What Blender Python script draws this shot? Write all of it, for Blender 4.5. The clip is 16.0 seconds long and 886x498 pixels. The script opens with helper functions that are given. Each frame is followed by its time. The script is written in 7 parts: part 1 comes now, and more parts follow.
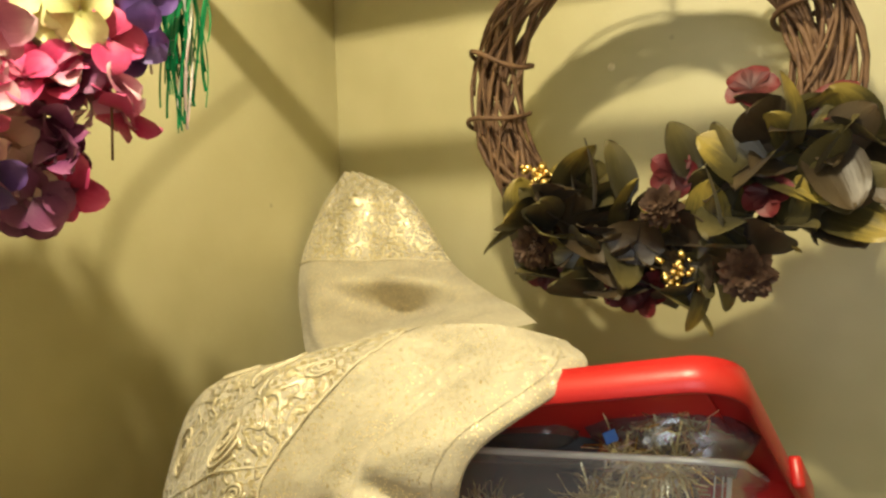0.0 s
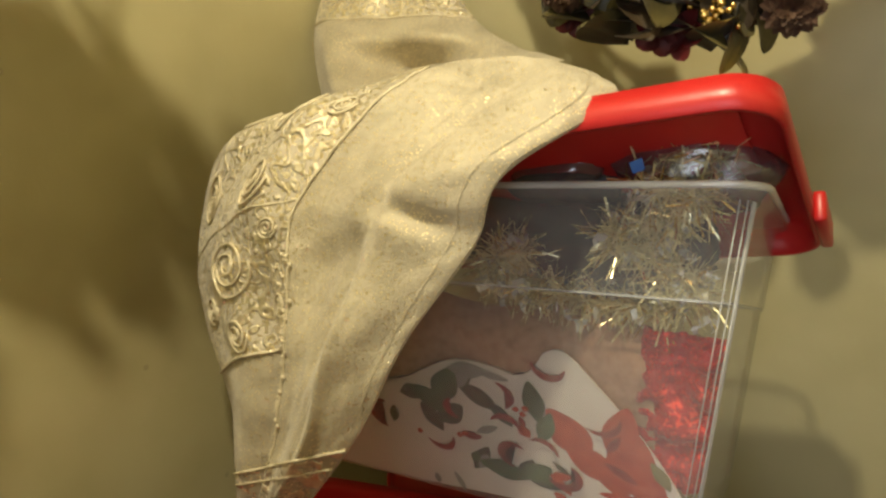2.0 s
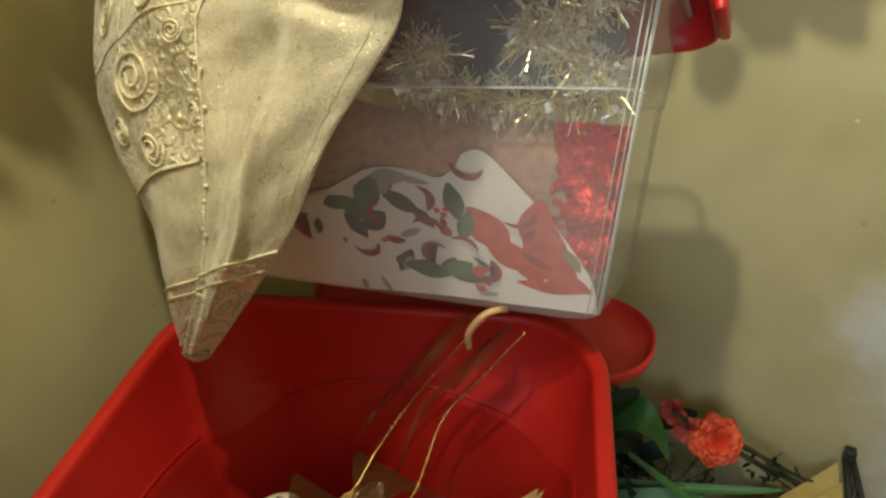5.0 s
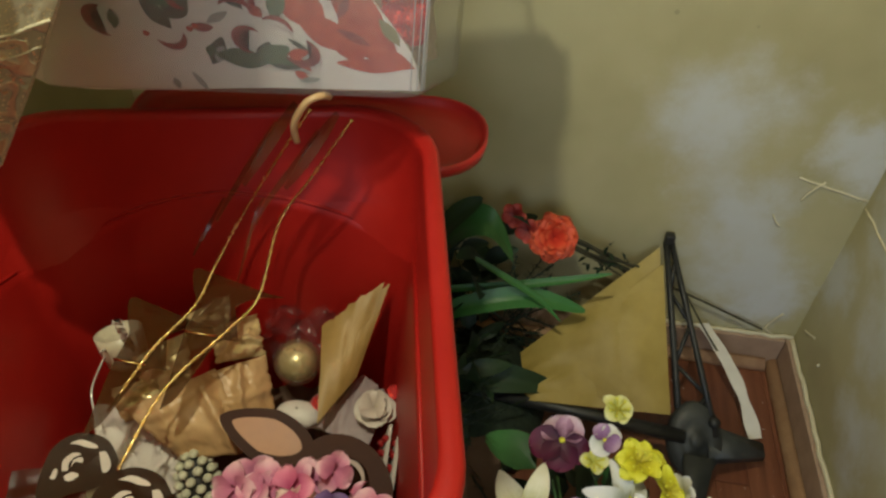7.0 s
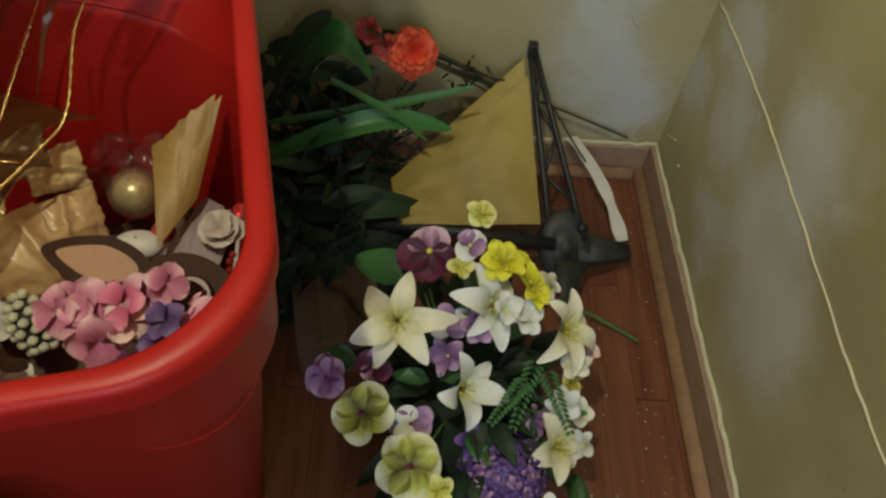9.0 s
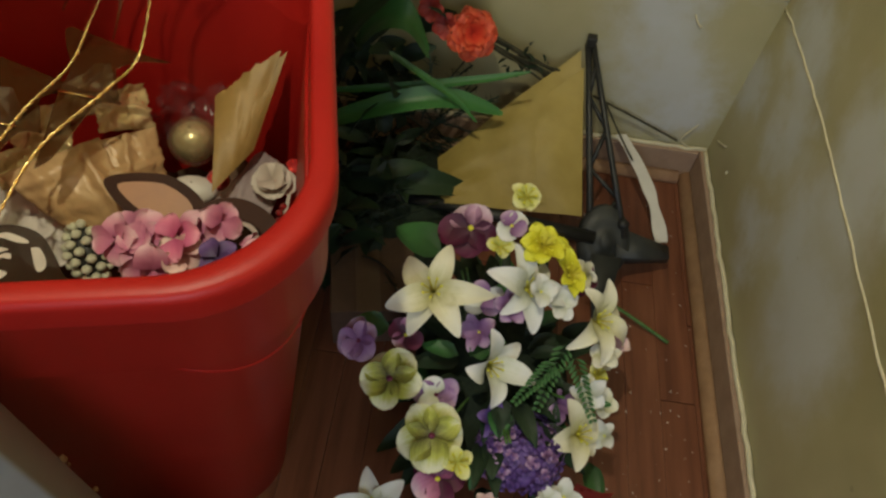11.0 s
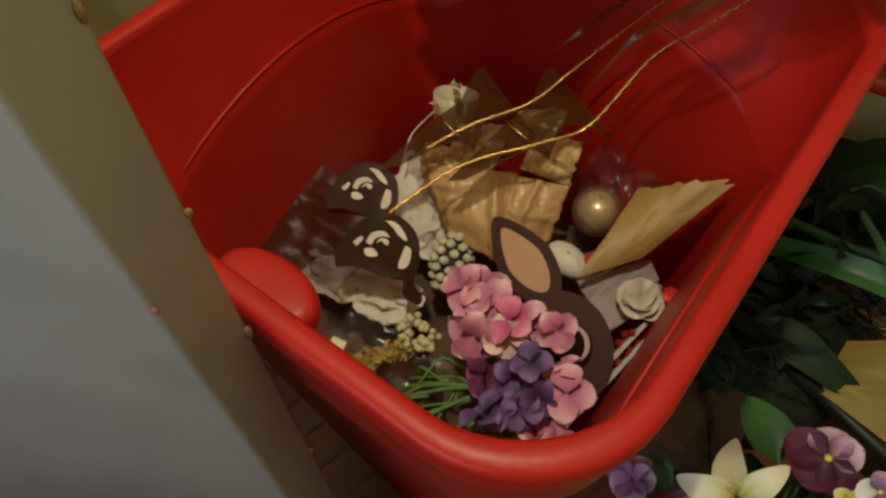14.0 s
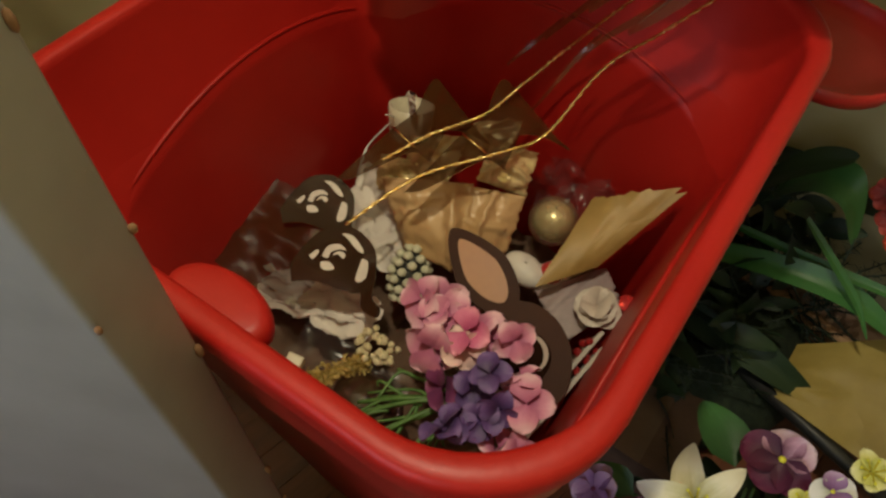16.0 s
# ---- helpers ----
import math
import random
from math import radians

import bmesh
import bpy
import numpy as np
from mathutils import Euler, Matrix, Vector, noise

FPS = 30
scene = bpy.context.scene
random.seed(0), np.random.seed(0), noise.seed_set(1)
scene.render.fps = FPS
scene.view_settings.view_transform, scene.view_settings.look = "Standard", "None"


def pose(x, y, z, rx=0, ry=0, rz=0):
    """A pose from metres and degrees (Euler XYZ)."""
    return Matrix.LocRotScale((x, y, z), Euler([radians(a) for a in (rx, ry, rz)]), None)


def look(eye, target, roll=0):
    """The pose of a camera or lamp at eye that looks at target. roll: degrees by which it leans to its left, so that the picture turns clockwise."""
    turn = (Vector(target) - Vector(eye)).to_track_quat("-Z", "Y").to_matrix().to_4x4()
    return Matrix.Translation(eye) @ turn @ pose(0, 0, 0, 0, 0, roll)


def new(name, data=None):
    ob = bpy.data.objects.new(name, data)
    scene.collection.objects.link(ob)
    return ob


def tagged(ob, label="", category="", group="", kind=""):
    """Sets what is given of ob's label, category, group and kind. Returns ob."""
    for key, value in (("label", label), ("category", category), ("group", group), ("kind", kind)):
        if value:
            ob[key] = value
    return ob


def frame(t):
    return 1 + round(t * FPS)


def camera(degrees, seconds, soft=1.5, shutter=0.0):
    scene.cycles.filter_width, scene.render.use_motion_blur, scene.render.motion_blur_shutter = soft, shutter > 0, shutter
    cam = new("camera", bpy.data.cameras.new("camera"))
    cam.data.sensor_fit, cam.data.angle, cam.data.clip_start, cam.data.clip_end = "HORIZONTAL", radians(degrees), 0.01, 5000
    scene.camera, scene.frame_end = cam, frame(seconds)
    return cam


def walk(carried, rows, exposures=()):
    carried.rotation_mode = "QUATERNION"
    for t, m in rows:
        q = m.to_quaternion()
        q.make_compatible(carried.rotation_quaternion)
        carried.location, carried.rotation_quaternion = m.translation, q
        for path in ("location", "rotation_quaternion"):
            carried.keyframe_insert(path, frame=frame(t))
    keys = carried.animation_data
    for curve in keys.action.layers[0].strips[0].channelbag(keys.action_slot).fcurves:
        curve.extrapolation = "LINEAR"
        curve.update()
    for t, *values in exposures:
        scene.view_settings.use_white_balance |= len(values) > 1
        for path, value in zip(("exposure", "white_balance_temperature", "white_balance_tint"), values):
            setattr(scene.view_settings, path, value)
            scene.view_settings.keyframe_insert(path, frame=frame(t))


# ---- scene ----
import itertools

cam = camera(64.3, 16.0, soft=2.5)
PATH = [
    (0, (-0.03, -0.051, 1.229), (-0.978, 1.706, 1.104), -1.8),
    (0.5, (-0.036, -0.056, 1.215), (-1.022, 1.649, 0.869), -3.0),
    (1, (-0.037, -0.057, 1.201), (-0.983, 1.634, 0.706), -2.0),
    (1.5, (-0.037, -0.053, 1.187), (-0.987, 1.599, 0.577), -2.5),
    (2, (-0.036, -0.055, 1.181), (-0.99, 1.568, 0.506), -2.7),
    (2.5, (-0.031, -0.061, 1.179), (-0.966, 1.555, 0.462), -1.6),
    (3, (-0.031, -0.069, 1.172), (-0.885, 1.576, 0.422), -0.8),
    (5.5, (-0.034, -0.095, 1.143), (-0.596, 1.439, -0.011), -1.5),
    (6, (-0.032, -0.107, 1.126), (-0.463, 1.419, -0.093), 0.3),
    (6.5, (-0.02, -0.111, 1.107), (-0.353, 1.382, -0.182), 0.9),
    (7, (0.008, -0.116, 1.085), (-0.223, 1.325, -0.282), 1.1),
    (7.5, (0.04, -0.121, 1.064), (-0.078, 1.259, -0.379), 1.0),
    (8, (0.064, -0.125, 1.035), (0.047, 1.182, -0.478), 2.6),
    (8.5, (0.069, -0.135, 1.023), (0.131, 1.098, -0.551), 4.7),
    (9, (0.069, -0.135, 1.015), (0.148, 1.05, -0.594), 5.7),
    (11.5, (0.049, -0.168, 1.007), (-0.008, 1.001, -0.615), 8.5),
    (12, (0.032, -0.153, 1.028), (-0.132, 1.007, -0.593), 7.8),
    (12.5, (0.02, -0.103, 1.028), (-0.376, 1.018, -0.58), 6.5),
    (13, (0.011, -0.067, 1.027), (-0.596, 0.904, -0.613), 5.6),
    (13.5, (0.008, -0.06, 1.021), (-0.789, 0.727, -0.636), 2.0),
    (14, (0.02, -0.052, 1.024), (-0.871, 0.649, -0.624), -1.7),
    (14.5, (0.03, -0.044, 1.021), (-0.844, 0.693, -0.621), -0.8),
    (15, (0.039, -0.037, 1.023), (-0.815, 0.737, -0.612), -0.8),
    (15.5, (0.033, -0.037, 1.024), (-0.798, 0.766, -0.609), -0.1),
    (16, (0.02, -0.049, 1.021), (-0.817, 0.756, -0.607), 2.0),
]
EXPOSURES = [(0, 0.08, 6700, 8), (1.5, -0.12, 6600, 10), (3, -0.05, 6600, 10), (5.5, 0.14, 5900, 5), (7, 0.0, 5850, 4),
             (9, -0.18, 5800, 4), (12, -0.2, 6150, 8), (14, -0.2, 6300, 10), (16, -0.2, 6300, 10)]
walk(cam, [(t, look(eye, target, roll)) for t, eye, target, roll in PATH], EXPOSURES)

# ---- light ----
world = bpy.data.worlds.new("world")
scene.world = world
world.use_nodes = True
world.node_tree.nodes["Background"].inputs["Color"].default_value = (0.75, 0.85, 1.0, 1)
world.node_tree.nodes["Background"].inputs["Strength"].default_value = 0.01


def lamp(name, place, watts, colour, radius):
    data = bpy.data.lights.new(name, "POINT")
    data.energy, data.color, data.shadow_soft_size = watts, colour, radius
    ob = new(name, data)
    ob.location = place
    return ob


BULB = (-0.19, 0.03, 1.867)
lamp("closet_bulb", BULB, 40, (1.0, 0.88, 0.60), 0.022)
# daylight from the room's doorway
door_light = bpy.data.lights.new("doorway_daylight", "AREA")
door_light.shape, door_light.size, door_light.size_y = "RECTANGLE", 0.8, 1.2
door_light.energy, door_light.color = 14, (0.84, 0.90, 1.0)
dl = new("doorway_daylight", door_light)
dl.matrix_world = look((0.10, -1.42, 1.2), (0.12, 0.5, 0.75))


# ---- materials ----
def node(nt, kind, **inputs):
    n = nt.nodes.new(kind)
    for k, v in inputs.items():
        n.inputs[k.replace("_", " ")].default_value = v
    return n


def ramp(nt, fac, stops):
    r = nt.nodes.new("ShaderNodeValToRGB")
    e = r.color_ramp.elements
    while len(e) < len(stops):
        e.new(0.5)
    for el, (p, c) in zip(e, stops):
        el.position, el.color = p, (*c, 1)
    nt.links.new(fac, r.inputs["Fac"])
    return r.outputs["Color"]


def material(name, colours, scale=30.0, rough=0.6, metal=0.0, bump=0.0, bump_scale=200.0, detail=4.0, coords="Object",
             spec=0.5, rough_vary=0.1, trans=0.0, sheen=0.0, coat=0.0):
    """Noise between the colours at one scale, finer relief at another."""
    m = bpy.data.materials.new(name)
    m.use_nodes = True
    nt = m.node_tree
    b = nt.nodes["Principled BSDF"]
    tc = nt.nodes.new("ShaderNodeTexCoord")
    n1 = node(nt, "ShaderNodeTexNoise", Scale=scale, Detail=detail, Roughness=0.6)
    nt.links.new(tc.outputs[coords], n1.inputs["Vector"])
    k = len(colours)
    cols = [(0.32 + 0.36 * i / max(1, k - 1), c) for i, c in enumerate(colours)]
    if k == 1:
        cols = [(0.3, tuple(v * 0.9 for v in colours[0])), (0.7, colours[0])]
    nt.links.new(ramp(nt, n1.outputs["Fac"], cols), b.inputs["Base Color"])
    n2 = node(nt, "ShaderNodeTexNoise", Scale=bump_scale, Detail=3.0)
    nt.links.new(tc.outputs[coords], n2.inputs["Vector"])
    mr = node(nt, "ShaderNodeMapRange")
    mr.inputs["To Min"].default_value, mr.inputs["To Max"].default_value = max(0.02, rough - rough_vary), min(1, rough + rough_vary)
    nt.links.new(n1.outputs["Fac"], mr.inputs["Value"])
    nt.links.new(mr.outputs["Result"], b.inputs["Roughness"])
    b.inputs["Metallic"].default_value = metal
    b.inputs["Specular IOR Level"].default_value = spec
    b.inputs["Transmission Weight"].default_value = trans
    b.inputs["Sheen Weight"].default_value = sheen
    b.inputs["Coat Weight"].default_value = coat
    if bump:
        bp = node(nt, "ShaderNodeBump", Strength=bump, Distance=0.002)
        nt.links.new(n2.outputs["Fac"], bp.inputs["Height"])
        nt.links.new(bp.outputs["Normal"], b.inputs["Normal"])
    return m


def petal_material(name, base, mid, tip, rough=0.55, veins=0.0):
    """Colour runs along a petal, from its root to its tip, with mottling and fine veins."""
    m = bpy.data.materials.new(name)
    m.use_nodes = True
    nt = m.node_tree
    b = nt.nodes["Principled BSDF"]
    uv = nt.nodes.new("ShaderNodeUVMap")
    sep = nt.nodes.new("ShaderNodeSeparateXYZ")
    nt.links.new(uv.outputs["UV"], sep.inputs["Vector"])
    ns = node(nt, "ShaderNodeTexNoise", Scale=90.0, Detail=3.0)
    tc = nt.nodes.new("ShaderNodeTexCoord")
    nt.links.new(tc.outputs["Object"], ns.inputs["Vector"])
    mp = nt.nodes.new("ShaderNodeMapping")
    mp.inputs["Scale"].default_value = (22, 0.7, 1)
    nt.links.new(uv.outputs["UV"], mp.inputs["Vector"])
    vein = node(nt, "ShaderNodeTexNoise", Scale=1.0, Detail=2.0)
    nt.links.new(mp.outputs["Vector"], vein.inputs["Vector"])
    add = nt.nodes.new("ShaderNodeMath")
    add.operation = "MULTIPLY_ADD"
    nt.links.new(ns.outputs["Fac"], add.inputs[0])
    add.inputs[1].default_value = 0.3
    nt.links.new(sep.outputs["Y"], add.inputs[2])
    add2 = nt.nodes.new("ShaderNodeMath")
    add2.operation = "MULTIPLY_ADD"
    nt.links.new(vein.outputs["Fac"], add2.inputs[0])
    add2.inputs[1].default_value = 0.15 + veins
    nt.links.new(add.outputs[0], add2.inputs[2])
    o = 0.2 + veins * 0.5
    col = ramp(nt, add2.outputs[0], [(o, base), (o + 0.4, mid), (o + 0.95 if o < 0.05 else min(1, o + 0.75), tip)])
    nt.links.new(col, b.inputs["Base Color"])
    b.inputs["Roughness"].default_value = rough
    b.inputs["Sheen Weight"].default_value = 0.04
    bp = node(nt, "ShaderNodeBump", Strength=0.35, Distance=0.001)
    nt.links.new(vein.outputs["Fac"], bp.inputs["Height"])
    nt.links.new(bp.outputs["Normal"], b.inputs["Normal"])
    return m


def clear_material(name, tint=(0.85, 0.88, 0.9), haze=0.16, gloss=0.10, rough=0.12):
    m = bpy.data.materials.new(name)
    m.use_nodes = True
    nt = m.node_tree
    nt.nodes.remove(nt.nodes["Principled BSDF"])
    out = nt.nodes["Material Output"]
    tr = node(nt, "ShaderNodeBsdfTransparent", Color=(*[0.9 + 0.1 * c for c in tint], 1))
    di = node(nt, "ShaderNodeBsdfDiffuse", Color=(*tint, 1))
    gl = node(nt, "ShaderNodeBsdfGlossy", Color=(1, 1, 1, 1), Roughness=rough)
    tc = nt.nodes.new("ShaderNodeTexCoord")
    ns = node(nt, "ShaderNodeTexNoise", Scale=14.0, Detail=5.0)
    nt.links.new(tc.outputs["Object"], ns.inputs["Vector"])
    mr = node(nt, "ShaderNodeMapRange")
    mr.inputs["To Min"].default_value, mr.inputs["To Max"].default_value = haze * 0.6, haze * 1.4
    nt.links.new(ns.outputs["Fac"], mr.inputs["Value"])
    m1, m2 = nt.nodes.new("ShaderNodeMixShader"), nt.nodes.new("ShaderNodeMixShader")
    nt.links.new(mr.outputs["Result"], m1.inputs[0])
    nt.links.new(tr.outputs[0], m1.inputs[1])
    nt.links.new(di.outputs[0], m1.inputs[2])
    fr = node(nt, "ShaderNodeFresnel", IOR=1.35)
    mul = nt.nodes.new("ShaderNodeMath")
    mul.operation, mul.inputs[1].default_value = "MULTIPLY_ADD", 0.4
    mul.inputs[2].default_value = gloss * 0.3
    nt.links.new(fr.outputs[0], mul.inputs[0])
    nt.links.new(mul.outputs[0], m2.inputs[0])
    nt.links.new(m1.outputs[0], m2.inputs[1])
    nt.links.new(gl.outputs[0], m2.inputs[2])
    nt.links.new(m2.outputs[0], out.inputs["Surface"])
    return m


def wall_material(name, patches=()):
    """Yellow-cream gloss paint with roller relief, grime and pale patches at the given places: filler smears, and light
    put into the paint.
    """
    m = material(name, [(0.38, 0.34, 0.185), (0.47, 0.43, 0.245), (0.54, 0.50, 0.305)], scale=2.2, rough=0.42, bump=0.12, bump_scale=120.0, spec=0.4)
    nt = m.node_tree
    b = nt.nodes["Principled BSDF"]
    src = b.inputs["Base Color"].links[0].from_socket
    tc = nt.nodes.new("ShaderNodeTexCoord")
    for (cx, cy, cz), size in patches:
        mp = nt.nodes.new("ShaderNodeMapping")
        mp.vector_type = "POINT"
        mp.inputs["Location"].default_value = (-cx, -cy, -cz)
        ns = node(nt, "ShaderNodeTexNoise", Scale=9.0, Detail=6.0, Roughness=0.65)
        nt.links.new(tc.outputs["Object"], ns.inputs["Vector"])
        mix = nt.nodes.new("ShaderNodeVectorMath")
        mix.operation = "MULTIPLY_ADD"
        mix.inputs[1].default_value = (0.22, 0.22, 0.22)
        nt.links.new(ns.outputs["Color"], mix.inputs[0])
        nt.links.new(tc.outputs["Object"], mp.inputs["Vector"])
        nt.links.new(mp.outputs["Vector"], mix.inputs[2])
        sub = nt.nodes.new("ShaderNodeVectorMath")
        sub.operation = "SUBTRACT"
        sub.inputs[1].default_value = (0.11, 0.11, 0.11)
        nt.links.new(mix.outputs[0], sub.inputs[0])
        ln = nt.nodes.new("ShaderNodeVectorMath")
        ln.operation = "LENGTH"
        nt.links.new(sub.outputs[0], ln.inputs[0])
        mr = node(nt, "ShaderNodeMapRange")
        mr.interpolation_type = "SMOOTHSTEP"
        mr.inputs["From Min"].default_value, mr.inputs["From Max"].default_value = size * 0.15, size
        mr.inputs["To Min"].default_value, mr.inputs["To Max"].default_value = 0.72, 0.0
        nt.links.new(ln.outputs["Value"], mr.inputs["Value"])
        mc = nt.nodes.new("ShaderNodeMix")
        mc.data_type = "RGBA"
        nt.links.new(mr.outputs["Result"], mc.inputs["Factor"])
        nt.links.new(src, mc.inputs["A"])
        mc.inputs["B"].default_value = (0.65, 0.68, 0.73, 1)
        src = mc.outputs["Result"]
    # dark specks
    vo = node(nt, "ShaderNodeTexVoronoi", Scale=11.0)
    nt.links.new(tc.outputs["Object"], vo.inputs["Vector"])
    mr = node(nt, "ShaderNodeMapRange")
    mr.inputs["From Min"].default_value, mr.inputs["From Max"].default_value = 0.03, 0.05
    mr.inputs["To Min"].default_value, mr.inputs["To Max"].default_value = 0.5, 0.0
    nt.links.new(vo.outputs["Distance"], mr.inputs["Value"])
    mc = nt.nodes.new("ShaderNodeMix")
    mc.data_type = "RGBA"
    nt.links.new(mr.outputs["Result"], mc.inputs["Factor"])
    nt.links.new(src, mc.inputs["A"])
    mc.inputs["B"].default_value = (0.28, 0.24, 0.16, 1)
    nt.links.new(mc.outputs["Result"], b.inputs["Base Color"])
    return m


def glitter_material(name, colours, flake=(0.9, 0.78, 0.5), scale=700.0, share=0.12, rough=0.75, weave=0.4, swirl=0.0):
    """Woven cloth with metallic flakes; swirl adds raised scroll embroidery of gold thread."""
    m = material(name, colours, scale=25.0, rough=rough, bump=weave, bump_scale=900.0, coords="Object", sheen=0.3)
    nt = m.node_tree
    b = nt.nodes["Principled BSDF"]
    tc = nt.nodes.new("ShaderNodeTexCoord")
    vo = node(nt, "ShaderNodeTexVoronoi", Scale=scale)
    nt.links.new(tc.outputs["Object"], vo.inputs["Vector"])
    sep = nt.nodes.new("ShaderNodeSeparateColor")
    nt.links.new(vo.outputs["Color"], sep.inputs["Color"])
    gt = nt.nodes.new("ShaderNodeMath")
    gt.operation, gt.inputs[1].default_value = "LESS_THAN", share
    nt.links.new(sep.outputs["Red"], gt.inputs[0])
    fac = gt.outputs[0]
    height = None
    if swirl:
        wn = node(nt, "ShaderNodeTexNoise", Scale=swirl, Detail=0.6)
        nt.links.new(tc.outputs["Object"], wn.inputs["Vector"])
        wm = nt.nodes.new("ShaderNodeMath")
        wm.operation, wm.inputs[1].default_value = "MULTIPLY", 9.0
        nt.links.new(wn.outputs["Fac"], wm.inputs[0])
        wv = nt.nodes.new("ShaderNodeMath")
        wv.operation, wv.inputs[1].default_value = "PINGPONG", 1.0
        nt.links.new(wm.outputs[0], wv.inputs[0])
        st = nt.nodes.new("ShaderNodeMapRange")
        st.interpolation_type = "SMOOTHSTEP"
        st.inputs["From Min"].default_value, st.inputs["From Max"].default_value = 0.5, 0.8
        nt.links.new(wv.outputs[0], st.inputs["Value"])
        mx = nt.nodes.new("ShaderNodeMath")
        mx.operation = "MAXIMUM"
        ml = nt.nodes.new("ShaderNodeMath")
        ml.operation, ml.inputs[1].default_value = "MULTIPLY", 0.75
        nt.links.new(st.outputs["Result"], ml.inputs[0])
        nt.links.new(ml.outputs[0], mx.inputs[0])
        nt.links.new(fac, mx.inputs[1])
        fac, height = mx.outputs[0], st.outputs["Result"]
    src = b.inputs["Base Color"].links[0].from_socket
    mc = nt.nodes.new("ShaderNodeMix")
    mc.data_type = "RGBA"
    nt.links.new(fac, mc.inputs["Factor"])
    nt.links.new(src, mc.inputs["A"])
    mc.inputs["B"].default_value = (*flake, 1)
    nt.links.new(mc.outputs["Result"], b.inputs["Base Color"])
    nt.links.new(fac, b.inputs["Metallic"])
    mr = node(nt, "ShaderNodeMapRange")
    mr.inputs["To Min"].default_value, mr.inputs["To Max"].default_value = rough, 0.28
    nt.links.new(fac, mr.inputs["Value"])
    nt.links.new(mr.outputs["Result"], b.inputs["Roughness"])
    bp = b.inputs["Normal"].links[0].from_node
    nm = node(nt, "ShaderNodeBump", Strength=1.0, Distance=0.002)
    nt.links.new(sep.outputs["Green"] if height is None else height, nm.inputs["Height"])
    if height is None:
        nm.inputs["Strength"].default_value = 0.35
    nt.links.new(bp.outputs["Normal"], nm.inputs["Normal"])
    # each flake lies at its own slant
    cen = nt.nodes.new("ShaderNodeVectorMath")
    cen.operation, cen.inputs[1].default_value = "SUBTRACT", (0.5, 0.5, 0.5)
    nt.links.new(vo.outputs["Color"], cen.inputs[0])
    sc = nt.nodes.new("ShaderNodeVectorMath")
    sc.operation = "SCALE"
    nt.links.new(cen.outputs[0], sc.inputs[0])
    amt = nt.nodes.new("ShaderNodeMath")
    amt.operation, amt.inputs[1].default_value = "MULTIPLY", 0.45
    nt.links.new(gt.outputs[0], amt.inputs[0])
    nt.links.new(amt.outputs[0], sc.inputs["Scale"])
    ad = nt.nodes.new("ShaderNodeVectorMath")
    nt.links.new(nm.outputs["Normal"], ad.inputs[0])
    nt.links.new(sc.outputs[0], ad.inputs[1])
    no = nt.nodes.new("ShaderNodeVectorMath")
    no.operation = "NORMALIZE"
    nt.links.new(ad.outputs[0], no.inputs[0])
    nt.links.new(no.outputs[0], b.inputs["Normal"])
    return m


M = {}
M["wall"] = wall_material("cream_wall_paint")
M["wall_back"] = wall_material("cream_wall_paint_filled", [((0.40, 0.867, 0.20), 0.15), ((0.47, 0.867, 0.12), 0.10), ((0.28, 0.867, 0.50), 0.14), ((0.50, 0.867, 0.46), 0.10), ((0.34, 0.867, 0.33), 0.13)])
# the broad last patches put light into the paint to brighten this wall
M["wall_right"] = wall_material("cream_wall_paint_smeared_lightened", [((0.54, 0.50, 0.27), 0.12), ((0.54, 0.57, 0.14), 0.10), ((0.54, 0.84, 0.24), 0.10), ((0.54, 0.66, 0.30), 0.11), ((0.54, 0.36, 0.24), 0.18), ((0.54, 0.46, 0.42), 0.14), ((0.54, 0.74, 0.40), 0.12)])
# unseen wall added behind the closet, coloured dark to cut bounced light
M["south"] = material("dark_low_bounce_wall", [(0.10, 0.08, 0.055), (0.14, 0.11, 0.08)], scale=3, rough=0.8)
# ceiling out of view, made darker than the walls to lower bounced light
M["ceiling"] = material("dark_low_bounce_ceiling", [(0.22, 0.19, 0.14), (0.27, 0.23, 0.17)], scale=3, rough=0.8)
M["caulk"] = material("cream_caulk", [(0.62, 0.56, 0.38), (0.72, 0.66, 0.46)], scale=40, rough=0.6, bump=0.3, bump_scale=90)
M["floor"] = material("brown_wood_floor", [(0.17, 0.058, 0.03), (0.25, 0.09, 0.045), (0.31, 0.12, 0.06)], scale=18, rough=0.45, bump=0.15, bump_scale=70)
M["skirt"] = material("dusty_wood_skirting", [(0.33, 0.22, 0.15), (0.42, 0.29, 0.20)], scale=25, rough=0.7, bump=0.2)
M["moulding"] = material("pale_wood_moulding", [(0.40, 0.24, 0.14), (0.52, 0.33, 0.20)], scale=30, rough=0.6, bump=0.2)
M["shelf"] = material("painted_shelf", [(0.60, 0.55, 0.36), (0.66, 0.61, 0.42)], scale=8, rough=0.6)
M["rod"] = material("rod_wood", [(0.35, 0.22, 0.12), (0.45, 0.30, 0.17)], scale=30, rough=0.5)
M["door"] = material("old_white_door_paint", [(0.31, 0.325, 0.335), (0.36, 0.375, 0.385), (0.40, 0.415, 0.425)], scale=9, rough=0.5, bump=0.2, bump_scale=60)
M["chip"] = material("chipped_paint_brown", [(0.20, 0.10, 0.05), (0.30, 0.17, 0.09)], scale=60, rough=0.8)
M["bin"] = material("glossy_red_plastic", [(0.315, 0.0085, 0.0055), (0.375, 0.0125, 0.008)], scale=6, rough=0.42, bump=0.05, bump_scale=300, spec=0.3, rough_vary=0.06)
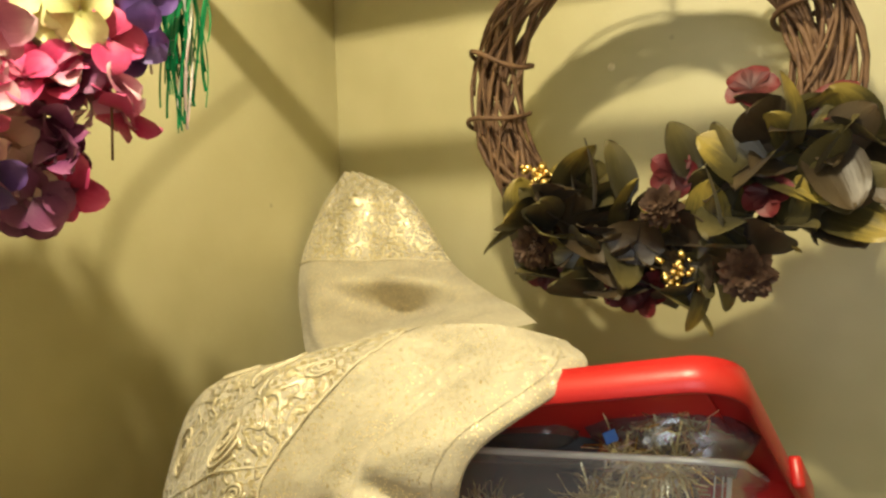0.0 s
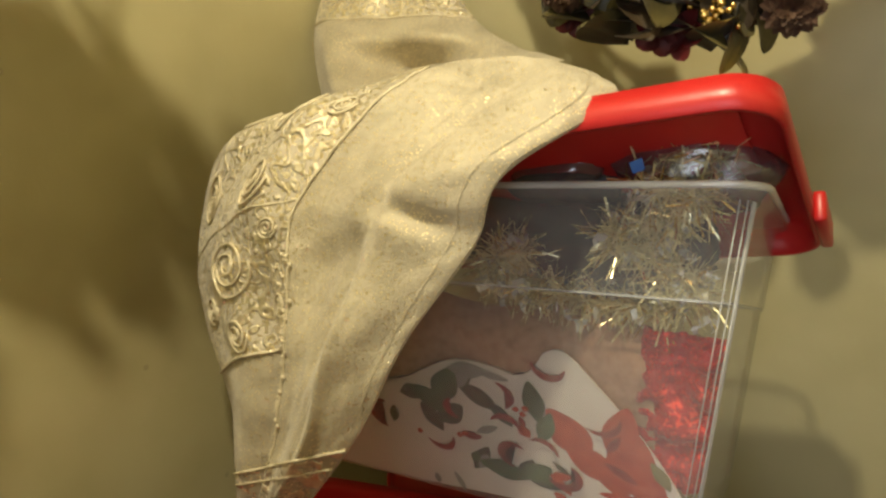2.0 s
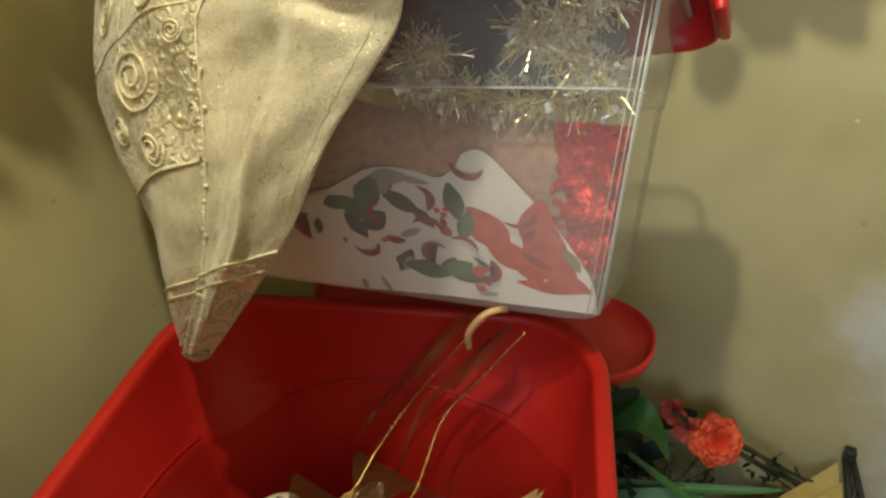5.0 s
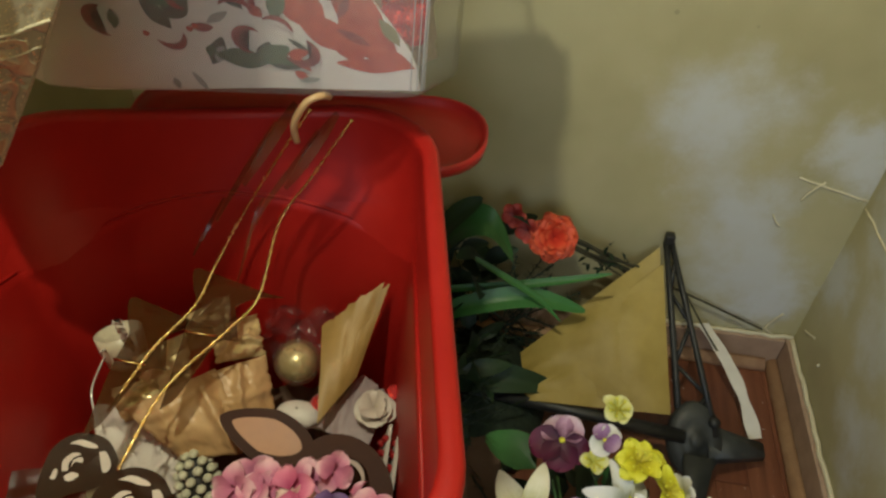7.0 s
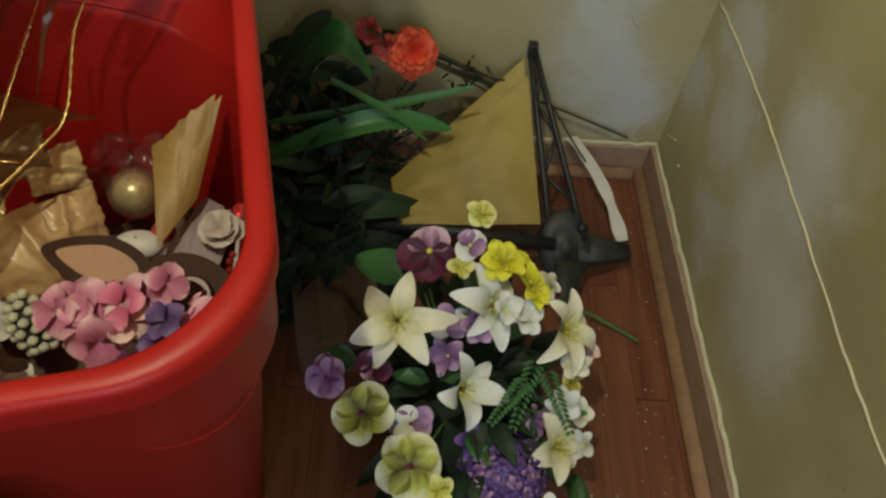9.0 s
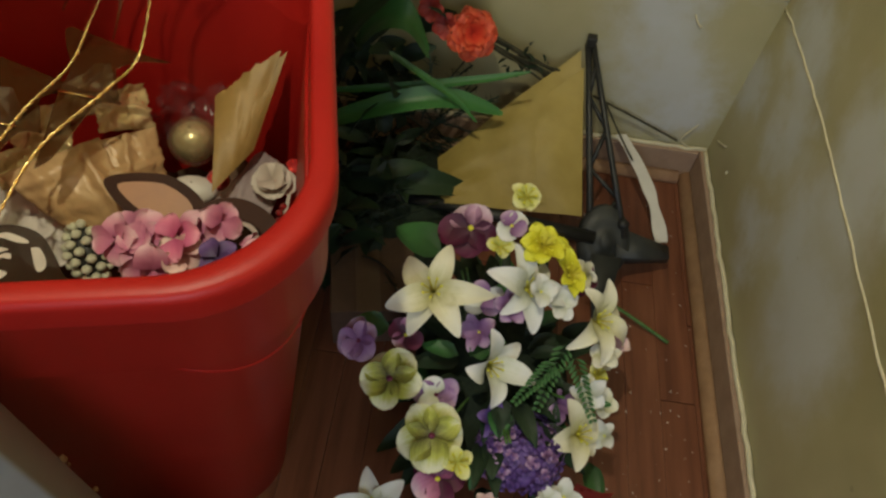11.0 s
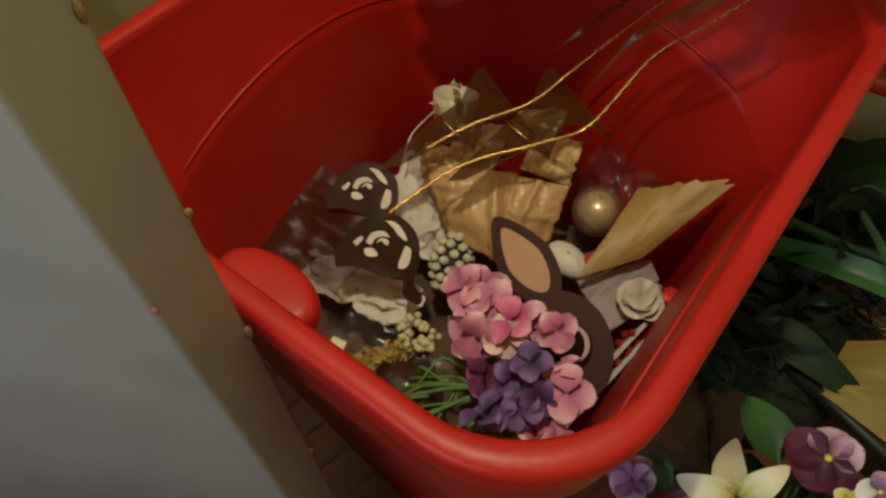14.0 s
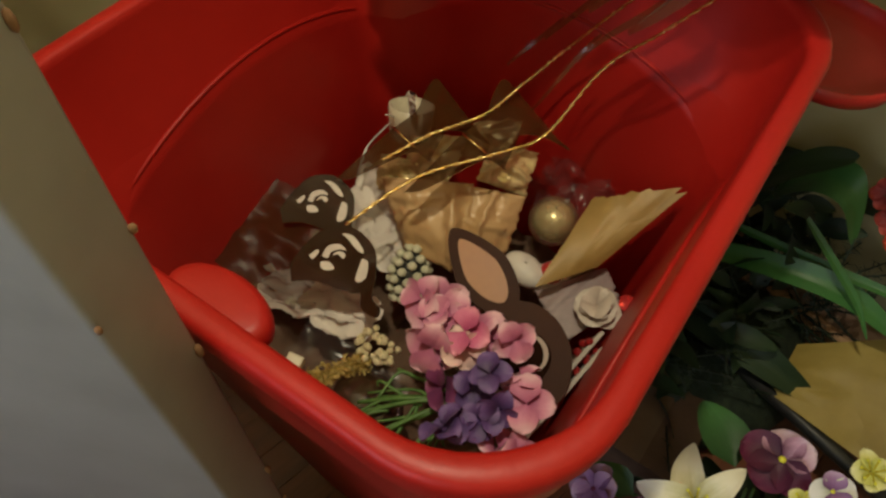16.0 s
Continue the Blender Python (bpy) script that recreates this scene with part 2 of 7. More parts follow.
M["lid"] = material("red_plastic_lid", [(0.42, 0.014, 0.014), (0.50, 0.020, 0.018)], scale=8, rough=0.35, bump=0.05, bump_scale=300)
M["clear"] = clear_material("clear_storage_plastic", haze=0.17)
M["bag"] = clear_material("crinkled_clear_bag", haze=0.02, gloss=0.05, rough=0.25)
M["cloth"] = glitter_material("cream_glitter_cloth", [(0.38, 0.335, 0.235), (0.47, 0.415, 0.30), (0.52, 0.47, 0.345)], share=0.10, scale=950.0)
M["brocade"] = glitter_material("gold_scroll_brocade", [(0.46, 0.41, 0.31), (0.58, 0.52, 0.41)], flake=(1.0, 0.90, 0.66), share=0.42, swirl=52.0, scale=380.0)
M["gold"] = material("gold_foil", [(0.75, 0.52, 0.18), (0.9, 0.68, 0.28)], scale=40, rough=0.25, metal=1.0)
M["silver"] = material("silver_white_foil", [(0.78, 0.79, 0.76), (0.9, 0.9, 0.88)], scale=40, rough=0.25, metal=0.4)
M["tinsel"] = material("pale_gold_tinsel", [(0.78, 0.70, 0.36), (0.94, 0.90, 0.62)], scale=60, rough=0.28, metal=0.6)
M["twig"] = material("vine_twigs", [(0.07, 0.032, 0.015), (0.12, 0.060, 0.028), (0.18, 0.10, 0.05)], scale=60, rough=0.7, bump=0.5, bump_scale=160)
M["cone"] = material("pine_cone", [(0.045, 0.022, 0.012), (0.10, 0.052, 0.028)], scale=80, rough=0.7, bump=0.4)
M["dark"] = material("black_plastic", [(0.012, 0.012, 0.012), (0.03, 0.03, 0.028)], scale=20, rough=0.45)
M["kraft"] = material("tan_satin_paper", [(0.46, 0.29, 0.13), (0.60, 0.40, 0.20)], scale=18, rough=0.36, metal=0.05, bump=0.08, bump_scale=80)
M["olivepaper"] = material("olive_gold_paper", [(0.30, 0.22, 0.05), (0.40, 0.30, 0.08)], scale=12, rough=0.55, bump=0.3, bump_scale=50)
M["paper"] = material("white_tissue_paper", [(0.62, 0.56, 0.50), (0.74, 0.69, 0.62)], scale=30, rough=0.7, bump=0.5, bump_scale=60)
M["brown"] = material("chocolate_brown_gloss_card", [(0.034, 0.011, 0.005), (0.052, 0.018, 0.008)], scale=20, rough=0.5, rough_vary=0.08, spec=0.1)
M["tan"] = material("tan_inner_ear", [(0.36, 0.17, 0.08), (0.42, 0.21, 0.10)], scale=30, rough=0.5)
M["white"] = material("white_card", [(0.66, 0.62, 0.56), (0.74, 0.70, 0.64)], scale=30, rough=0.5)
M["redfoil"] = glitter_material("red_glitter_foil", [(0.42, 0.012, 0.012), (0.55, 0.02, 0.02)], flake=(0.95, 0.10, 0.07), share=0.3, scale=350.0, rough=0.35)
M["felt"] = material("brown_speckled_felt", [(0.36, 0.20, 0.12), (0.50, 0.30, 0.19), (0.55, 0.34, 0.22)], scale=120, rough=0.9, bump=0.4, bump_scale=500, sheen=0.4)
M["napkin"] = material("white_holiday_cloth", [(0.80, 0.75, 0.68), (0.86, 0.82, 0.75)], scale=20, rough=0.7, bump=0.15)
M["print_red"] = material("poinsettia_red_print", [(0.42, 0.045, 0.025), (0.58, 0.10, 0.05)], scale=70, rough=0.7)
M["print_dark"] = material("holly_green_print", [(0.045, 0.055, 0.035), (0.10, 0.11, 0.075)], scale=70, rough=0.7)
M["print_maroon"] = material("maroon_ribbon_print", [(0.24, 0.03, 0.03), (0.34, 0.06, 0.05)], scale=50, rough=0.7)
M["blue"] = material("blue_foil_tag", [(0.05, 0.16, 0.62), (0.10, 0.25, 0.75)], scale=30, rough=0.25, metal=0.4)
# dark leaf green taken nearly to black, with shade put into the colour
M["leaf_shade_dark"] = petal_material("dark_leaf", (0.004, 0.012, 0.004), (0.007, 0.024, 0.006), (0.010, 0.032, 0.008), rough=0.6)
M["leaf"] = petal_material("green_leaf", (0.02, 0.075, 0.015), (0.032, 0.12, 0.024), (0.045, 0.16, 0.035), rough=0.42)
M["magnolia"] = petal_material("olive_magnolia_leaf", (0.022, 0.018, 0.007), (0.045, 0.037, 0.011), (0.085, 0.068, 0.020), rough=0.5, veins=0.15)
M["magnolia_gold"] = petal_material("gilded_magnolia_leaf", (0.026, 0.021, 0.007), (0.050, 0.040, 0.011), (0.24, 0.18, 0.035), rough=0.4, veins=0.25)
M["magnolia_brown"] = petal_material("brown_magnolia_leaf", (0.020, 0.012, 0.006), (0.034, 0.022, 0.010), (0.055, 0.036, 0.016), rough=0.45, veins=0.1)
M["red_petal"] = petal_material("deep_red_petal", (0.035, 0.002, 0.003), (0.085, 0.004, 0.006), (0.12, 0.006, 0.008))
M["stem"] = material("green_stem", [(0.055, 0.13, 0.025), (0.11, 0.22, 0.055)], scale=60, rough=0.5)
M["twig_dark"] = material("dry_stem", [(0.03, 0.03, 0.015), (0.07, 0.06, 0.03)], scale=60, rough=0.7)
M["lily"] = petal_material("cream_lily_petal", (0.52, 0.50, 0.20), (0.78, 0.74, 0.56), (0.82, 0.78, 0.64), veins=0.1)
M["lily_cool"] = petal_material("white_lily_petal", (0.50, 0.52, 0.36), (0.74, 0.74, 0.70), (0.80, 0.78, 0.76), veins=0.1)
M["yellow"] = petal_material("yellow_petal", (0.50, 0.42, 0.01), (0.70, 0.66, 0.015), (0.78, 0.76, 0.05))
M["pansy_yellow"] = petal_material("pale_yellow_pansy", (0.04, 0.025, 0.006), (0.50, 0.52, 0.09), (0.78, 0.77, 0.56), veins=0.2)
M["pansy_plum"] = petal_material("plum_pansy", (0.04, 0.003, 0.022), (0.085, 0.006, 0.034), (0.13, 0.012, 0.052), veins=0.1)
M["pansy_bi"] = petal_material("plum_edged_pansy", (0.08, 0.008, 0.04), (0.50, 0.28, 0.40), (0.66, 0.50, 0.60), veins=0.1)
M["pansy_pink"] = petal_material("pink_white_pansy", (0.16, 0.01, 0.07), (0.52, 0.20, 0.36), (0.74, 0.52, 0.60), veins=0.1)
M["mauve"] = petal_material("mauve_petal", (0.16, 0.06, 0.18), (0.32, 0.17, 0.36), (0.50, 0.34, 0.52), veins=0.1)
M["violet"] = petal_material("violet_petal", (0.035, 0.012, 0.09), (0.085, 0.035, 0.20), (0.15, 0.075, 0.30))
M["hyd_pink"] = petal_material("pink_hydrangea", (0.40, 0.10, 0.22), (0.60, 0.23, 0.36), (0.74, 0.46, 0.54))
M["hyd_hot"] = petal_material("hot_pink_hydrangea", (0.32, 0.012, 0.07), (0.58, 0.04, 0.17), (0.68, 0.10, 0.26))
M["hyd_pale"] = petal_material("pale_pink_hydrangea", (0.52, 0.26, 0.26), (0.70, 0.46, 0.44), (0.76, 0.56, 0.52))
M["hyd_cream"] = petal_material("cream_green_hydrangea", (0.46, 0.46, 0.14), (0.70, 0.66, 0.32), (0.76, 0.72, 0.44))
M["orange"] = petal_material("orange_red_carnation", (0.40, 0.02, 0.008), (0.66, 0.055, 0.02), (0.72, 0.11, 0.04))
M["berry"] = material("cream_berries", [(0.60, 0.52, 0.30), (0.72, 0.66, 0.44)], scale=60, rough=0.4)
M["greenfoil"] = material("green_curled_ribbon", [(0.0, 0.16, 0.055), (0.02, 0.28, 0.10)], scale=40, rough=0.25, metal=0.3)
M["glassball"] = clear_material("clear_bauble", tint=(0.80, 0.66, 0.36), haze=0.16, gloss=0.25, rough=0.03)
M["redfruit"] = material("deep_red_gloss", [(0.20, 0.008, 0.010), (0.30, 0.016, 0.016)], scale=40, rough=0.3)
M["pot"] = material("dark_teal_pot", [(0.02, 0.032, 0.035), (0.04, 0.06, 0.065)], scale=15, rough=0.5)
M["cardbox"] = material("brown_cardboard", [(0.09, 0.05, 0.03), (0.13, 0.075, 0.045)], scale=25, rough=0.85, bump=0.2)


# ---- building helpers ----
def mesh_of(name, bm, mats, smooth=True):
    me = bpy.data.meshes.new(name)
    bm.to_mesh(me)
    bm.free()
    for m in mats if isinstance(mats, (list, tuple)) else [mats]:
        me.materials.append(m)
    if smooth:
        me.polygons.foreach_set("use_smooth", [True] * len(me.polygons))
    return me


def part(name, bm, mats, parent=None, label="", smooth=True):
    ob = new(name, mesh_of(name, bm, mats, smooth))
    if parent is not None:
        ob.parent = parent
    if label:
        ob["label"] = label
    return ob


def thing(name, place, label, category, group="", kind=""):
    ob = new(name)
    ob.empty_display_size = 0.02
    ob.location = place
    return tagged(ob, label, category, group, kind)


def box(bm, x0, x1, y0, y1, z0, z1, bevel=0.0, mat=0):
    vs = [bm.verts.new((x, y, z)) for z in (z0, z1) for y in (y0, y1) for x in (x0, x1)]
    fs = [bm.faces.new([vs[i] for i in f]) for f in ((0, 2, 3, 1), (4, 5, 7, 6), (0, 1, 5, 4), (2, 6, 7, 3), (0, 4, 6, 2), (1, 3, 7, 5))]
    for f in fs:
        f.material_index = mat
    if bevel:
        es = list({e for f in fs for e in f.edges})
        bmesh.ops.bevel(bm, geom=es, offset=bevel, segments=2, affect="EDGES", profile=0.6)


def surf(bm, fn, nu, nv, mat=0, closed_u=False):
    """A sheet through fn(u, v), u and v from 0 to 1, with those as its UV."""
    uvl = bm.loops.layers.uv.verify()
    rows = []
    for j in range(nv + 1):
        rows.append([bm.verts.new(fn(i / nu, j / nv)) for i in range(nu if closed_u else nu + 1)])
    for j in range(nv):
        for i in range(nu):
            k = (i + 1) % nu if closed_u else i + 1
            try:
                f = bm.faces.new((rows[j][i], rows[j][k], rows[j + 1][k], rows[j + 1][i]))
            except ValueError:
                continue
            f.material_index = mat
            f.smooth = True
            for lp, (a, b) in zip(f.loops, ((i, j), (i + 1, j), (i + 1, j + 1), (i, j + 1))):
                lp[uvl].uv = (a / nu, b / nv)
    return rows


def tube(bm, pts, radius, sides=6, mat=0, taper=1.0, cap=True):
    pts = [Vector(p) for p in pts]
    n = len(pts)
    rings = []
    side = None
    for i, p in enumerate(pts):
        d = (pts[min(i + 1, n - 1)] - pts[max(i - 1, 0)]).normalized()
        if side is None:
            side = d.orthogonal().normalized()
        side = (side - d * side.dot(d)).normalized()
        up = d.cross(side)
        r = radius * (1 + (taper - 1) * i / max(1, n - 1))
        rings.append([bm.verts.new(p + (side * math.cos(a) + up * math.sin(a)) * r) for a in [2 * math.pi * k / sides for k in range(sides)]])
    for a, b in zip(rings, rings[1:]):
        for k in range(sides):
            f = bm.faces.new((a[k], a[(k + 1) % sides], b[(k + 1) % sides], b[k]))
            f.material_index, f.smooth = mat, True
    if cap:
        for r, rev in ((rings[0], True), (rings[-1], False)):
            f = bm.faces.new(list(reversed(r)) if rev else r)
            f.material_index = mat


def ball(bm, c, r, squash=(1, 1, 1), mat=0, seg=10, turn=None):
    c = Vector(c)
    m = turn or Matrix.Identity(3)

    def fn(u, v):
        a, b = 2 * math.pi * u, math.pi * (0.02 + 0.96 * v)
        return c + m @ Vector((r * squash[0] * math.cos(a) * math.sin(b), r * squash[1] * math.sin(a) * math.sin(b), -r * squash[2] * math.cos(b)))
    surf(bm, fn, seg, max(4, seg // 2), mat, True)


def spline(pts, n):
    """n + 1 points along a smooth line through pts."""
    pts = [Vector(p) for p in pts]
    out = []
    for k in range(n + 1):
        s = k / n * (len(pts) - 1)
        i = min(int(s), len(pts) - 2)
        t = s - i
        p0, p1, p2, p3 = pts[max(i - 1, 0)], pts[i], pts[i + 1], pts[min(i + 2, len(pts) - 1)]
        out.append(0.5 * (2 * p1 + (p2 - p0) * t + (2 * p0 - 5 * p1 + 4 * p2 - p3) * t * t + (3 * p1 - p0 - 3 * p2 + p3) * t ** 3))
    return out


def facing(d, roll=0.0):
    """The 3x3 turn that brings +z to d."""
    return (Vector(d).to_track_quat("Z", "Y").to_matrix() @ Matrix.Rotation(roll, 3, "Z"))


def petal(bm, m, c, length, width, cup=0.3, curl=0.4, tip=0.5, open_=0.5, wave=0.0, mat=0, nu=4, nv=6, seed=0):
    """One petal from c: it leaves along the local x, rising by cup and curling down by curl. tip: 0 round, 1 pointed. m: 3x3 turn."""
    c = Vector(c)

    def fn(u, v):
        v = 1 - (1 - v) ** 1.7
        q = v ** (open_ + 0.25)
        blunt = max(0.0, 1 - abs(2 * q - 1) ** 2.4) ** 0.5
        w = (1 - tip) * blunt + tip * math.sin(math.pi * min(1, v ** open_ * 0.98 + 0.01))
        s = (u - 0.5) * 2
        x = length * v
        y = width * 0.5 * w * s
        z = length * (cup * v - curl * v * v) + width * 0.22 * s * s * w * (1 - v * 0.5)
        if wave:
            z += wave * length * math.sin(v * 6 + s * 5 + seed * 1.7) * v * abs(s)
            x += wave * length * 0.4 * math.sin(s * 9 + seed) * v
        return c + m @ Vector((x, y, z))
    surf(bm, fn, nu, nv, mat)


def around(k, n, spin=0.0):
    return Matrix.Rotation(2 * math.pi * k / n + spin, 3, "Z")


def rounded(w, d, r, n=8, bow=0.0):
    """The outline of a rounded rectangle, centred; bow swells its sides."""
    out = []
    for cx, cy, a0 in ((w / 2 - r, d / 2 - r, 0), (-w / 2 + r, d / 2 - r, 90), (-w / 2 + r, -d / 2 + r, 180), (w / 2 - r, -d / 2 + r, 270)):
        for k in range(n + 1):
            a = radians(a0 + 90 * k / n)
            out.append((cx + r * math.cos(a), cy + r * math.sin(a)))
    if bow:
        out = [(x + bow * (1 - (2 * y / d) ** 2) * (1 if x > 0 else -1) * min(1, abs(2 * x / w) ** 4), y + bow * (1 - (2 * x / w) ** 2) * (1 if y > 0 else -1) * min(1, abs(2 * y / d) ** 4)) for x, y in out]
    return out


def loft(bm, rings, mat=0, close=True, cap_first=False, cap_last=False):
    vr = [[bm.verts.new(p) for p in r] for r in rings]
    n = len(vr[0])
    for a, b in zip(vr, vr[1:]):
        for k in range(n if close else n - 1):
            f = bm.faces.new((a[k], a[(k + 1) % n], b[(k + 1) % n], b[k]))
            f.material_index, f.smooth = mat, True
    if cap_first:
        bm.faces.new(list(reversed(vr[0]))).material_index = mat
    if cap_last:
        bm.faces.new(vr[-1]).material_index = mat
    return vr


def plate(bm, outline, m, thick, mat=0):
    """A flat cut-out: outline points in the plane of the 4x4 pose m, with thickness."""
    lo = [bm.verts.new(m @ Vector((x, y, 0))) for x, y in outline]
    hi = [bm.verts.new(m @ Vector((x, y, thick))) for x, y in outline]
    n = len(lo)
    f1, f2 = bm.faces.new(list(reversed(lo))), bm.faces.new(hi)
    fs = [f1, f2] + [bm.faces.new((lo[k], lo[(k + 1) % n], hi[(k + 1) % n], hi[k])) for k in range(n)]
    for f in fs:
        f.material_index = mat
    bmesh.ops.triangulate(bm, faces=[f1, f2])


def oval(rx, ry, n=28, power=1.0):
    return [(rx * math.cos(2 * math.pi * k / n), ry * abs(math.sin(2 * math.pi * k / n)) ** power * (1 if k * 2 < n else -1)) for k in range(n)]


rnd = random.Random(7)

# ---- the closet ----
FLOOR = -0.03
XL, XR, YB, YF, TOP = -0.707, 0.54, 0.867, -1.5, 2.45


def slab(name, x0, x1, y0, y1, z0, z1, mat, label, category="", bevel=0.0):
    bm = bmesh.new()
    box(bm, x0, x1, y0, y1, z0, z1, bevel)
    ob = part(name, bm, mat, None, smooth=False)
    return tagged(ob, label, category or name.split("_")[0], kind="structure")


slab("wall_north", XL - 0.1, XR + 0.1, YB, YB + 0.1, FLOOR - 0.1, TOP, M["wall_back"], "cream painted back wall of the closet with pale filler smears", "wall")
slab("wall_west", XL - 0.1, XL, YF, YB, FLOOR - 0.1, TOP, M["wall"], "cream painted side wall of the closet", "wall")
slab("wall_east", XR, XR + 0.1, YF, YB, FLOOR - 0.1, TOP, M["wall_right"], "cream painted side wall with a caulk ridge, stains and painted-in light patches", "wall")
# closes the front out of view; its dark colour holds back bounced light
slab("wall_south", XL - 0.1, XR + 0.1, YF - 0.1, YF, FLOOR - 0.1, TOP, M["south"], "plain unseen wall behind the closet opening, darkened to cut bounced light", "wall")
slab("ceiling", XL - 0.1, XR + 0.1, YF - 0.1, YB + 0.1, TOP, TOP + 0.08, M["ceiling"], "plain unseen ceiling, darkened to cut bounced light", "ceiling")
floor = slab("floor", XL - 0.1, XR + 0.1, YF - 0.1, YB + 0.1, FLOOR - 0.12, FLOOR - 0.006, M["dark"], "reddish brown wooden floor boards with dust", "floor")
slab("shelf_board", XL + 0.001, XR - 0.001, 0.577, YB - 0.001, 1.622, 1.642, M["shelf"], "painted wooden closet shelf along the back wall", "shelf")


def skirting():
    bm = bmesh.new()
    box(bm, XR - 0.016, XR - 0.001, YF + 0.001, YB - 0.001, FLOOR, 0.040, 0.002)
    ob = part("baseboard_east", bm, M["skirt"], None, smooth=False)
    tagged(ob, "dusty brown wooden skirting board along the side wall", "baseboard", kind="structure")
    bm = bmesh.new()
    box(bm, XL + 0.001, XR - 0.018, YB - 0.016, YB - 0.001, FLOOR, 0.040, 0.002)
    ob = part("baseboard_north", bm, M["skirt"], None, smooth=False)
    tagged(ob, "dusty brown wooden skirting board along the back wall", "baseboard", kind="structure")
    for name, prof in (("trim_east", True), ("trim_north", False)):
        bm = bmesh.new()
        ring = [(0, 0)] + [(-0.02 * math.cos(radians(a)), 0.018 * math.sin(radians(a))) for a in range(0, 91, 15)]
        ends = []
        for t in (0, 1):
            if prof:
                y = YF + 0.01 if t == 0 else YB - 0.018
                ends.append([(XR - 0.018 + x, y, FLOOR + z) for x, z in ring])
            else:
                x_ = XL + 0.01 if t == 0 else XR - 0.040
                ends.append([(x_, YB - 0.018 + x, FLOOR + z) for x, z in ring])
        loft(bm, ends, 0, True, True, True)
        bmesh.ops.recalc_face_normals(bm, faces=bm.faces)
        tagged(part(name, bm, M["moulding"]), "pale wooden quarter-round moulding at the floor", "trim", kind="structure")
    # uneven paint bead on the skirting tops, and the ridge of old caulk higher up
    r = random.Random(3)
    for name, z, rad, label in (("trim_paint_bead", 0.0425, 0.0045, "uneven cream paint bead on top of the skirting"),
                                ("trim_caulk_ridge", 0.366, 0.0022, "thin ridge of old caulk running round the wall")):
        bm = bmesh.new()
        for wall in (0, 1):
            pts = []
            n = 60
            for k in range(n + 1):
                t = k / n
                dz, dr = r.uniform(-1, 1) * rad * 0.7, r.uniform(-0.3, 0.3) * rad
                if wall == 0:
                    pts.append((XR - (0.006 if z < 0.1 else 0.0) + dr, YB - 0.002 - t * 1.3, z + dz + (0.008 * math.sin(t * 9) if z > 0.1 else 0)))
                elif z < 0.1:
                    pts.append((XR - 0.004 - t * 1.2, YB - 0.006 + dr, z + dz))
                elif t < 0.13:
                    pts.append((XR - t, YB + dr, z + 0.01 + t * 0.28 + dz))
            tube(bm, pts, rad, 6)
        tagged(part(name, bm, M["caulk"]), label, "trim", kind="structure")


skirting()


def hanging_rod():
    bm = bmesh.new()
    tube(bm, [(XL + 0.002, 0.50, 1.547), (XR - 0.002, 0.50, 1.547)], 0.016, 14)
    tagged(part("closet_rod", bm, M["rod"]), "round wooden clothes rod fixed between the closet walls", "rod", kind="structure")


hanging_rod()


def ceiling_bulb():
    t = thing("ceiling_light", (BULB[0], BULB[1], TOP), "bare warm bulb in a plain holder on a cord", "lamp")
    bm = bmesh.new()
    prof = [(0.05, 0), (0.05, -0.02), (0.025, -0.04), (0.022, -0.06), (0.004, -0.07), (0.004, -0.46), (0.020, -0.47), (0.020, -0.53)]
    loft(bm, [[(r * math.cos(a), r * math.sin(a), z) for a in [2 * math.pi * k / 16 for k in range(16)]] for r, z in prof], 0, True, True, True)
    part("holder", bm, M["white"], t)


ceiling_bulb()


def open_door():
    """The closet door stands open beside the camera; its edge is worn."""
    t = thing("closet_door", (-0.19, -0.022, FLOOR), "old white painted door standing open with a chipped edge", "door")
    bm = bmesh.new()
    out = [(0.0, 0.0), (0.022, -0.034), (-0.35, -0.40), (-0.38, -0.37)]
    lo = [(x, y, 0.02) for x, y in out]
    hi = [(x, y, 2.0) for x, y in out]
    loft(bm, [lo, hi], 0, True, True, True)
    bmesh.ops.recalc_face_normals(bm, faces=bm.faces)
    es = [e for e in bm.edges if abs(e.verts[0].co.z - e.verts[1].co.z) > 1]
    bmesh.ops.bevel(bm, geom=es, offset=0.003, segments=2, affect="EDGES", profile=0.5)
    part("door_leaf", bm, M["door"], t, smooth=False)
    r = random.Random(4)
    for k in range(22):
        bm = bmesh.new()
        f = r.choice((0.0, 0.02, 0.05, 0.06, 0.97))
        ball(bm, (0.022 * f + 0.0012, -0.034 * f, r.uniform(0.25, 1.15)), r.uniform(0.0016, 0.0048), (0.5, 0.7, r.uniform(0.8, 2.4)), 0, 7)
        part("paint_chip", bm, M["chip"], t)


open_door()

# ---- red bin ----
TURN = radians(13)
BU, BV = Vector((math.cos(TURN), math.sin(TURN), 0)), Vector((-math.sin(TURN), math.cos(TURN), 0))
BIN_W, BIN_D, RIM = 0.462, 0.500, 0.69
GRIP = (-0.211, 0.000, 0)
BIN_C = BU * (0.010 - BIN_W / 2) + BV * (0.030 + BIN_D / 2)


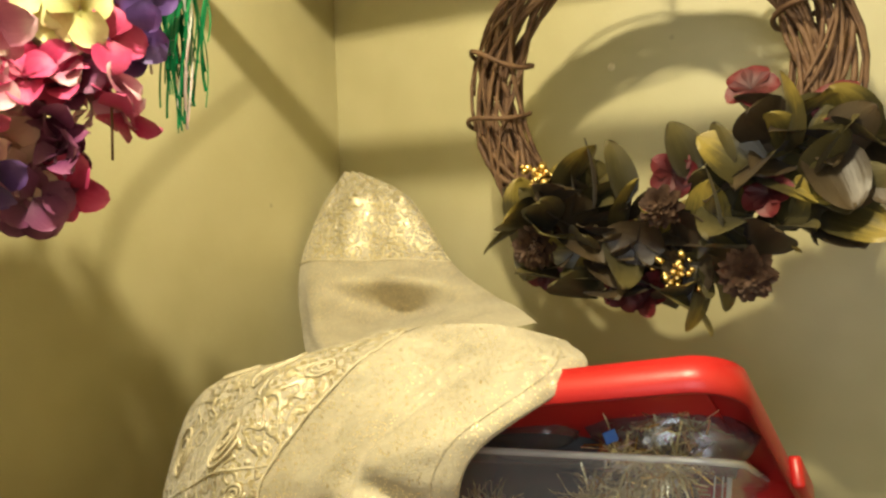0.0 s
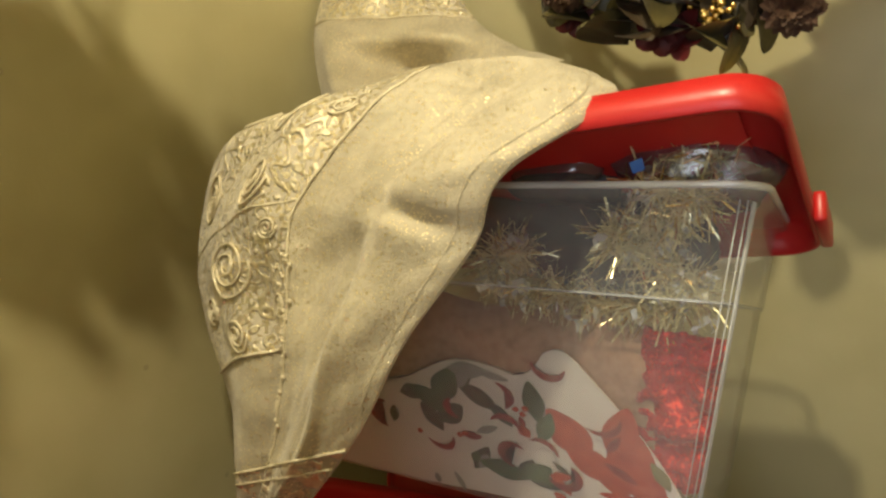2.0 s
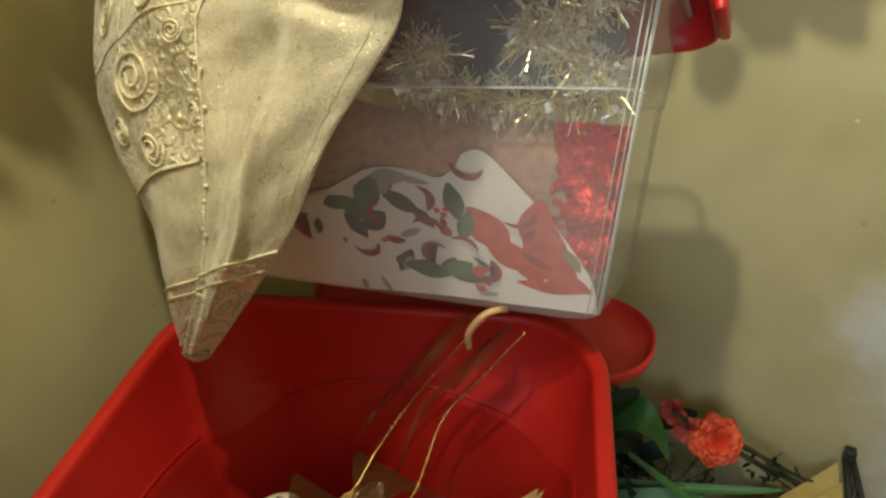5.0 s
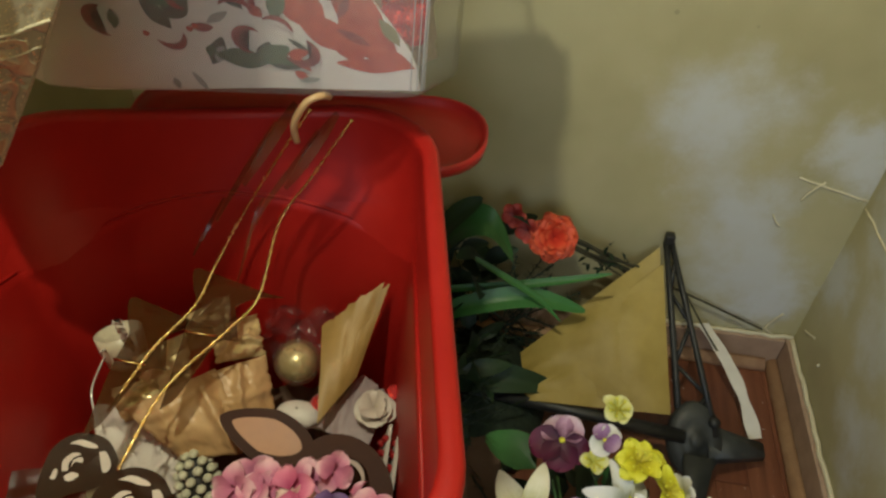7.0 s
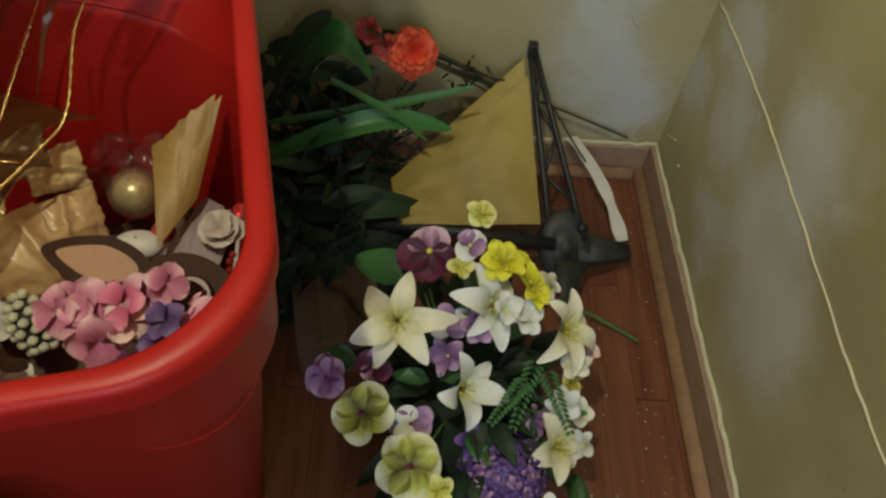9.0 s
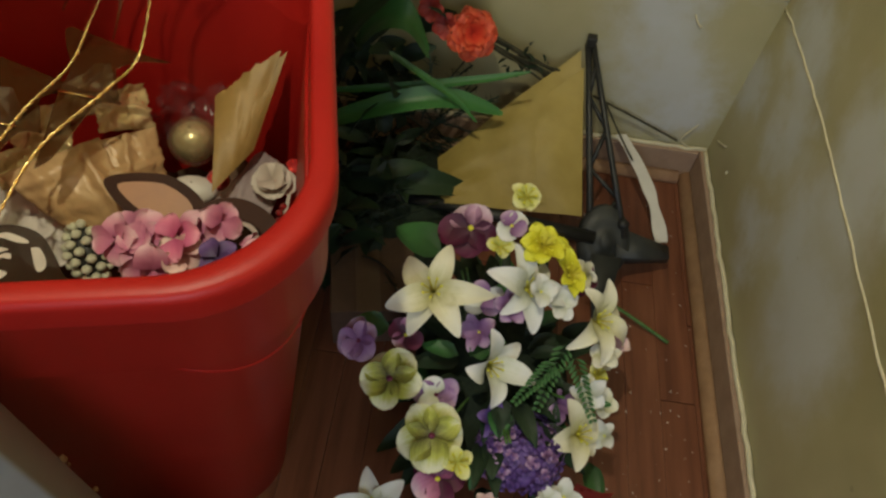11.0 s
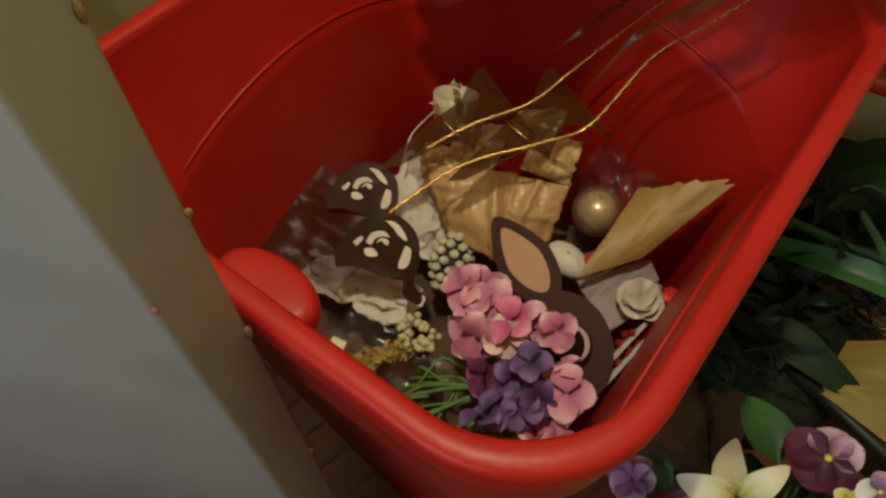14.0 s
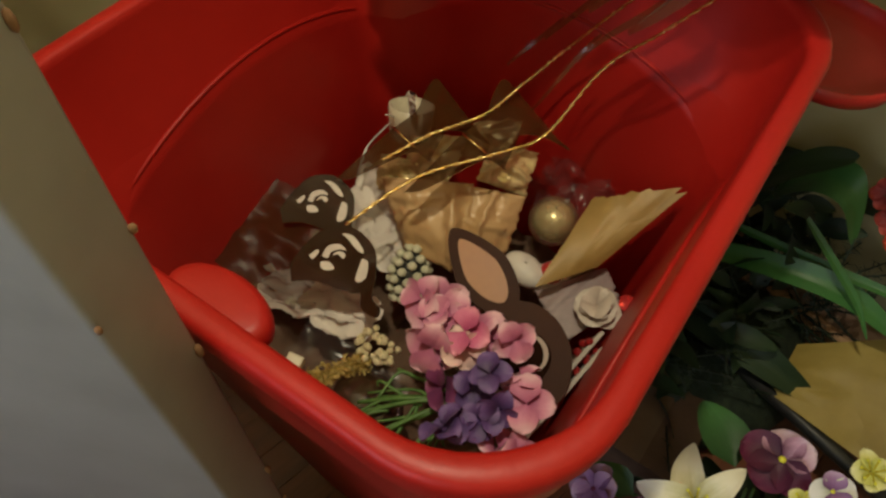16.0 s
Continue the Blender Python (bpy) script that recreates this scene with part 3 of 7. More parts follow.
def red_bin():
    t = thing("red_bin", (BIN_C.x, BIN_C.y, FLOOR), "tall glossy red plastic bin, open and filled with decorations", "bin")
    t.rotation_euler = (0, 0, TURN)
    h = RIM - FLOOR
    bm = bmesh.new()

    def ring(inset, z, r=0.085, dip=0.0):
        out = rounded(BIN_W - 2 * inset, BIN_D - 2 * inset, max(0.02, r - inset * 0.5), 10, 0.006)
        if dip:
            # the ledge runs highest at the middle of each side
            out = [p for a, b in zip(out, out[1:] + out[:1]) for p in ([a] if math.dist(a, b) < 0.05 else [(a[0] + (b[0] - a[0]) * k / 12, a[1] + (b[1] - a[1]) * k / 12) for k in range(12)])]
        return [(x, y, z - dip * (x / 0.20) ** 2 * (y / 0.22) ** 2) for x, y in out]
    # outside, up over the rolled rim, down the inside with its ledge
    rings = [ring(0.108, 0.0, 0.12), ring(0.102, 0.006, 0.12), ring(0.024, h - 0.115), ring(0.010, h - 0.10), ring(0.006, h - 0.030), ring(0.000, h - 0.024),
             ring(-0.001, h - 0.008), ring(0.002, h - 0.001), ring(0.006, h), ring(0.010, h - 0.002), ring(0.012, h - 0.008)]
    lip = [ring(i, h + z, 0.085, 1e-6) for i, z in ((0.000, -0.024), (-0.001, -0.006), (0.0005, -0.002), (0.003, 0.0), (0.013, 0.0), (0.0155, -0.002), (0.0165, -0.008))]
    inside = [ring(0.0240, h - 0.096, 0.085, 0.075), ring(0.0280, h - 0.101, 0.085, 0.075), ring(0.0290, h - 0.112, 0.09, 0.072), ring(0.060, h - 0.34, 0.10, 0.02), ring(0.107, 0.02, 0.11, 1e-6)]
    loft(bm, rings[:6], 0, True, True, False)
    loft(bm, lip + inside, 0, True, False, True)
    bmesh.ops.recalc_face_normals(bm, faces=bm.faces)
    part("body", bm, M["bin"], t)
    bm = bmesh.new()
    loop = ring(0.0252, h - 0.096, 0.085, 0.075)
    tube(bm, loop + loop[:1], 0.0022, 6, cap=False)
    part("inner_rib", bm, M["bin"], t)
    # rounded boss on the inside of the front rim
    bm = bmesh.new()
    p = Vector(GRIP) - BIN_C
    cx, cy = p.dot(BU), p.dot(BV)
    prof = [(0.90, -0.016), (0.98, -0.012), (1.0, -0.006), (0.97, -0.001), (0.90, 0.002), (0.75, 0.0032), (0.4, 0.004), (0.1, 0.004)]
    loft(bm, [[(cx + k * x, cy + k * y, h - 0.008 + z) for x, y in oval(0.037, 0.021, 36)] for k, z in prof], 0, True, True, True)
    bmesh.ops.recalc_face_normals(bm, faces=bm.faces)
    part("grip", bm, M["bin"], t)


red_bin()


def rounded_tray(name, place, ax, ay, w, d, r, lip, thick, mat, label, category, parent=None):
    """A shallow lid: a rounded plate with a turned-down lip. ax, ay: its axes."""
    ax, ay = Vector(ax).normalized(), Vector(ay).normalized()
    az = ax.cross(ay).normalized()
    ay = az.cross(ax)
    m = Matrix((ax, ay, az)).transposed().to_4x4()
    m.translation = place
    bm = bmesh.new()

    def ring(inset, z):
        return [(x, y, z) for x, y in rounded(w - 2 * inset, d - 2 * inset, max(0.01, r - inset), 7)]
    rings = [ring(0.03, thick * 0.4), ring(0.02, 0), ring(0.008, 0), ring(0.002, -0.001), ring(0, -lip * 0.5), ring(0, -lip), ring(thick, -lip), ring(thick, -max(thick + 0.001, lip * 0.6)), ring(0.014, -thick), ring(0.03, -thick)]
    loft(bm, rings, 0, True, True, True)
    bmesh.ops.recalc_face_normals(bm, faces=bm.faces)
    ob = part(name, bm, mat, parent)
    ob.matrix_world = m
    if label:
        tagged(ob, label, category)
    return ob


# the bin's own lid, turned over, is wedged between the bin and the back wall under the clear box
rounded_tray("bin_lid", (-0.274, 0.588, 0.592), (1, 0.05, -0.03), (0.05, -1.0, -0.02), 0.44, 0.15, 0.07, 0.018, 0.004, M["lid"], "red plastic bin lid lying upturned under the clear box", "lid")


# ---- clear storage box, leaning back on the lid, with its contents ----
# its front sheet runs from the low edge up and a little towards the room
FX, FH, FN = Vector((1, 0, 0)), Vector((0, 0, 1)), Vector((0, -1, 0))
BOX_Y = 0.431


def front(x, z, off=0.0):
    """A place on the box's upright front sheet, which widens a little upwards; off: metres behind it."""
    k = 0.496 / (0.496 - 0.2277 * (z - 0.755))
    return Vector((-0.033 + (x + 0.033) * k, BOX_Y + off, 1.17 + (z - 1.17) * k))


def sheet_on_front(bm, outline, off, thick):
    """A flat piece of cloth behind the front sheet, with the outline in its x and z."""
    lo, hi = [bm.verts.new(front(x, z, off)) for x, z in outline], [bm.verts.new(front(x, z, off - thick)) for x, z in outline]
    n = len(lo)
    f1, f2 = bm.faces.new(list(reversed(lo))), bm.faces.new(hi)
    for k in range(n):
        bm.faces.new((lo[k], lo[(k + 1) % n], hi[(k + 1) % n], hi[k]))
    bmesh.ops.triangulate(bm, faces=[f1, f2])


BACK_LO, BACK_HI = Vector((0.008, 0.20, -0.085)), Vector((0.004, 0.225, -0.105))


def clear_box():
    t = thing("storage_box", front(-0.27, 0.735), "clear plastic storage box full of tinsel, tilted on a lid", "storage box")
    t.location = (0, 0, 0)
    zlo = lambda x: 0.747 + (x + 0.105) * 0.10
    zhi = lambda x: 1.076 + (x + 0.08) * 0.10

    def outline(f, grow=0.0):
        """The box's level at f from bottom (0) to top (1), a rounded loop."""
        xr, xl = -0.108 + 0.026 * f + grow, -0.50 + 0.15 * f - grow
        depth = BACK_LO.lerp(BACK_HI, f)
        pts = []
        for a, b in rounded(1, 1, 0.085, 6):
            u, v = a + 0.5, b + 0.5
            x = xl + (xr - xl) * u
            z = zlo(x) * (1 - f) + zhi(x) * f
            p = front(x, z, -grow * (1 - 2 * v)) + depth * v
            pts.append(p)
        return pts
    bm = bmesh.new()
    fs = [0, 0.03, 0.25, 0.5, 0.74, 0.745, 0.755, 0.97, 0.975, 1.0]
    gs = [0, 0.004, 0.004, 0.004, 0.004, 0.006, 0.006, 0.006, 0.014, 0.014]
    loft(bm, [outline(f, g) for f, g in zip(fs, gs)], 0, True, True, False)
    bmesh.ops.recalc_face_normals(bm, faces=bm.faces)
    part("tub", bm, M["clear"], t)
    bm = bmesh.new()
    loop = outline(1.0, 0.013)
    tube(bm, loop + loop[:1], 0.0028, 6, cap=False)
    part("rim", bm, M["rimplastic"], t, "frosted plastic rim")
    bm = bmesh.new()
    loop = outline(0.75, 0.005)
    tube(bm, loop + loop[:1], 0.0012, 5, cap=False)
    part("step_line", bm, M["rimplastic"], t)
    for k in range(4):
        bm = bmesh.new()
        a, b = outline(0.03, 0.0045), outline(0.97, 0.0065)
        i = 24 + k
        tube(bm, [a[i], b[i]], 0.0006 if k != 2 else 0.0012, 5)
        part("corner_rib", bm, M["rimplastic"], t)


M["rimplastic"] = clear_material("frosted_plastic_edge", haze=0.42, gloss=0.3)
clear_box()


def felt_piece():
    bm = bmesh.new()

    def fn(u, v):
        x = -0.47 + 0.335 * u
        top = 0.945 - 0.05 * max(0, 1 - u * 4) ** 1.5 - 0.006 * u + 0.006 * math.sin(u * 9)
        z = 0.735 + (top - 0.735) * v
        off = 0.016 + 0.03 * max(0, v - 0.92) * 12 + 0.004 * math.sin(u * 14 + v * 3)
        return front(x, z, off)
    surf(bm, fn, 26, 16)
    tagged(part("felt_sheet", bm, M["felt"]), "brown speckled felt sheet stuffed in the clear box", "cloth")


felt_piece()


def cloth_stack():
    """Bulk of folded cloth added behind the front sheets to stop light through the box."""
    bm = bmesh.new()

    def ring(f, inset):
        pts = []
        for a, b in rounded(1, 1, 0.12, 5):
            u, v = a + 0.5, b + 0.5
            x = -0.425 + 0.302 * u + inset * (0.5 - u) * 2
            z = 0.755 + (x + 0.105) * 0.10 + 0.165 * f
            pts.append(front(x, z, 0.028 + inset) + BACK_LO * (v * 0.82) + Vector((0, 0, 0.006 * math.sin(u * 9 + f * 7))))
        return pts
    loft(bm, [ring(f, i) for f, i in ((0, 0.004), (0.03, 0), (0.22, 0.003), (0.26, -0.001), (0.48, 0.003), (0.52, -0.001), (0.75, 0.002), (0.96, 0.002), (1.0, 0.012))], 0, True, True, True)
    bmesh.ops.recalc_face_normals(bm, faces=bm.faces)
    tagged(part("cloth_stack", bm, M["felt"]), "brown cloth bulk added in the clear box to block light", "cloth")


cloth_stack()


def foil_bag():
    bm = bmesh.new()

    def fn(u, v):
        x = -0.143 + 0.056 * u - 0.014 * (1 - v)
        z = 0.80 + 0.155 * v
        off = 0.014 + 0.010 * noise.noise((u * 3, v * 6, 1)) + 0.005 * noise.noise((u * 9, v * 16, 4)) + 0.018 * (u - 0.5) ** 2
        return front(x, z, off)
    surf(bm, fn, 18, 40)
    tagged(part("red_foil_bag", bm, M["redfoil"]), "crumpled shiny red foil bag inside the clear box", "bag")


foil_bag()


def holiday_cloth():
    t = thing("holiday_cloth", (0, 0, 0), "folded white cloth printed with red poinsettias and holly", "cloth")
    edge = [(-0.105, 0.750), (-0.108, 0.782), (-0.118, 0.808), (-0.145, 0.853), (-0.180, 0.897), (-0.197, 0.916), (-0.208, 0.921), (-0.220, 0.914), (-0.229, 0.898),
            (-0.245, 0.886), (-0.265, 0.889), (-0.288, 0.890), (-0.312, 0.884), (-0.340, 0.866), (-0.375, 0.845), (-0.49, 0.80), (-0.50, 0.705), (-0.25, 0.734)]
    loop = [(v.x, v.y) for v in spline([(x, z, 0) for x, z in edge], 70)]
    bm = bmesh.new()
    sheet_on_front(bm, loop, 0.0105, 0.002)
    part("cloth", bm, M["napkin"], t, smooth=False)
    layer = itertools.count()

    def blob(cx, cz, pts, mat, name):
        b = bmesh.new()
        lp = [(v.x, v.y) for v in spline([(cx + x, cz + z, 0) for x, z in pts] + [(cx + pts[0][0], cz + pts[0][1], 0)], 30)][:-1]
        sheet_on_front(b, lp, 0.0083 - 0.00006 * next(layer), 0.00005)
        part(name, b, mat, t, smooth=False)

    def leafy(cx, cz, l, w, ang, mat, name):
        ca, sa = math.cos(radians(ang)), math.sin(radians(ang))
        pts = [(-l, 0), (-l * 0.4, w * 0.8), (0, w), (l * 0.5, w * 0.75), (l, 0.1 * w), (l * 0.5, -w * 0.7), (0, -w), (-l * 0.5, -w * 0.75)]
        blob(cx, cz, [(x * ca - z * sa, x * sa + z * ca) for x, z in pts], mat, name)

    def swirl(cx, cz, r, a0, a1, w, mat):
        n, w = 12, w * 1.7
        outer = [(cx + (r + w * math.sin(math.pi * k / n)) * math.cos(radians(a0 + (a1 - a0) * k / n)), cz + (r + w * math.sin(math.pi * k / n)) * math.sin(radians(a0 + (a1 - a0) * k / n))) for k in range(n + 1)]
        inner = [(cx + r * 0.96 * math.cos(radians(a0 + (a1 - a0) * k / n)), cz + r * 0.96 * math.sin(radians(a0 + (a1 - a0) * k / n))) for k in range(n, -1, -1)]
        b = bmesh.new()
        sheet_on_front(b, outer + inner, 0.0083 - 0.00006 * next(layer), 0.00005)
        part("printed_ribbon", b, mat, t, smooth=False)
    # poinsettia petals
    for x, z, l, w, a in ((-0.203, 0.834, 0.030, 0.019, 122), (-0.185, 0.808, 0.030, 0.016, 140), (-0.160, 0.848, 0.032, 0.015, 75), (-0.152, 0.822, 0.034, 0.020, 80), (-0.165, 0.798, 0.024, 0.016, 100),
                          (-0.140, 0.800, 0.030, 0.015, 115), (-0.133, 0.786, 0.026, 0.012, 160), (-0.150, 0.775, 0.030, 0.008, 178)):
        leafy(x, z, l, w, a, M["print_red"], "printed_petal")
    leafy(-0.166, 0.836, 0.012, 0.004, 60, M["print_maroon"], "printed_vein")
    leafy(-0.160, 0.806, 0.016, 0.005, 150, M["print_maroon"], "printed_vein")
    leafy(-0.128, 0.815, 0.016, 0.006, 118, M["print_olive"], "printed_leaf")
    for x, z, l, w, a in ((-0.224, 0.835, 0.020, 0.008, 70), (-0.285, 0.852, 0.022, 0.010, 150), (-0.265, 0.838, 0.016, 0.007, 130), (-0.318, 0.822, 0.020, 0.012, 40),
                          (-0.338, 0.812, 0.018, 0.010, 120), (-0.232, 0.770, 0.022, 0.009, -10), (-0.246, 0.778, 0.016, 0.008, 60), (-0.292, 0.775, 0.020, 0.008, 60),
                          (-0.355, 0.838, 0.016, 0.009, 20), (-0.300, 0.868, 0.012, 0.009, 20)):
        leafy(x, z, l, w, a, M["print_dark"] if x < -0.26 or z < 0.8 else M["print_holly"], "printed_holly")
    for x, z, l, w, a in ((-0.303, 0.866, 0.014, 0.008, 30), (-0.268, 0.880, 0.016, 0.004, -5), (-0.290, 0.772, 0.012, 0.006, 60)):
        leafy(x, z, l, w, a, M["print_grey"], "printed_leaf")
    for x, z, l, w, a in ((-0.318, 0.855, 0.026, 0.013, 60), (-0.335, 0.835, 0.024, 0.012, 150), (-0.232, 0.862, 0.022, 0.010, 95), (-0.268, 0.770, 0.026, 0.012, 175), (-0.238, 0.778, 0.020, 0.011, 30)):
        leafy(x, z, l, w, a, M["print_holly"], "printed_holly")
    leafy(-0.292, 0.880, 0.020, 0.009, 8, M["print_grey"], "printed_leaf")
    r = random.Random(9)
    for k in range(14):
        x = -0.205 - 0.20 * r.random()
        z = 0.752 + (x + 0.105) * 0.10 + r.random() * (0.085 if x < -0.33 else 0.115)
        kind = r.choice(("print_dark", "print_holly", "print_maroon", "print_grey", "print_red"))
        leafy(x, z, r.uniform(0.007, 0.014), r.uniform(0.003, 0.006), r.uniform(0, 180), M[kind], "printed_sprig")
    for x, z in ((-0.243, 0.846), (-0.249, 0.850), (-0.240, 0.853), (-0.310, 0.80), (-0.304, 0.804), (-0.355, 0.79)):
        leafy(x, z, 0.0035, 0.0033, 0, M["print_red"], "printed_berry")
    for args in ((-0.215, 0.912, 0.016, 200, 330, 0.004), (-0.180, 0.870, 0.022, 250, 350, 0.003), (-0.275, 0.858, 0.020, -30, 60, 0.004), (-0.300, 0.835, 0.016, 150, 240, 0.004),
                 (-0.262, 0.815, 0.020, 30, 130, 0.004), (-0.252, 0.792, 0.014, 60, 250, 0.004), (-0.215, 0.790, 0.016, 230, 400, 0.005), (-0.232, 0.800, 0.020, 20, 110, 0.003),
                 (-0.335, 0.798, 0.018, 230, 350, 0.004), (-0.385, 0.800, 0.018, 100, 250, 0.005)):
        swirl(*args, M["print_maroon"])


M["print_olive"] = material("olive_print", [(0.22, 0.20, 0.08), (0.30, 0.27, 0.12)], scale=60, rough=0.7)
M["print_holly"] = material("holly_print_light", [(0.06, 0.10, 0.05), (0.12, 0.17, 0.09)], scale=60, rough=0.7)
M["print_grey"] = material("grey_green_print", [(0.26, 0.27, 0.24), (0.38, 0.38, 0.34)], scale=60, rough=0.7)
holiday_cloth()


def tinsel(name, path, radius, count, seed, label, strip=0.022, squares=18):
    """A garland: a thin core with many narrow foil strips and small foil tabs."""
    r = random.Random(seed)
    t = thing(name, (0, 0, 0), label, "tinsel")
    core = spline(path, 40)
    bm = bmesh.new()
    tube(bm, core, 0.002, 5)
    part("core", bm, M["tinsel"], t)
    for nm, n, mats, wide in (("foil_fringe", count, (M["tinsel"], M["gold"]), 0.0006), ("foil_tabs", squares, (M["silver"], M["tinsel"]), 0.0036)):
        bm = bmesh.new()
        for k in range(n):
            c = core[r.randrange(len(core))]
            d = Vector((r.gauss(0, 1), r.gauss(0, 1), r.gauss(0, 1))).normalized()
            d2 = (d + Vector((r.gauss(0, 0.5), r.gauss(0, 0.5), r.gauss(0, 0.5) - 0.2))).normalized()
            l = radius * r.uniform(0.5, 1.15)
            w = d.orthogonal().normalized() * wide * r.uniform(0.7, 1.2)
            w.rotate(Matrix.Rotation(r.uniform(0, 6.28), 3, d))
            s = 0.0 if nm == "foil_fringe" else r.uniform(0.3, 0.7)
            e = 1.0 if nm == "foil_fringe" else s + 0.35
            p = [c + d * l * s, c + d * l * (s + e) / 2, c + (d * 0.55 + d2 * 0.45) * l * e]
            vs = [(bm.verts.new(q - w), bm.verts.new(q + w)) for q in p]
            for a, b in zip(vs, vs[1:]):
                f = bm.faces.new((a[0], a[1], b[1], b[0]))
                f.material_index = 1 if r.random() < 0.12 else 0
        tagged(part(nm, bm, list(mats), t, smooth=False), kind="stuff")


tinsel("tinsel_garland", [front(-0.14, 1.060, 0.02), front(-0.11, 1.055, 0.03), front(-0.13, 1.035, 0.03), front(-0.165, 1.02, 0.025), front(-0.13, 1.0, 0.03), front(-0.11, 0.98, 0.03), front(-0.15, 0.965, 0.03), front(-0.20, 0.962, 0.03), front(-0.25, 0.968, 0.03), front(-0.262, 0.985, 0.03), front(-0.235, 0.995, 0.03)],
       0.034, 2200, 11, "pale gold and silver tinsel garland spilling in the clear box", squares=170)
tinsel("tinsel_garland", [front(-0.135, 1.078, 0.04), front(-0.115, 1.086, 0.04), front(-0.098, 1.078, 0.04)], 0.030, 170, 12, "gold tinsel tuft sticking out over the box rim", squares=8)


def crumple(fn, amp, seed, size=1.0):
    def out(u, v):
        p = fn(u, v)
        q = Vector((u * 5 * size + seed, v * 5 * size, seed))
        a = noise.noise(q) + 0.5 * noise.noise(q * 2.3) + abs(noise.noise(q * 1.4 + Vector((7, 1, 2)))) * 0.8
        return p + Vector((noise.noise(q + Vector((3, 0, 0))), a, noise.noise(q + Vector((0, 9, 0))))) * amp
    return out


M["smokybag"] = clear_material("smoky_plastic_bag", tint=(0.10, 0.10, 0.11), haze=0.42, gloss=0.25, rough=0.15)


def bags():
    for c, r, sq, mat, label, seed in ((front(-0.118, 1.070, 0.055), 0.058, (1.0, 0.5, 0.62), M["smokybag"], "crinkled smoky plastic bag bulging out of the box", 1),
                                       (front(-0.215, 1.065, 0.06), 0.045, (1.1, 0.6, 0.55), M["smokybag"], "crinkled grey plastic bag lying in the box", 2)):
        bm = bmesh.new()

        def fn(u, v, c=c, r=r, sq=sq):
            a, b = 2 * math.pi * u, math.pi * (0.03 + 0.94 * v)
            k = 1 + 0.22 * noise.noise((math.cos(a) * 2 + seed, math.sin(a) * 2, v * 5)) + 0.1 * noise.noise((math.cos(a) * 6, math.sin(a) * 6, v * 14 + seed))
            return c + Vector((r * sq[0] * k * math.cos(a) * math.sin(b), r * sq[1] * k * math.sin(a) * math.sin(b), -r * sq[2] * k * math.cos(b)))
        surf(bm, fn, 40, 24, 0, True)
        tagged(part("plastic_bag", bm, mat), label, "bag")
    # dark things under the bags
    for c, r, sq in ((front(-0.215, 1.05, 0.07), 0.045, (1.2, 0.6, 0.55)), (front(-0.33, 1.0, 0.10), 0.07, (1.3, 0.7, 0.7)), (front(-0.2, 0.99, 0.11), 0.075, (1.4, 0.6, 0.8))):
        bm = bmesh.new()
        ball(bm, c, r, sq, 0, 20)
        for v in bm.verts:
            v.co += Vector((noise.noise(v.co * 40), noise.noise(v.co * 40 + Vector((5, 0, 0))), noise.noise(v.co * 45))) * 0.008
        tagged(part("wrapped_bundle", bm, M["slate"]), "dark grey-blue wrapped bundle inside the clear box", "bundle")
    bm = bmesh.new()
    p = front(-0.141, 1.080, -0.004)
    plate(bm, [(-0.005, -0.004), (0.004, -0.005), (0.005, 0.004), (-0.004, 0.005)], Matrix.Translation(p) @ Matrix((FX, FH, FN)).transposed().to_4x4() @ pose(0, 0, 0, 20, 25, 30), 0.001)
    tagged(part("foil_tag", bm, M["blue"], smooth=False), "small shiny blue foil tag on the tinsel", "tag")


M["slate"] = material("dark_slate_bundle", [(0.022, 0.026, 0.032), (0.05, 0.055, 0.065)], scale=20, rough=0.55, bump=0.3, bump_scale=60)
bags()


def box_lid():
    ax, dn = Vector((0.126, 0.0, 0.024)), Vector((0.040, 0.230, -0.166))
    t = rounded_tray("box_lid", Vector((-0.079, 0.405, 1.137)) - ax.normalized() * 0.20 + dn * 0.5, ax, dn, 0.40, 0.285, 0.035, 0.026, 0.004, M["lid"], "red plastic storage lid lying slanted behind the clear box", "lid")
    bm = bmesh.new()
    box(bm, 0.199, 0.209, 0.045, 0.115, -0.030, -0.004, 0.004)
    lt = part("latch", bm, M["lid"], t, "red snap latch")
    bm = bmesh.new()
    box(bm, -0.17, 0.17, -0.115, 0.115, -0.0085, -0.0055, 0.001)
    part("raised_panel", bm, M["lid"], t)


box_lid()


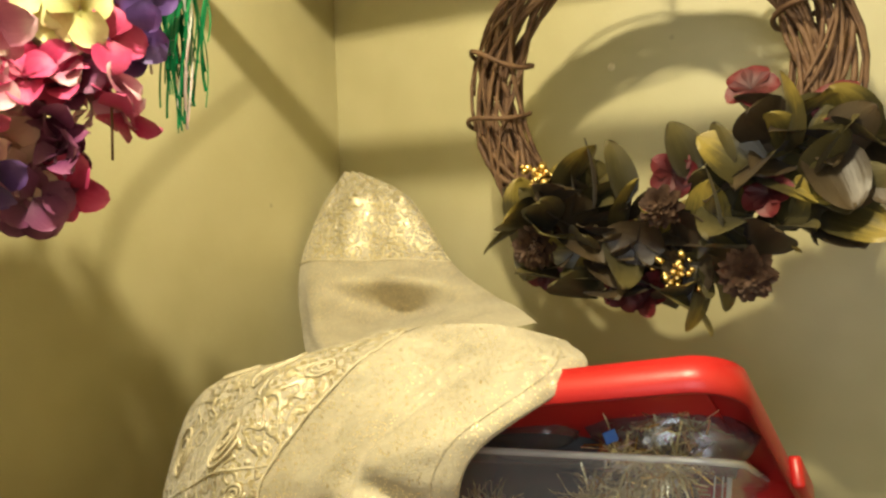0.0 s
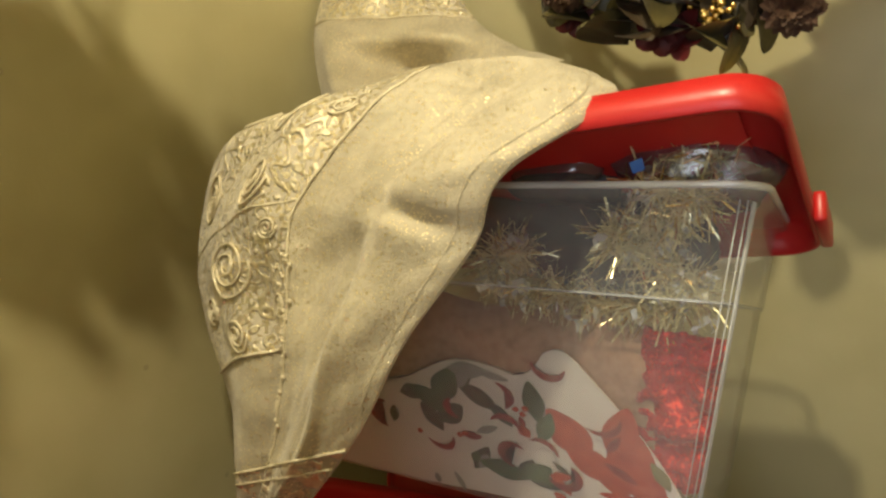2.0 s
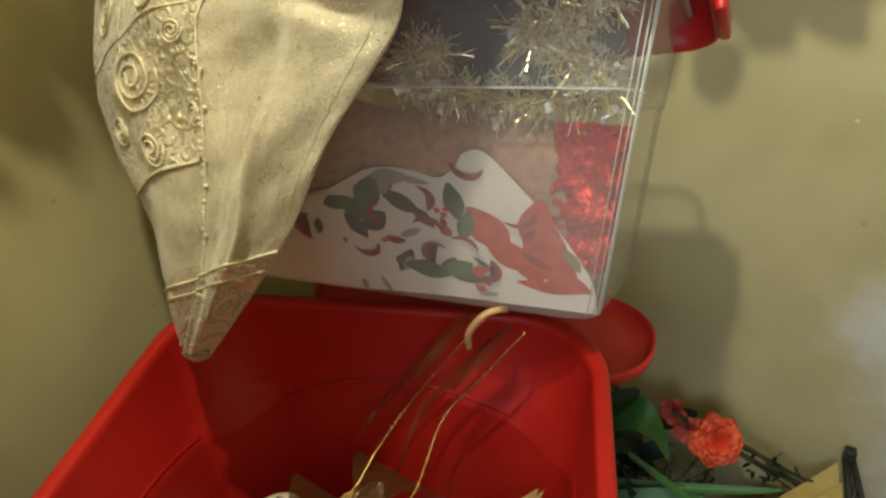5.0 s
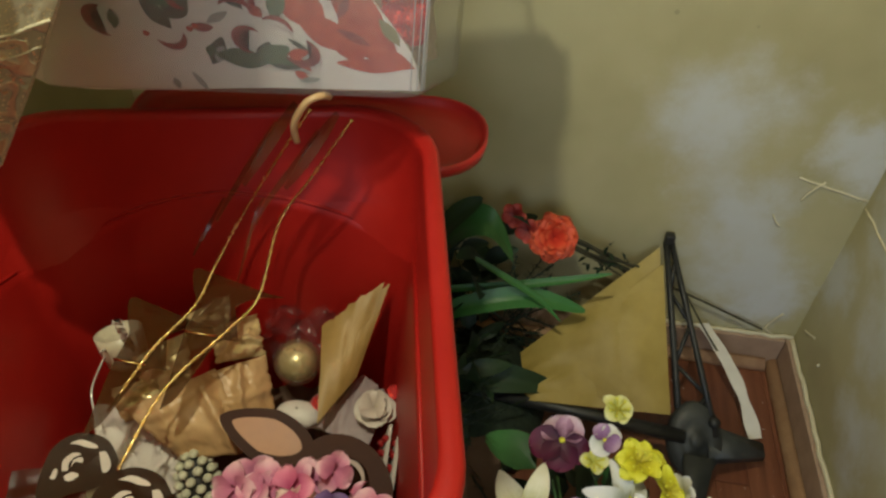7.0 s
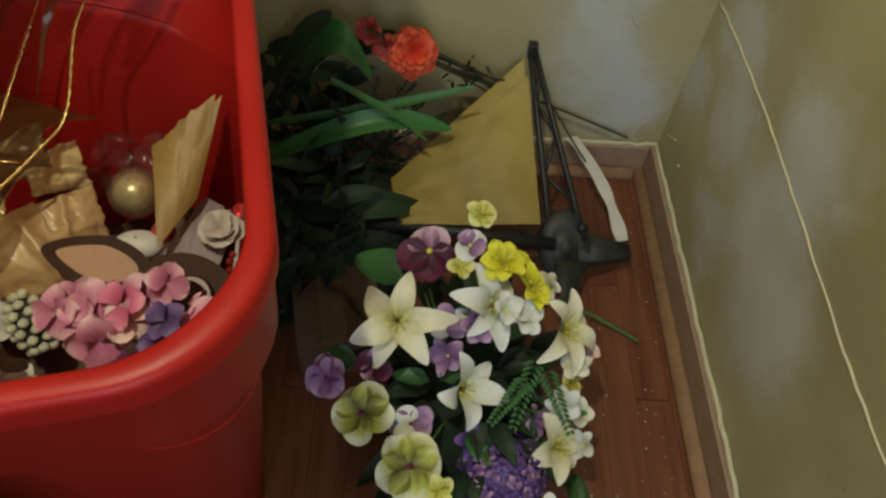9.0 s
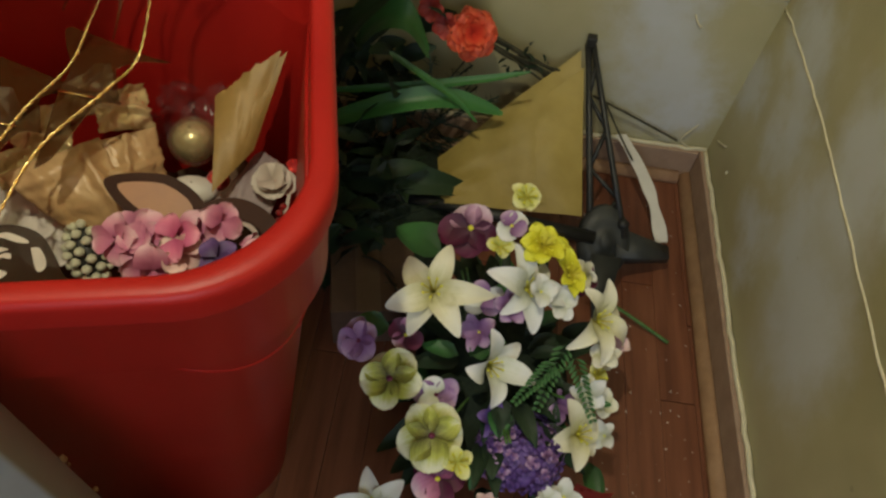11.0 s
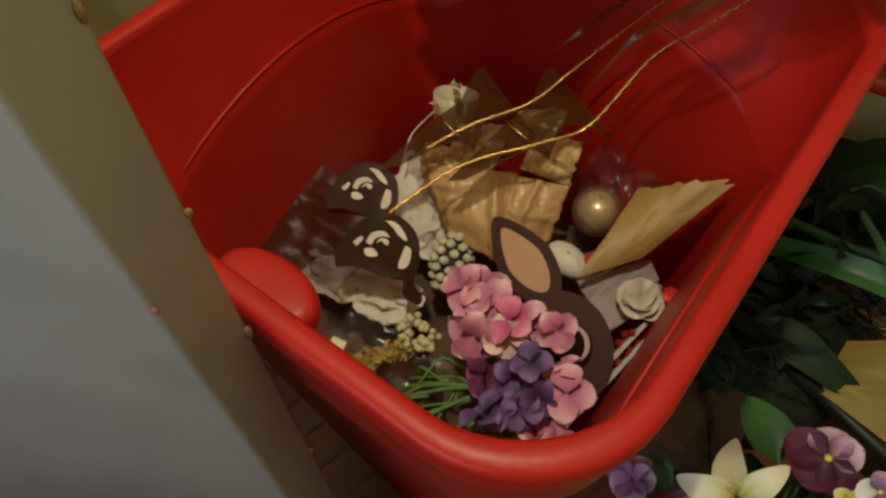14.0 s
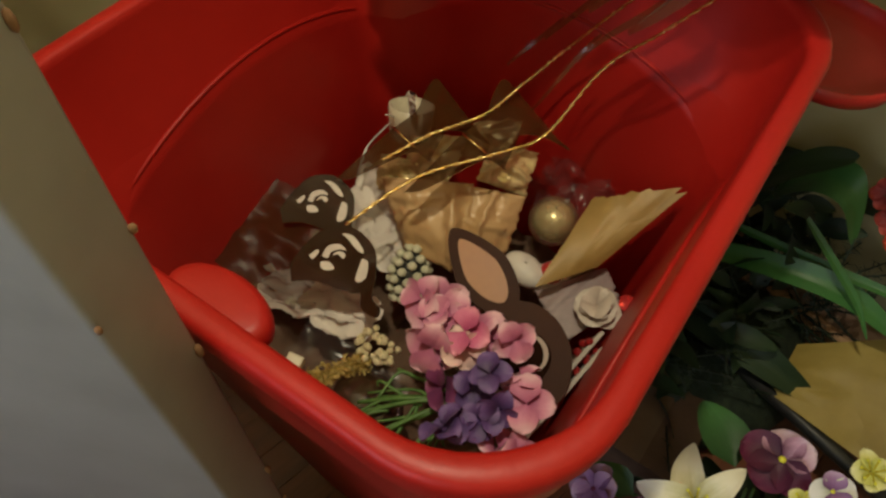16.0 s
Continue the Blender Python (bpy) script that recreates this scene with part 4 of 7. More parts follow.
# ---- stocking ----
def stocking():
    t = thing("holiday_stocking", (0, 0, 0), "cream glitter stocking with gold embroidery draped over the box", "stocking")
    L = spline([(-0.50, 0.50, 1.062), (-0.573, 0.44, 1.046), (-0.612, 0.42, 0.940), (-0.583, 0.39, 0.878), (-0.521, 0.35, 0.828), (-0.492, 0.32, 0.771), (-0.472, 0.300, 0.728)], 60)
    R = spline([(-0.20, 0.46, 1.122), (-0.176, 0.42, 1.110), (-0.222, 0.340, 1.074), (-0.239, 0.33, 1.027), (-0.280, 0.30, 0.960), (-0.323, 0.285, 0.874), (-0.425, 0.283, 0.735)], 60)
    out = Vector((0.12, -0.86, 0.5)).normalized()

    def fn(u, v, back=False):
        s = v * 60
        i = min(int(s), 59)
        a, b = L[i].lerp(L[i + 1], s - i), R[i].lerp(R[i + 1], s - i)
        p = a.lerp(b, u)
        w = (b - a).length
        arch = math.sin(math.pi * min(max(u, 0), 1))
        if v < 0.12:
            p.z += 0.012 * arch * (1 - v / 0.12) * (0.3 + u)
        if back:
            return p + out * (-0.004)
        d = w * 0.12 * arch ** 0.7 + 0.012 * min(1, arch * 3) * max(0, 1 - v * 1.4)
        ridge = 0.014 * math.exp(-((u - 0.60 + 0.10 * v) / 0.05) ** 2) * min(1, v * 4)
        fold = 0.011 * math.sin(u * 11 + v * 5 + 2.0) * arch * min(1, v * 3) + 0.006 * math.sin(u * 23 - v * 9) * arch * (1 - v) * min(1, v * 5)
        dent = -0.016 * math.exp(-((u - 0.86) / 0.07) ** 2 - ((v - 0.42 - (u - 0.86) * 0.5) / 0.03) ** 2) - 0.012 * math.exp(-((u - 0.55) / 0.06) ** 2 - ((v - 0.30) / 0.12) ** 2)
        crease = -0.011 * math.exp(-((u - 0.70 - 0.06 * math.sin(v * 5)) / 0.022) ** 2) * max(0, math.sin(math.pi * min(1, v / 0.8))) - 0.009 * math.exp(-((u - 0.82 + 0.10 * v) / 0.02) ** 2) * max(0, math.sin(math.pi * min(1, max(0, v - 0.12) / 0.5))) + 0.007 * math.exp(-((u - 0.75 - 0.03 * v) / 0.025) ** 2) * min(1, v * 4)
        n = crease + 0.0045 * noise.noise((u * 7, v * 12, 2)) + 0.0012 * noise.noise((u * 25, v * 40, 5))
        return p + out * (d + ridge + fold * 1.3 + dent * 0.8 + n)
    ub = lambda v: 0.60 - 0.10 * v
    bm = bmesh.new()
    surf(bm, lambda u, v: fn(ub(v * 0.84) + (1 - ub(v * 0.84)) * u, v * 0.84), 44, 70)
    part("body", bm, M["cloth"], t)
    ub = lambda v: 0.60 - 0.10 * v
    bm = bmesh.new()
    surf(bm, lambda u, v: fn(ub(v * 0.62) * u, v * 0.62) + out * 0.0008, 24, 60)
    part("embroidered_panel", bm, M["brocade"], t, "gold scroll brocade panel")
    ub = lambda v: 0.60 - 0.10 * v
    bm = bmesh.new()
    surf(bm, lambda u, v: fn(ub(0.62 + v * 0.22) * u, 0.62 + v * 0.22), 16, 20)
    part("side_panel", bm, M["cloth"], t)
    bm = bmesh.new()
    surf(bm, lambda u, v: fn(u, 0.84 + v * 0.16) + out * (0.001 - 0.004 * v * v), 30, 18)
    part("toe", bm, M["brocade_dim"], t, "gold brocade toe")
    bm = bmesh.new()
    surf(bm, lambda u, v: fn(u, v, True), 20, 40)
    surf(bm, lambda u, v: fn(1.0, v).lerp(fn(1.0, v, True), u), 2, 60)
    surf(bm, lambda u, v: fn(0.0, v).lerp(fn(0.0, v, True), u), 2, 60)
    surf(bm, lambda u, v: fn(u, 1.0).lerp(fn(u, 1.0, True), v) - Vector((0, 0, 0.012)) * math.sin(math.pi * u) * math.sin(math.pi * v), 20, 4)
    surf(bm, lambda u, v: fn(u, 0.0).lerp(fn(u, 0.0, True), v), 20, 2)
    part("back", bm, M["cloth"], t)
    # seams of gold cord
    for (u0, v0, u1, v1, rad) in ((0.595, 0.05, 0.516, 0.84, 0.0012), (0.0, 0.36, 0.56, 0.33, 0.0008), (0.03, 0.62, 0.53, 0.62, 0.0016), (0.0, 0.84, 1.0, 0.84, 0.0013), (0.0, 0.865, 1.0, 0.865, 0.0009), (0.955, 0.05, 0.955, 0.80, 0.0003)):
        bm = bmesh.new()
        n = 60
        tube(bm, [fn(u0 + (u1 - u0) * k / n, v0 + (v1 - v0) * k / n) + out * (0.0012 + 0.0006 * math.sin(k * 2.1)) for k in range(n + 1)], rad, 6)
        part("seam", bm, M["goldthread"], t)
    # beads beside the ridge
    r = random.Random(5)
    bm = bmesh.new()
    for k in range(60):
        v = 0.45 + 0.38 * k / 60
        ball(bm, fn(ub(v) - 0.02 + r.uniform(-0.03, 0.03), v) + out * 0.002, r.uniform(0.0010, 0.0022), (1, 1, 1), 0, 6)
    tagged(part("bead_trim", bm, M["goldthread"], t), kind="stuff")
    # scrolls of raised thread on the panel
    for cu, cv, rr in ((0.24, 0.14, 0.024), (0.24, 0.44, 0.030), (0.10, 0.27, 0.016), (0.30, 0.29, 0.016), (0.24, 0.58, 0.014), (0.10, 0.12, 0.014), (0.36, 0.17, 0.010), (0.10, 0.50, 0.014), (0.36, 0.54, 0.010), (0.36, 0.38, 0.010)):
        bm = bmesh.new()
        pts = []
        for k in range(50):
            a = k * 0.33
            q = rr * (1 - k / 56)
            pts.append(fn(min(0.545, max(0.01, cu * 1.38 + q * math.cos(a) * 3.0)), cv + q * math.sin(a) * 2.5) + out * 0.0022)
        tube(bm, pts, 0.0012, 5)
        part("scroll", bm, M["goldthread"], t)
    # the upper leg rises behind and leans on the wall
    UL = spline([(-0.650, 0.80, 1.282), (-0.680, 0.78, 1.229), (-0.690, 0.74, 1.149), (-0.642, 0.68, 1.071), (-0.560, 0.60, 1.046), (-0.463, 0.54, 1.056)], 50)
    UR = spline([(-0.622, 0.80, 1.280), (-0.534, 0.79, 1.240), (-0.455, 0.76, 1.154), (-0.363, 0.68, 1.126), (-0.300, 0.60, 1.125), (-0.240, 0.50, 1.128)], 50)
    o2 = Vector((0.25, -0.9, 0.25)).normalized()

    def up(u, v):
        s = v * 50
        i = min(int(s), 49)
        p = UL[i].lerp(UL[i + 1], s - i).lerp(UR[i].lerp(UR[i + 1], s - i), u)
        arch = math.sin(math.pi * u)
        d = 0.030 * arch ** 0.6 * min(1, v * 5)
        roll_ = 0.034 * math.exp(-((u - 0.10 - 0.12 * v) / 0.10) ** 2) * min(1, max(0, v - 0.3) * 4)
        hollow = -0.085 * math.exp(-((u - 0.55) / 0.24) ** 2 - ((v - 0.60) / 0.09) ** 2)
        ridge = 0.020 * math.exp(-((v - 0.46 - 0.04 * u) / 0.04) ** 2) * arch
        f = 0.005 * math.sin(u * 14 + v * 9) * arch
        return p + o2 * (d + roll_ + hollow + ridge + f + 0.003 * noise.noise((u * 9, v * 9, 8)))
    bm = bmesh.new()
    surf(bm, lambda u, v: up(u, v * 0.40), 34, 26)
    part("cuff", bm, M["brocade"], t, "gold scroll brocade cuff")
    bm = bmesh.new()
    surf(bm, lambda u, v: up(u, 0.40 + v * 0.60), 40, 40)
    part("leg", bm, M["cloth"], t)
    bm = bmesh.new()
    tube(bm, [up(k / 40, 0.40) + o2 * 0.001 for k in range(41)], 0.0016, 6)
    part("seam", bm, M["goldthread"], t)


M["goldthread"] = material("gold_thread", [(0.60, 0.53, 0.38), (0.74, 0.67, 0.50)], scale=300, rough=0.4, metal=0.15, bump=0.5, bump_scale=900)
M["brocade_dim"] = glitter_material("gold_toe_brocade", [(0.36, 0.30, 0.21), (0.48, 0.41, 0.30)], flake=(0.95, 0.84, 0.62), share=0.16, swirl=30.0, scale=420.0)
stocking()

# ---- wreath on the rod ----
WC = Vector((-0.193, 0.70, 1.346))


def leaf_fan(bm, c, out, up, n, l, w, r, mats, spread=0.9):
    for k in range(n):
        d = (Vector(out) + Vector((r.gauss(0, spread), r.gauss(0, spread * 0.6), r.gauss(0, spread)))).normalized()
        m = d.to_track_quat("X", "Z").to_matrix() @ Matrix.Rotation(r.uniform(-1, 1), 3, "X")
        petal(bm, m, Vector(c) + d * 0.004, l * r.uniform(0.8, 1.2), w * r.uniform(0.8, 1.2), r.uniform(0, 0.3), r.uniform(0.1, 0.5), 0.6, 0.75, 0.02, r.choice(mats), 4, 6, k)


def pine_cone(parent, name, c, axis, length, radius, mat, rows=10, label=""):
    bm = bmesh.new()
    m = facing(axis)
    ball(bm, Vector(c) + m @ Vector((0, 0, length * 0.5)), radius * 0.45, (1, 1, length / radius * 0.9), 0, 8, m)
    for i in range(rows):
        f = i / (rows - 1)
        rr = radius * (0.65 + 0.45 * math.sin(math.pi * (0.25 + 0.7 * f))) * (1 - 0.45 * f)
        n = max(4, int(9 * (1 - 0.45 * f)))
        for k in range(n):
            q = m @ around(k, n, i * 0.7) @ Matrix.Rotation(radians(-35 - 25 * f), 3, "Y")
            petal(bm, q, Vector(c) + m @ Vector((0, 0, length * f * 0.85)), rr, rr * 0.5, 0.15, 0.2, 0.3, 0.7, 0, 0, 3, 3)
    return part(name, bm, mat, parent, label)


def wreath():
    r = random.Random(21)
    t = thing("vine_wreath", WC, "brown twig wreath trimmed with olive leaves, pine cones and red blooms", "wreath")
    t.scale = (1.1, 1.1, 1.1)
    R0, T0 = 0.150, 0.026
    for k in range(46):
        bm = bmesh.new()
        a0, turns, ph = r.uniform(0, 6.28), r.uniform(0.5, 1.0), r.uniform(0, 6.28)
        rr, tw = r.uniform(0.4, 1.1) * T0, r.choice((-1, 1)) * r.uniform(1, 3)
        pts = []
        n = 44
        for i in range(n + 1):
            a = a0 + turns * 2 * math.pi * i / n
            b = ph + tw * a
            q = R0 + rr * math.cos(b) + 0.003 * math.sin(a * 5 + ph)
            pts.append((q * math.cos(a), rr * 0.75 * math.sin(b), q * math.sin(a)))
        tube(bm, pts, r.uniform(0.0018, 0.0036), 5, 0, r.uniform(0.5, 1))
        part("twig", bm, M["twig"], t)
    for a in (165, 188, 20, 60):
        bm = bmesh.new()
        a = radians(a)
        c = Vector((R0 * math.cos(a), 0, R0 * math.sin(a)))
        rad, nrm = Vector((math.cos(a), 0, math.sin(a))), Vector((0, 1, 0))
        tube(bm, [c + (rad * math.cos(b) + nrm * math.sin(b)) * (T0 * 1.25) + Vector((-math.sin(a), 0, math.cos(a))) * 0.004 * math.sin(b * 2) for b in [2 * math.pi * i / 24 for i in range(25)]], 0.0026, 5)
        part("binding", bm, M["twig"], t)
    bm = bmesh.new()
    tube(bm, spline([(0, 0, R0 + 0.01), (0.002, -0.03, R0 + 0.05), (0, -0.11, R0 + 0.092), (0, -0.145, R0 + 0.090), (0, -0.148, R0 + 0.06)], 20), 0.0012, 5)
    part("wire_hook", bm, M["dark"], t)
    # broad leaves along the lower arc, overlapping
    for k in range(118):
        f = r.random()
        a = radians(222 + 128 * f)
        q = R0 + r.uniform(-0.040, 0.035)
        c = Vector((q * math.cos(a) + 0.008, -0.012 - 0.045 * r.random(), q * math.sin(a) - 0.022))
        rad = Vector((math.cos(a), 0, math.sin(a)))
        d = (rad * r.uniform(-1.0, 0.15 if f < 0.16 else 0.55) + Vector((r.gauss(0.1, 0.45), -0.45 + r.gauss(0, 0.25), r.gauss(0, 0.45) + 0.15))).normalized()
        m = d.to_track_quat("X", "Z").to_matrix() @ Matrix.Rotation(r.uniform(-0.9, 0.9), 3, "X")
        bm = bmesh.new()
        petal(bm, m, c, r.uniform(0.048, 0.070), r.uniform(0.036, 0.048), r.uniform(0.1, 0.4), r.uniform(0.0, 0.5), 0.35, 0.80, 0.03, 0, 6, 8, k)
        part("leaf", bm, r.choice((M["magnolia"], M["magnolia_brown"], M["magnolia_brown"], M["magnolia"], M["magnolia_gold"])), t)
    # tall leaves that stand up inside the ring, and a gilded fan beside them
    for x, z, ang, l, w, mt in ((-0.035, -0.118, 88, 0.068, 0.024, "magnolia_brown"), (-0.004, -0.112, 100, 0.060, 0.030, "magnolia"), (-0.056, -0.120, 82, 0.050, 0.020, "magnolia_brown"), (0.050, -0.092, 105, 0.052, 0.040, "magnolia"), (0.066, -0.090, 80, 0.046, 0.036, "magnolia"),
                                (0.120, -0.075, 88, 0.066, 0.050, "magnolia_gold"), (0.105, -0.095, 140, 0.062, 0.044, "magnolia_gold"), (0.072, -0.140, 95, 0.062, 0.042, "magnolia"), (0.112, -0.135, 60, 0.050, 0.036, "magnolia_gold"), (0.030, -0.150, 165, 0.056, 0.042, "magnolia_brown"),
                                (0.055, -0.165, 265, 0.056, 0.034, "magnolia_gold"), (-0.030, -0.150, 180, 0.052, 0.034, "magnolia_gold"), (0.150, -0.110, 20, 0.050, 0.040, "magnolia"), (0.145, -0.075, 40, 0.052, 0.040, "magnolia_brown")):
        d = Vector((math.cos(radians(ang)), -0.25, math.sin(radians(ang)))).normalized()
        bm = bmesh.new()
        petal(bm, d.to_track_quat("X", "Y").to_matrix() @ Matrix.Rotation(math.pi + r.uniform(-0.3, 0.3), 3, "X"), (x, -0.058, z), l, w, 0.15, 0.2, 0.45, 0.75, 0.02, 0, 6, 9, int(ang))
        part("leaf", bm, M[mt], t)
    # red blooms
    for x, y, z in ((0.097, -0.05, -0.020), (0.160, -0.045, -0.038), (-0.082, -0.05, -0.170), (-0.007, -0.055, -0.186), (0.036, -0.062, -0.086), (0.015, -0.055, -0.190), (0.110, -0.06, -0.105)):
        bm = bmesh.new()
        m = facing((r.gauss(0, 0.3), -1, r.gauss(0, 0.3)))
        for k in range(5):
            petal(bm, m @ around(k, 5), (x, y, z), 0.022, 0.022, 0.5, 0.4, 0.1, 0.6, 0.05, 0, 4, 5, k)
        part("red_bloom", bm, M["red_petal"], t, "deep red cloth bloom")
    pine_cone(t, "pine_cone", (0.094, -0.060, -0.167), (0.1, -1, -0.1), 0.035, 0.029, M["cone"])
    pine_cone(t, "pine_cone", (-0.082, -0.055, -0.146), (-0.2, -1, -0.1), 0.035, 0.028, M["cone"])
    pine_cone(t, "pine_cone", (0.031, -0.062, -0.116), (-0.1, -1, 0.2), 0.03, 0.024, M["cone"])
    # gilded berry sprigs
    for (x, z) in ((-0.083, -0.080), (-0.078, -0.088), (0.044, -0.170), (0.036, -0.166)):
        bm = bmesh.new()
        for k in range(14):
            ball(bm, (x + r.gauss(0, 0.008), -0.068 + r.gauss(0, 0.006), z + r.gauss(0, 0.008)), r.uniform(0.002, 0.0042), (1, 1, 1), 0, 7)
        part("berry_cluster", bm, M["gold"], t, "cluster of gilded berries")


wreath()


# ---- hydrangea bunch hanging at the side wall ----
def floret(bm, c, d, size, r, mats, n=4):
    m = facing(d, r.uniform(0, 6))
    mt = r.choice(mats)
    for k in range(n):
        petal(bm, m @ around(k, n), Vector(c) + Vector(d) * size * 0.25 * (k % 2), size, size * 1.05, 0.6, 0.55, 0.05, 0.62, 0.10, mt, 4, 5, r.random() * 9)


def hydrangea_hanging():
    r = random.Random(31)
    c0 = Vector((-0.545, 0.288, 1.331))
    t = thing("hydrangea_bunch", c0, "hanging bunch of pink and purple cloth hydrangeas with green ribbon", "flowers")
    t.scale = (0.84, 0.84, 0.84)
    zones = [((0.045, -0.02, 0.05), [0, 0, 3]), ((0.07, 0, 0.0), [0, 1]), ((0.03, -0.03, -0.01), [1, 1, 0]), ((0.05, -0.02, -0.035), [1, 4]), ((0.0, -0.03, -0.055), [2, 2, 0]),
             ((0.02, -0.02, -0.085), [4, 4, 1]), ((-0.02, -0.02, -0.09), [5, 4]), ((-0.01, -0.03, 0.02), [2, 0]), ((0.0, -0.03, 0.055), [3, 3]), ((0.02, 0.0, 0.085), [2, 5]), ((0.07, 0.01, 0.07), [3, 5]), ((-0.03, -0.02, -0.02), [2, 0]),
             # these lie out of view, added to shade the side wall from the bulb
             ((0.03, -0.09, 0.03), [0, 2]), ((0.05, -0.10, -0.03), [1, 0]), ((0.02, -0.10, -0.07), [4, 5]), ((0.05, -0.13, 0.05), [3, 2]), ((0.03, -0.15, -0.02), [0, 1])]
    # more unseen florets added towards the room to deepen that shade
    zones += [((0.05 + 0.03 * i, -0.20 - 0.05 * i, 0.06 - 0.06 * j), [[0, 1], [2, 4], [1, 5]][j]) for i in range(3) for j in range(3)]
    mats = [M["hyd_pink"], M["hyd_hot"], M["hyd_pale"], M["hyd_cream"], M["hyd_plum"], M["violet"]]
    for p, kinds in zones:
        for k in range(5):
            q = Vector(p) + Vector((r.gauss(0, 0.018), r.gauss(0, 0.012), r.gauss(0, 0.016)))
            bm = bmesh.new()
            d = (Vector((0.45, -0.75, -0.05)) + Vector((r.gauss(0, 0.35), r.gauss(0, 0.25), r.gauss(0, 0.35)))).normalized()
            floret(bm, q, d, r.uniform(0.024, 0.034), r, [0])
            part("floret", bm, mats[r.choice(kinds)], t)
    bm = bmesh.new()
    tube(bm, spline([(0.02, 0.0, 0.02), (0.0, 0.05, 0.12), (0, 0.19, 0.235), (0, 0.245, 0.262)], 16), 0.003, 6)
    part("stem", bm, M["stem"], t)
    bm = bmesh.new()
    tube(bm, [(0.085, -0.005, -0.03), (0.082, -0.005, -0.075)], 0.0012, 5)
    part("bare_stem", bm, M["twig"], t)
    for k in range(64):
        bm = bmesh.new()
        x0 = 0.115 + r.gauss(0, 0.012)
        l = r.uniform(0.08, 0.17)
        ph = r.uniform(0, 6)
        w = r.uniform(0.0015, 0.004)

        def strip(u, v, x0=x0, l=l, ph=ph, w=w, k=k):
            return Vector((x0 + 0.010 * math.sin(v * 7 + ph) * v + (u - 0.5) * w, 0.035 + 0.006 * math.cos(v * 8 + ph) + 0.02 * (k % 5) / 5, 0.115 - l * v))
        surf(bm, strip, 1, 16)
        part("ribbon", bm, M["greenfoil"] if k % 7 else M["silver"], t)


M["indigo"] = petal_material("indigo_hydrangea", (0.035, 0.014, 0.07), (0.10, 0.05, 0.19), (0.17, 0.10, 0.28))
M["hyd_plum"] = petal_material("plum_hydrangea", (0.08, 0.012, 0.06), (0.17, 0.035, 0.12), (0.26, 0.07, 0.18))
hydrangea_hanging()


# ---- inside the bin ----
def tissue(name, c, ax, ay, amp, seed, mat, label, category="paper", n=26):
    bm = bmesh.new()
    c, ax, ay = Vector(c), Vector(ax), Vector(ay)
    surf(bm, crumple(lambda u, v: c + ax * (u - 0.5) + ay * (v - 0.5), amp, seed), n, n)
    ob = tagged(part(name, bm, mat), label, category)
    if name == "gold_paper":
        for p in ob.data.polygons:
            p.use_smooth = False
    return ob


M["brownfilm"] = clear_material("brown_see_through_film", tint=(0.05, 0.024, 0.010), haze=0.58, gloss=0.12, rough=0.08)


M["goldfoil"] = material("crumpled_gold_foil", [(0.60, 0.46, 0.20), (0.80, 0.66, 0.36)], scale=30, rough=0.24, metal=0.35, bump=0.15, bump_scale=70)
M["mauvepaper"] = material("mauve_grey_paper", [(0.26, 0.20, 0.20), (0.36, 0.29, 0.29)], scale=25, rough=0.6, bump=0.2, bump_scale=80)


def bin_fill():
    """Packed paper below the decorations."""
    bm = bmesh.new()

    def fn(u, v):
        a, q = u - 0.5, v - 0.5
        p = BIN_C + BU * a * 0.29 + BV * q * 0.31
        z = 0.315 + 0.05 * noise.noise((u * 4, v * 4, 3)) + 0.02 * noise.noise((u * 11, v * 11, 6)) + 0.02 * v
        return Vector((p.x, p.y, z))
    surf(bm, fn, 40, 40)
    tagged(part("packing_paper", bm, M["cardbox"]), "dark crumpled packing paper at the bottom of the bin", "paper", kind="stuff")


bin_fill()
tissue("tissue_paper", (-0.385, 0.235, 0.395), (0.10, 0.02, 0.02), (-0.02, 0.09, 0.05), 0.014, 3, M["paper"], "crumpled white tissue paper in the bin")
tissue("tissue_paper", (-0.335, 0.115, 0.40), (0.13, 0.05, 0.02), (-0.02, 0.04, 0.01), 0.012, 5, M["paper"], "crumpled white tissue paper in the bin")


def creased(name, corners, folds, bulge, seed, mat, label, category="paper", n=24, thick=0.0006):
    """A sheet between four corners, with sharp folds (direction, place, width, height) across it."""
    tl, tr, br, bl = [Vector(c) for c in corners]
    nrm = (tr - tl).cross(tl - bl).normalized()
    if nrm.z < 0:
        nrm = -nrm

    def fn(u, v):
        p = tl.lerp(tr, u).lerp(bl.lerp(br, u), v)
        h = bulge * math.sin(math.pi * u) * math.sin(math.pi * v)
        for ang, at, wide, tall in folds:
            q = u * math.cos(radians(ang)) + v * math.sin(radians(ang)) - at + 0.05 * noise.noise((u * 2, v * 2, seed))
            h += tall * max(0.0, 1 - abs(q) / wide)
        h += 0.004 * noise.noise((u * 3 + seed, v * 3, 1)) + 0.0012 * noise.noise((u * 11, v * 11, seed))
        e = 0.004 * noise.noise((u * 9, v * 9, seed + 5.0))
        return p + nrm * h + (tr - tl).normalized() * e
    bm = bmesh.new()
    surf(bm, fn, n, n)
    ob = tagged(part(name, bm, mat), label, category)
    so = ob.modifiers.new("thickness", "SOLIDIFY")
    so.thickness = thick
    return ob


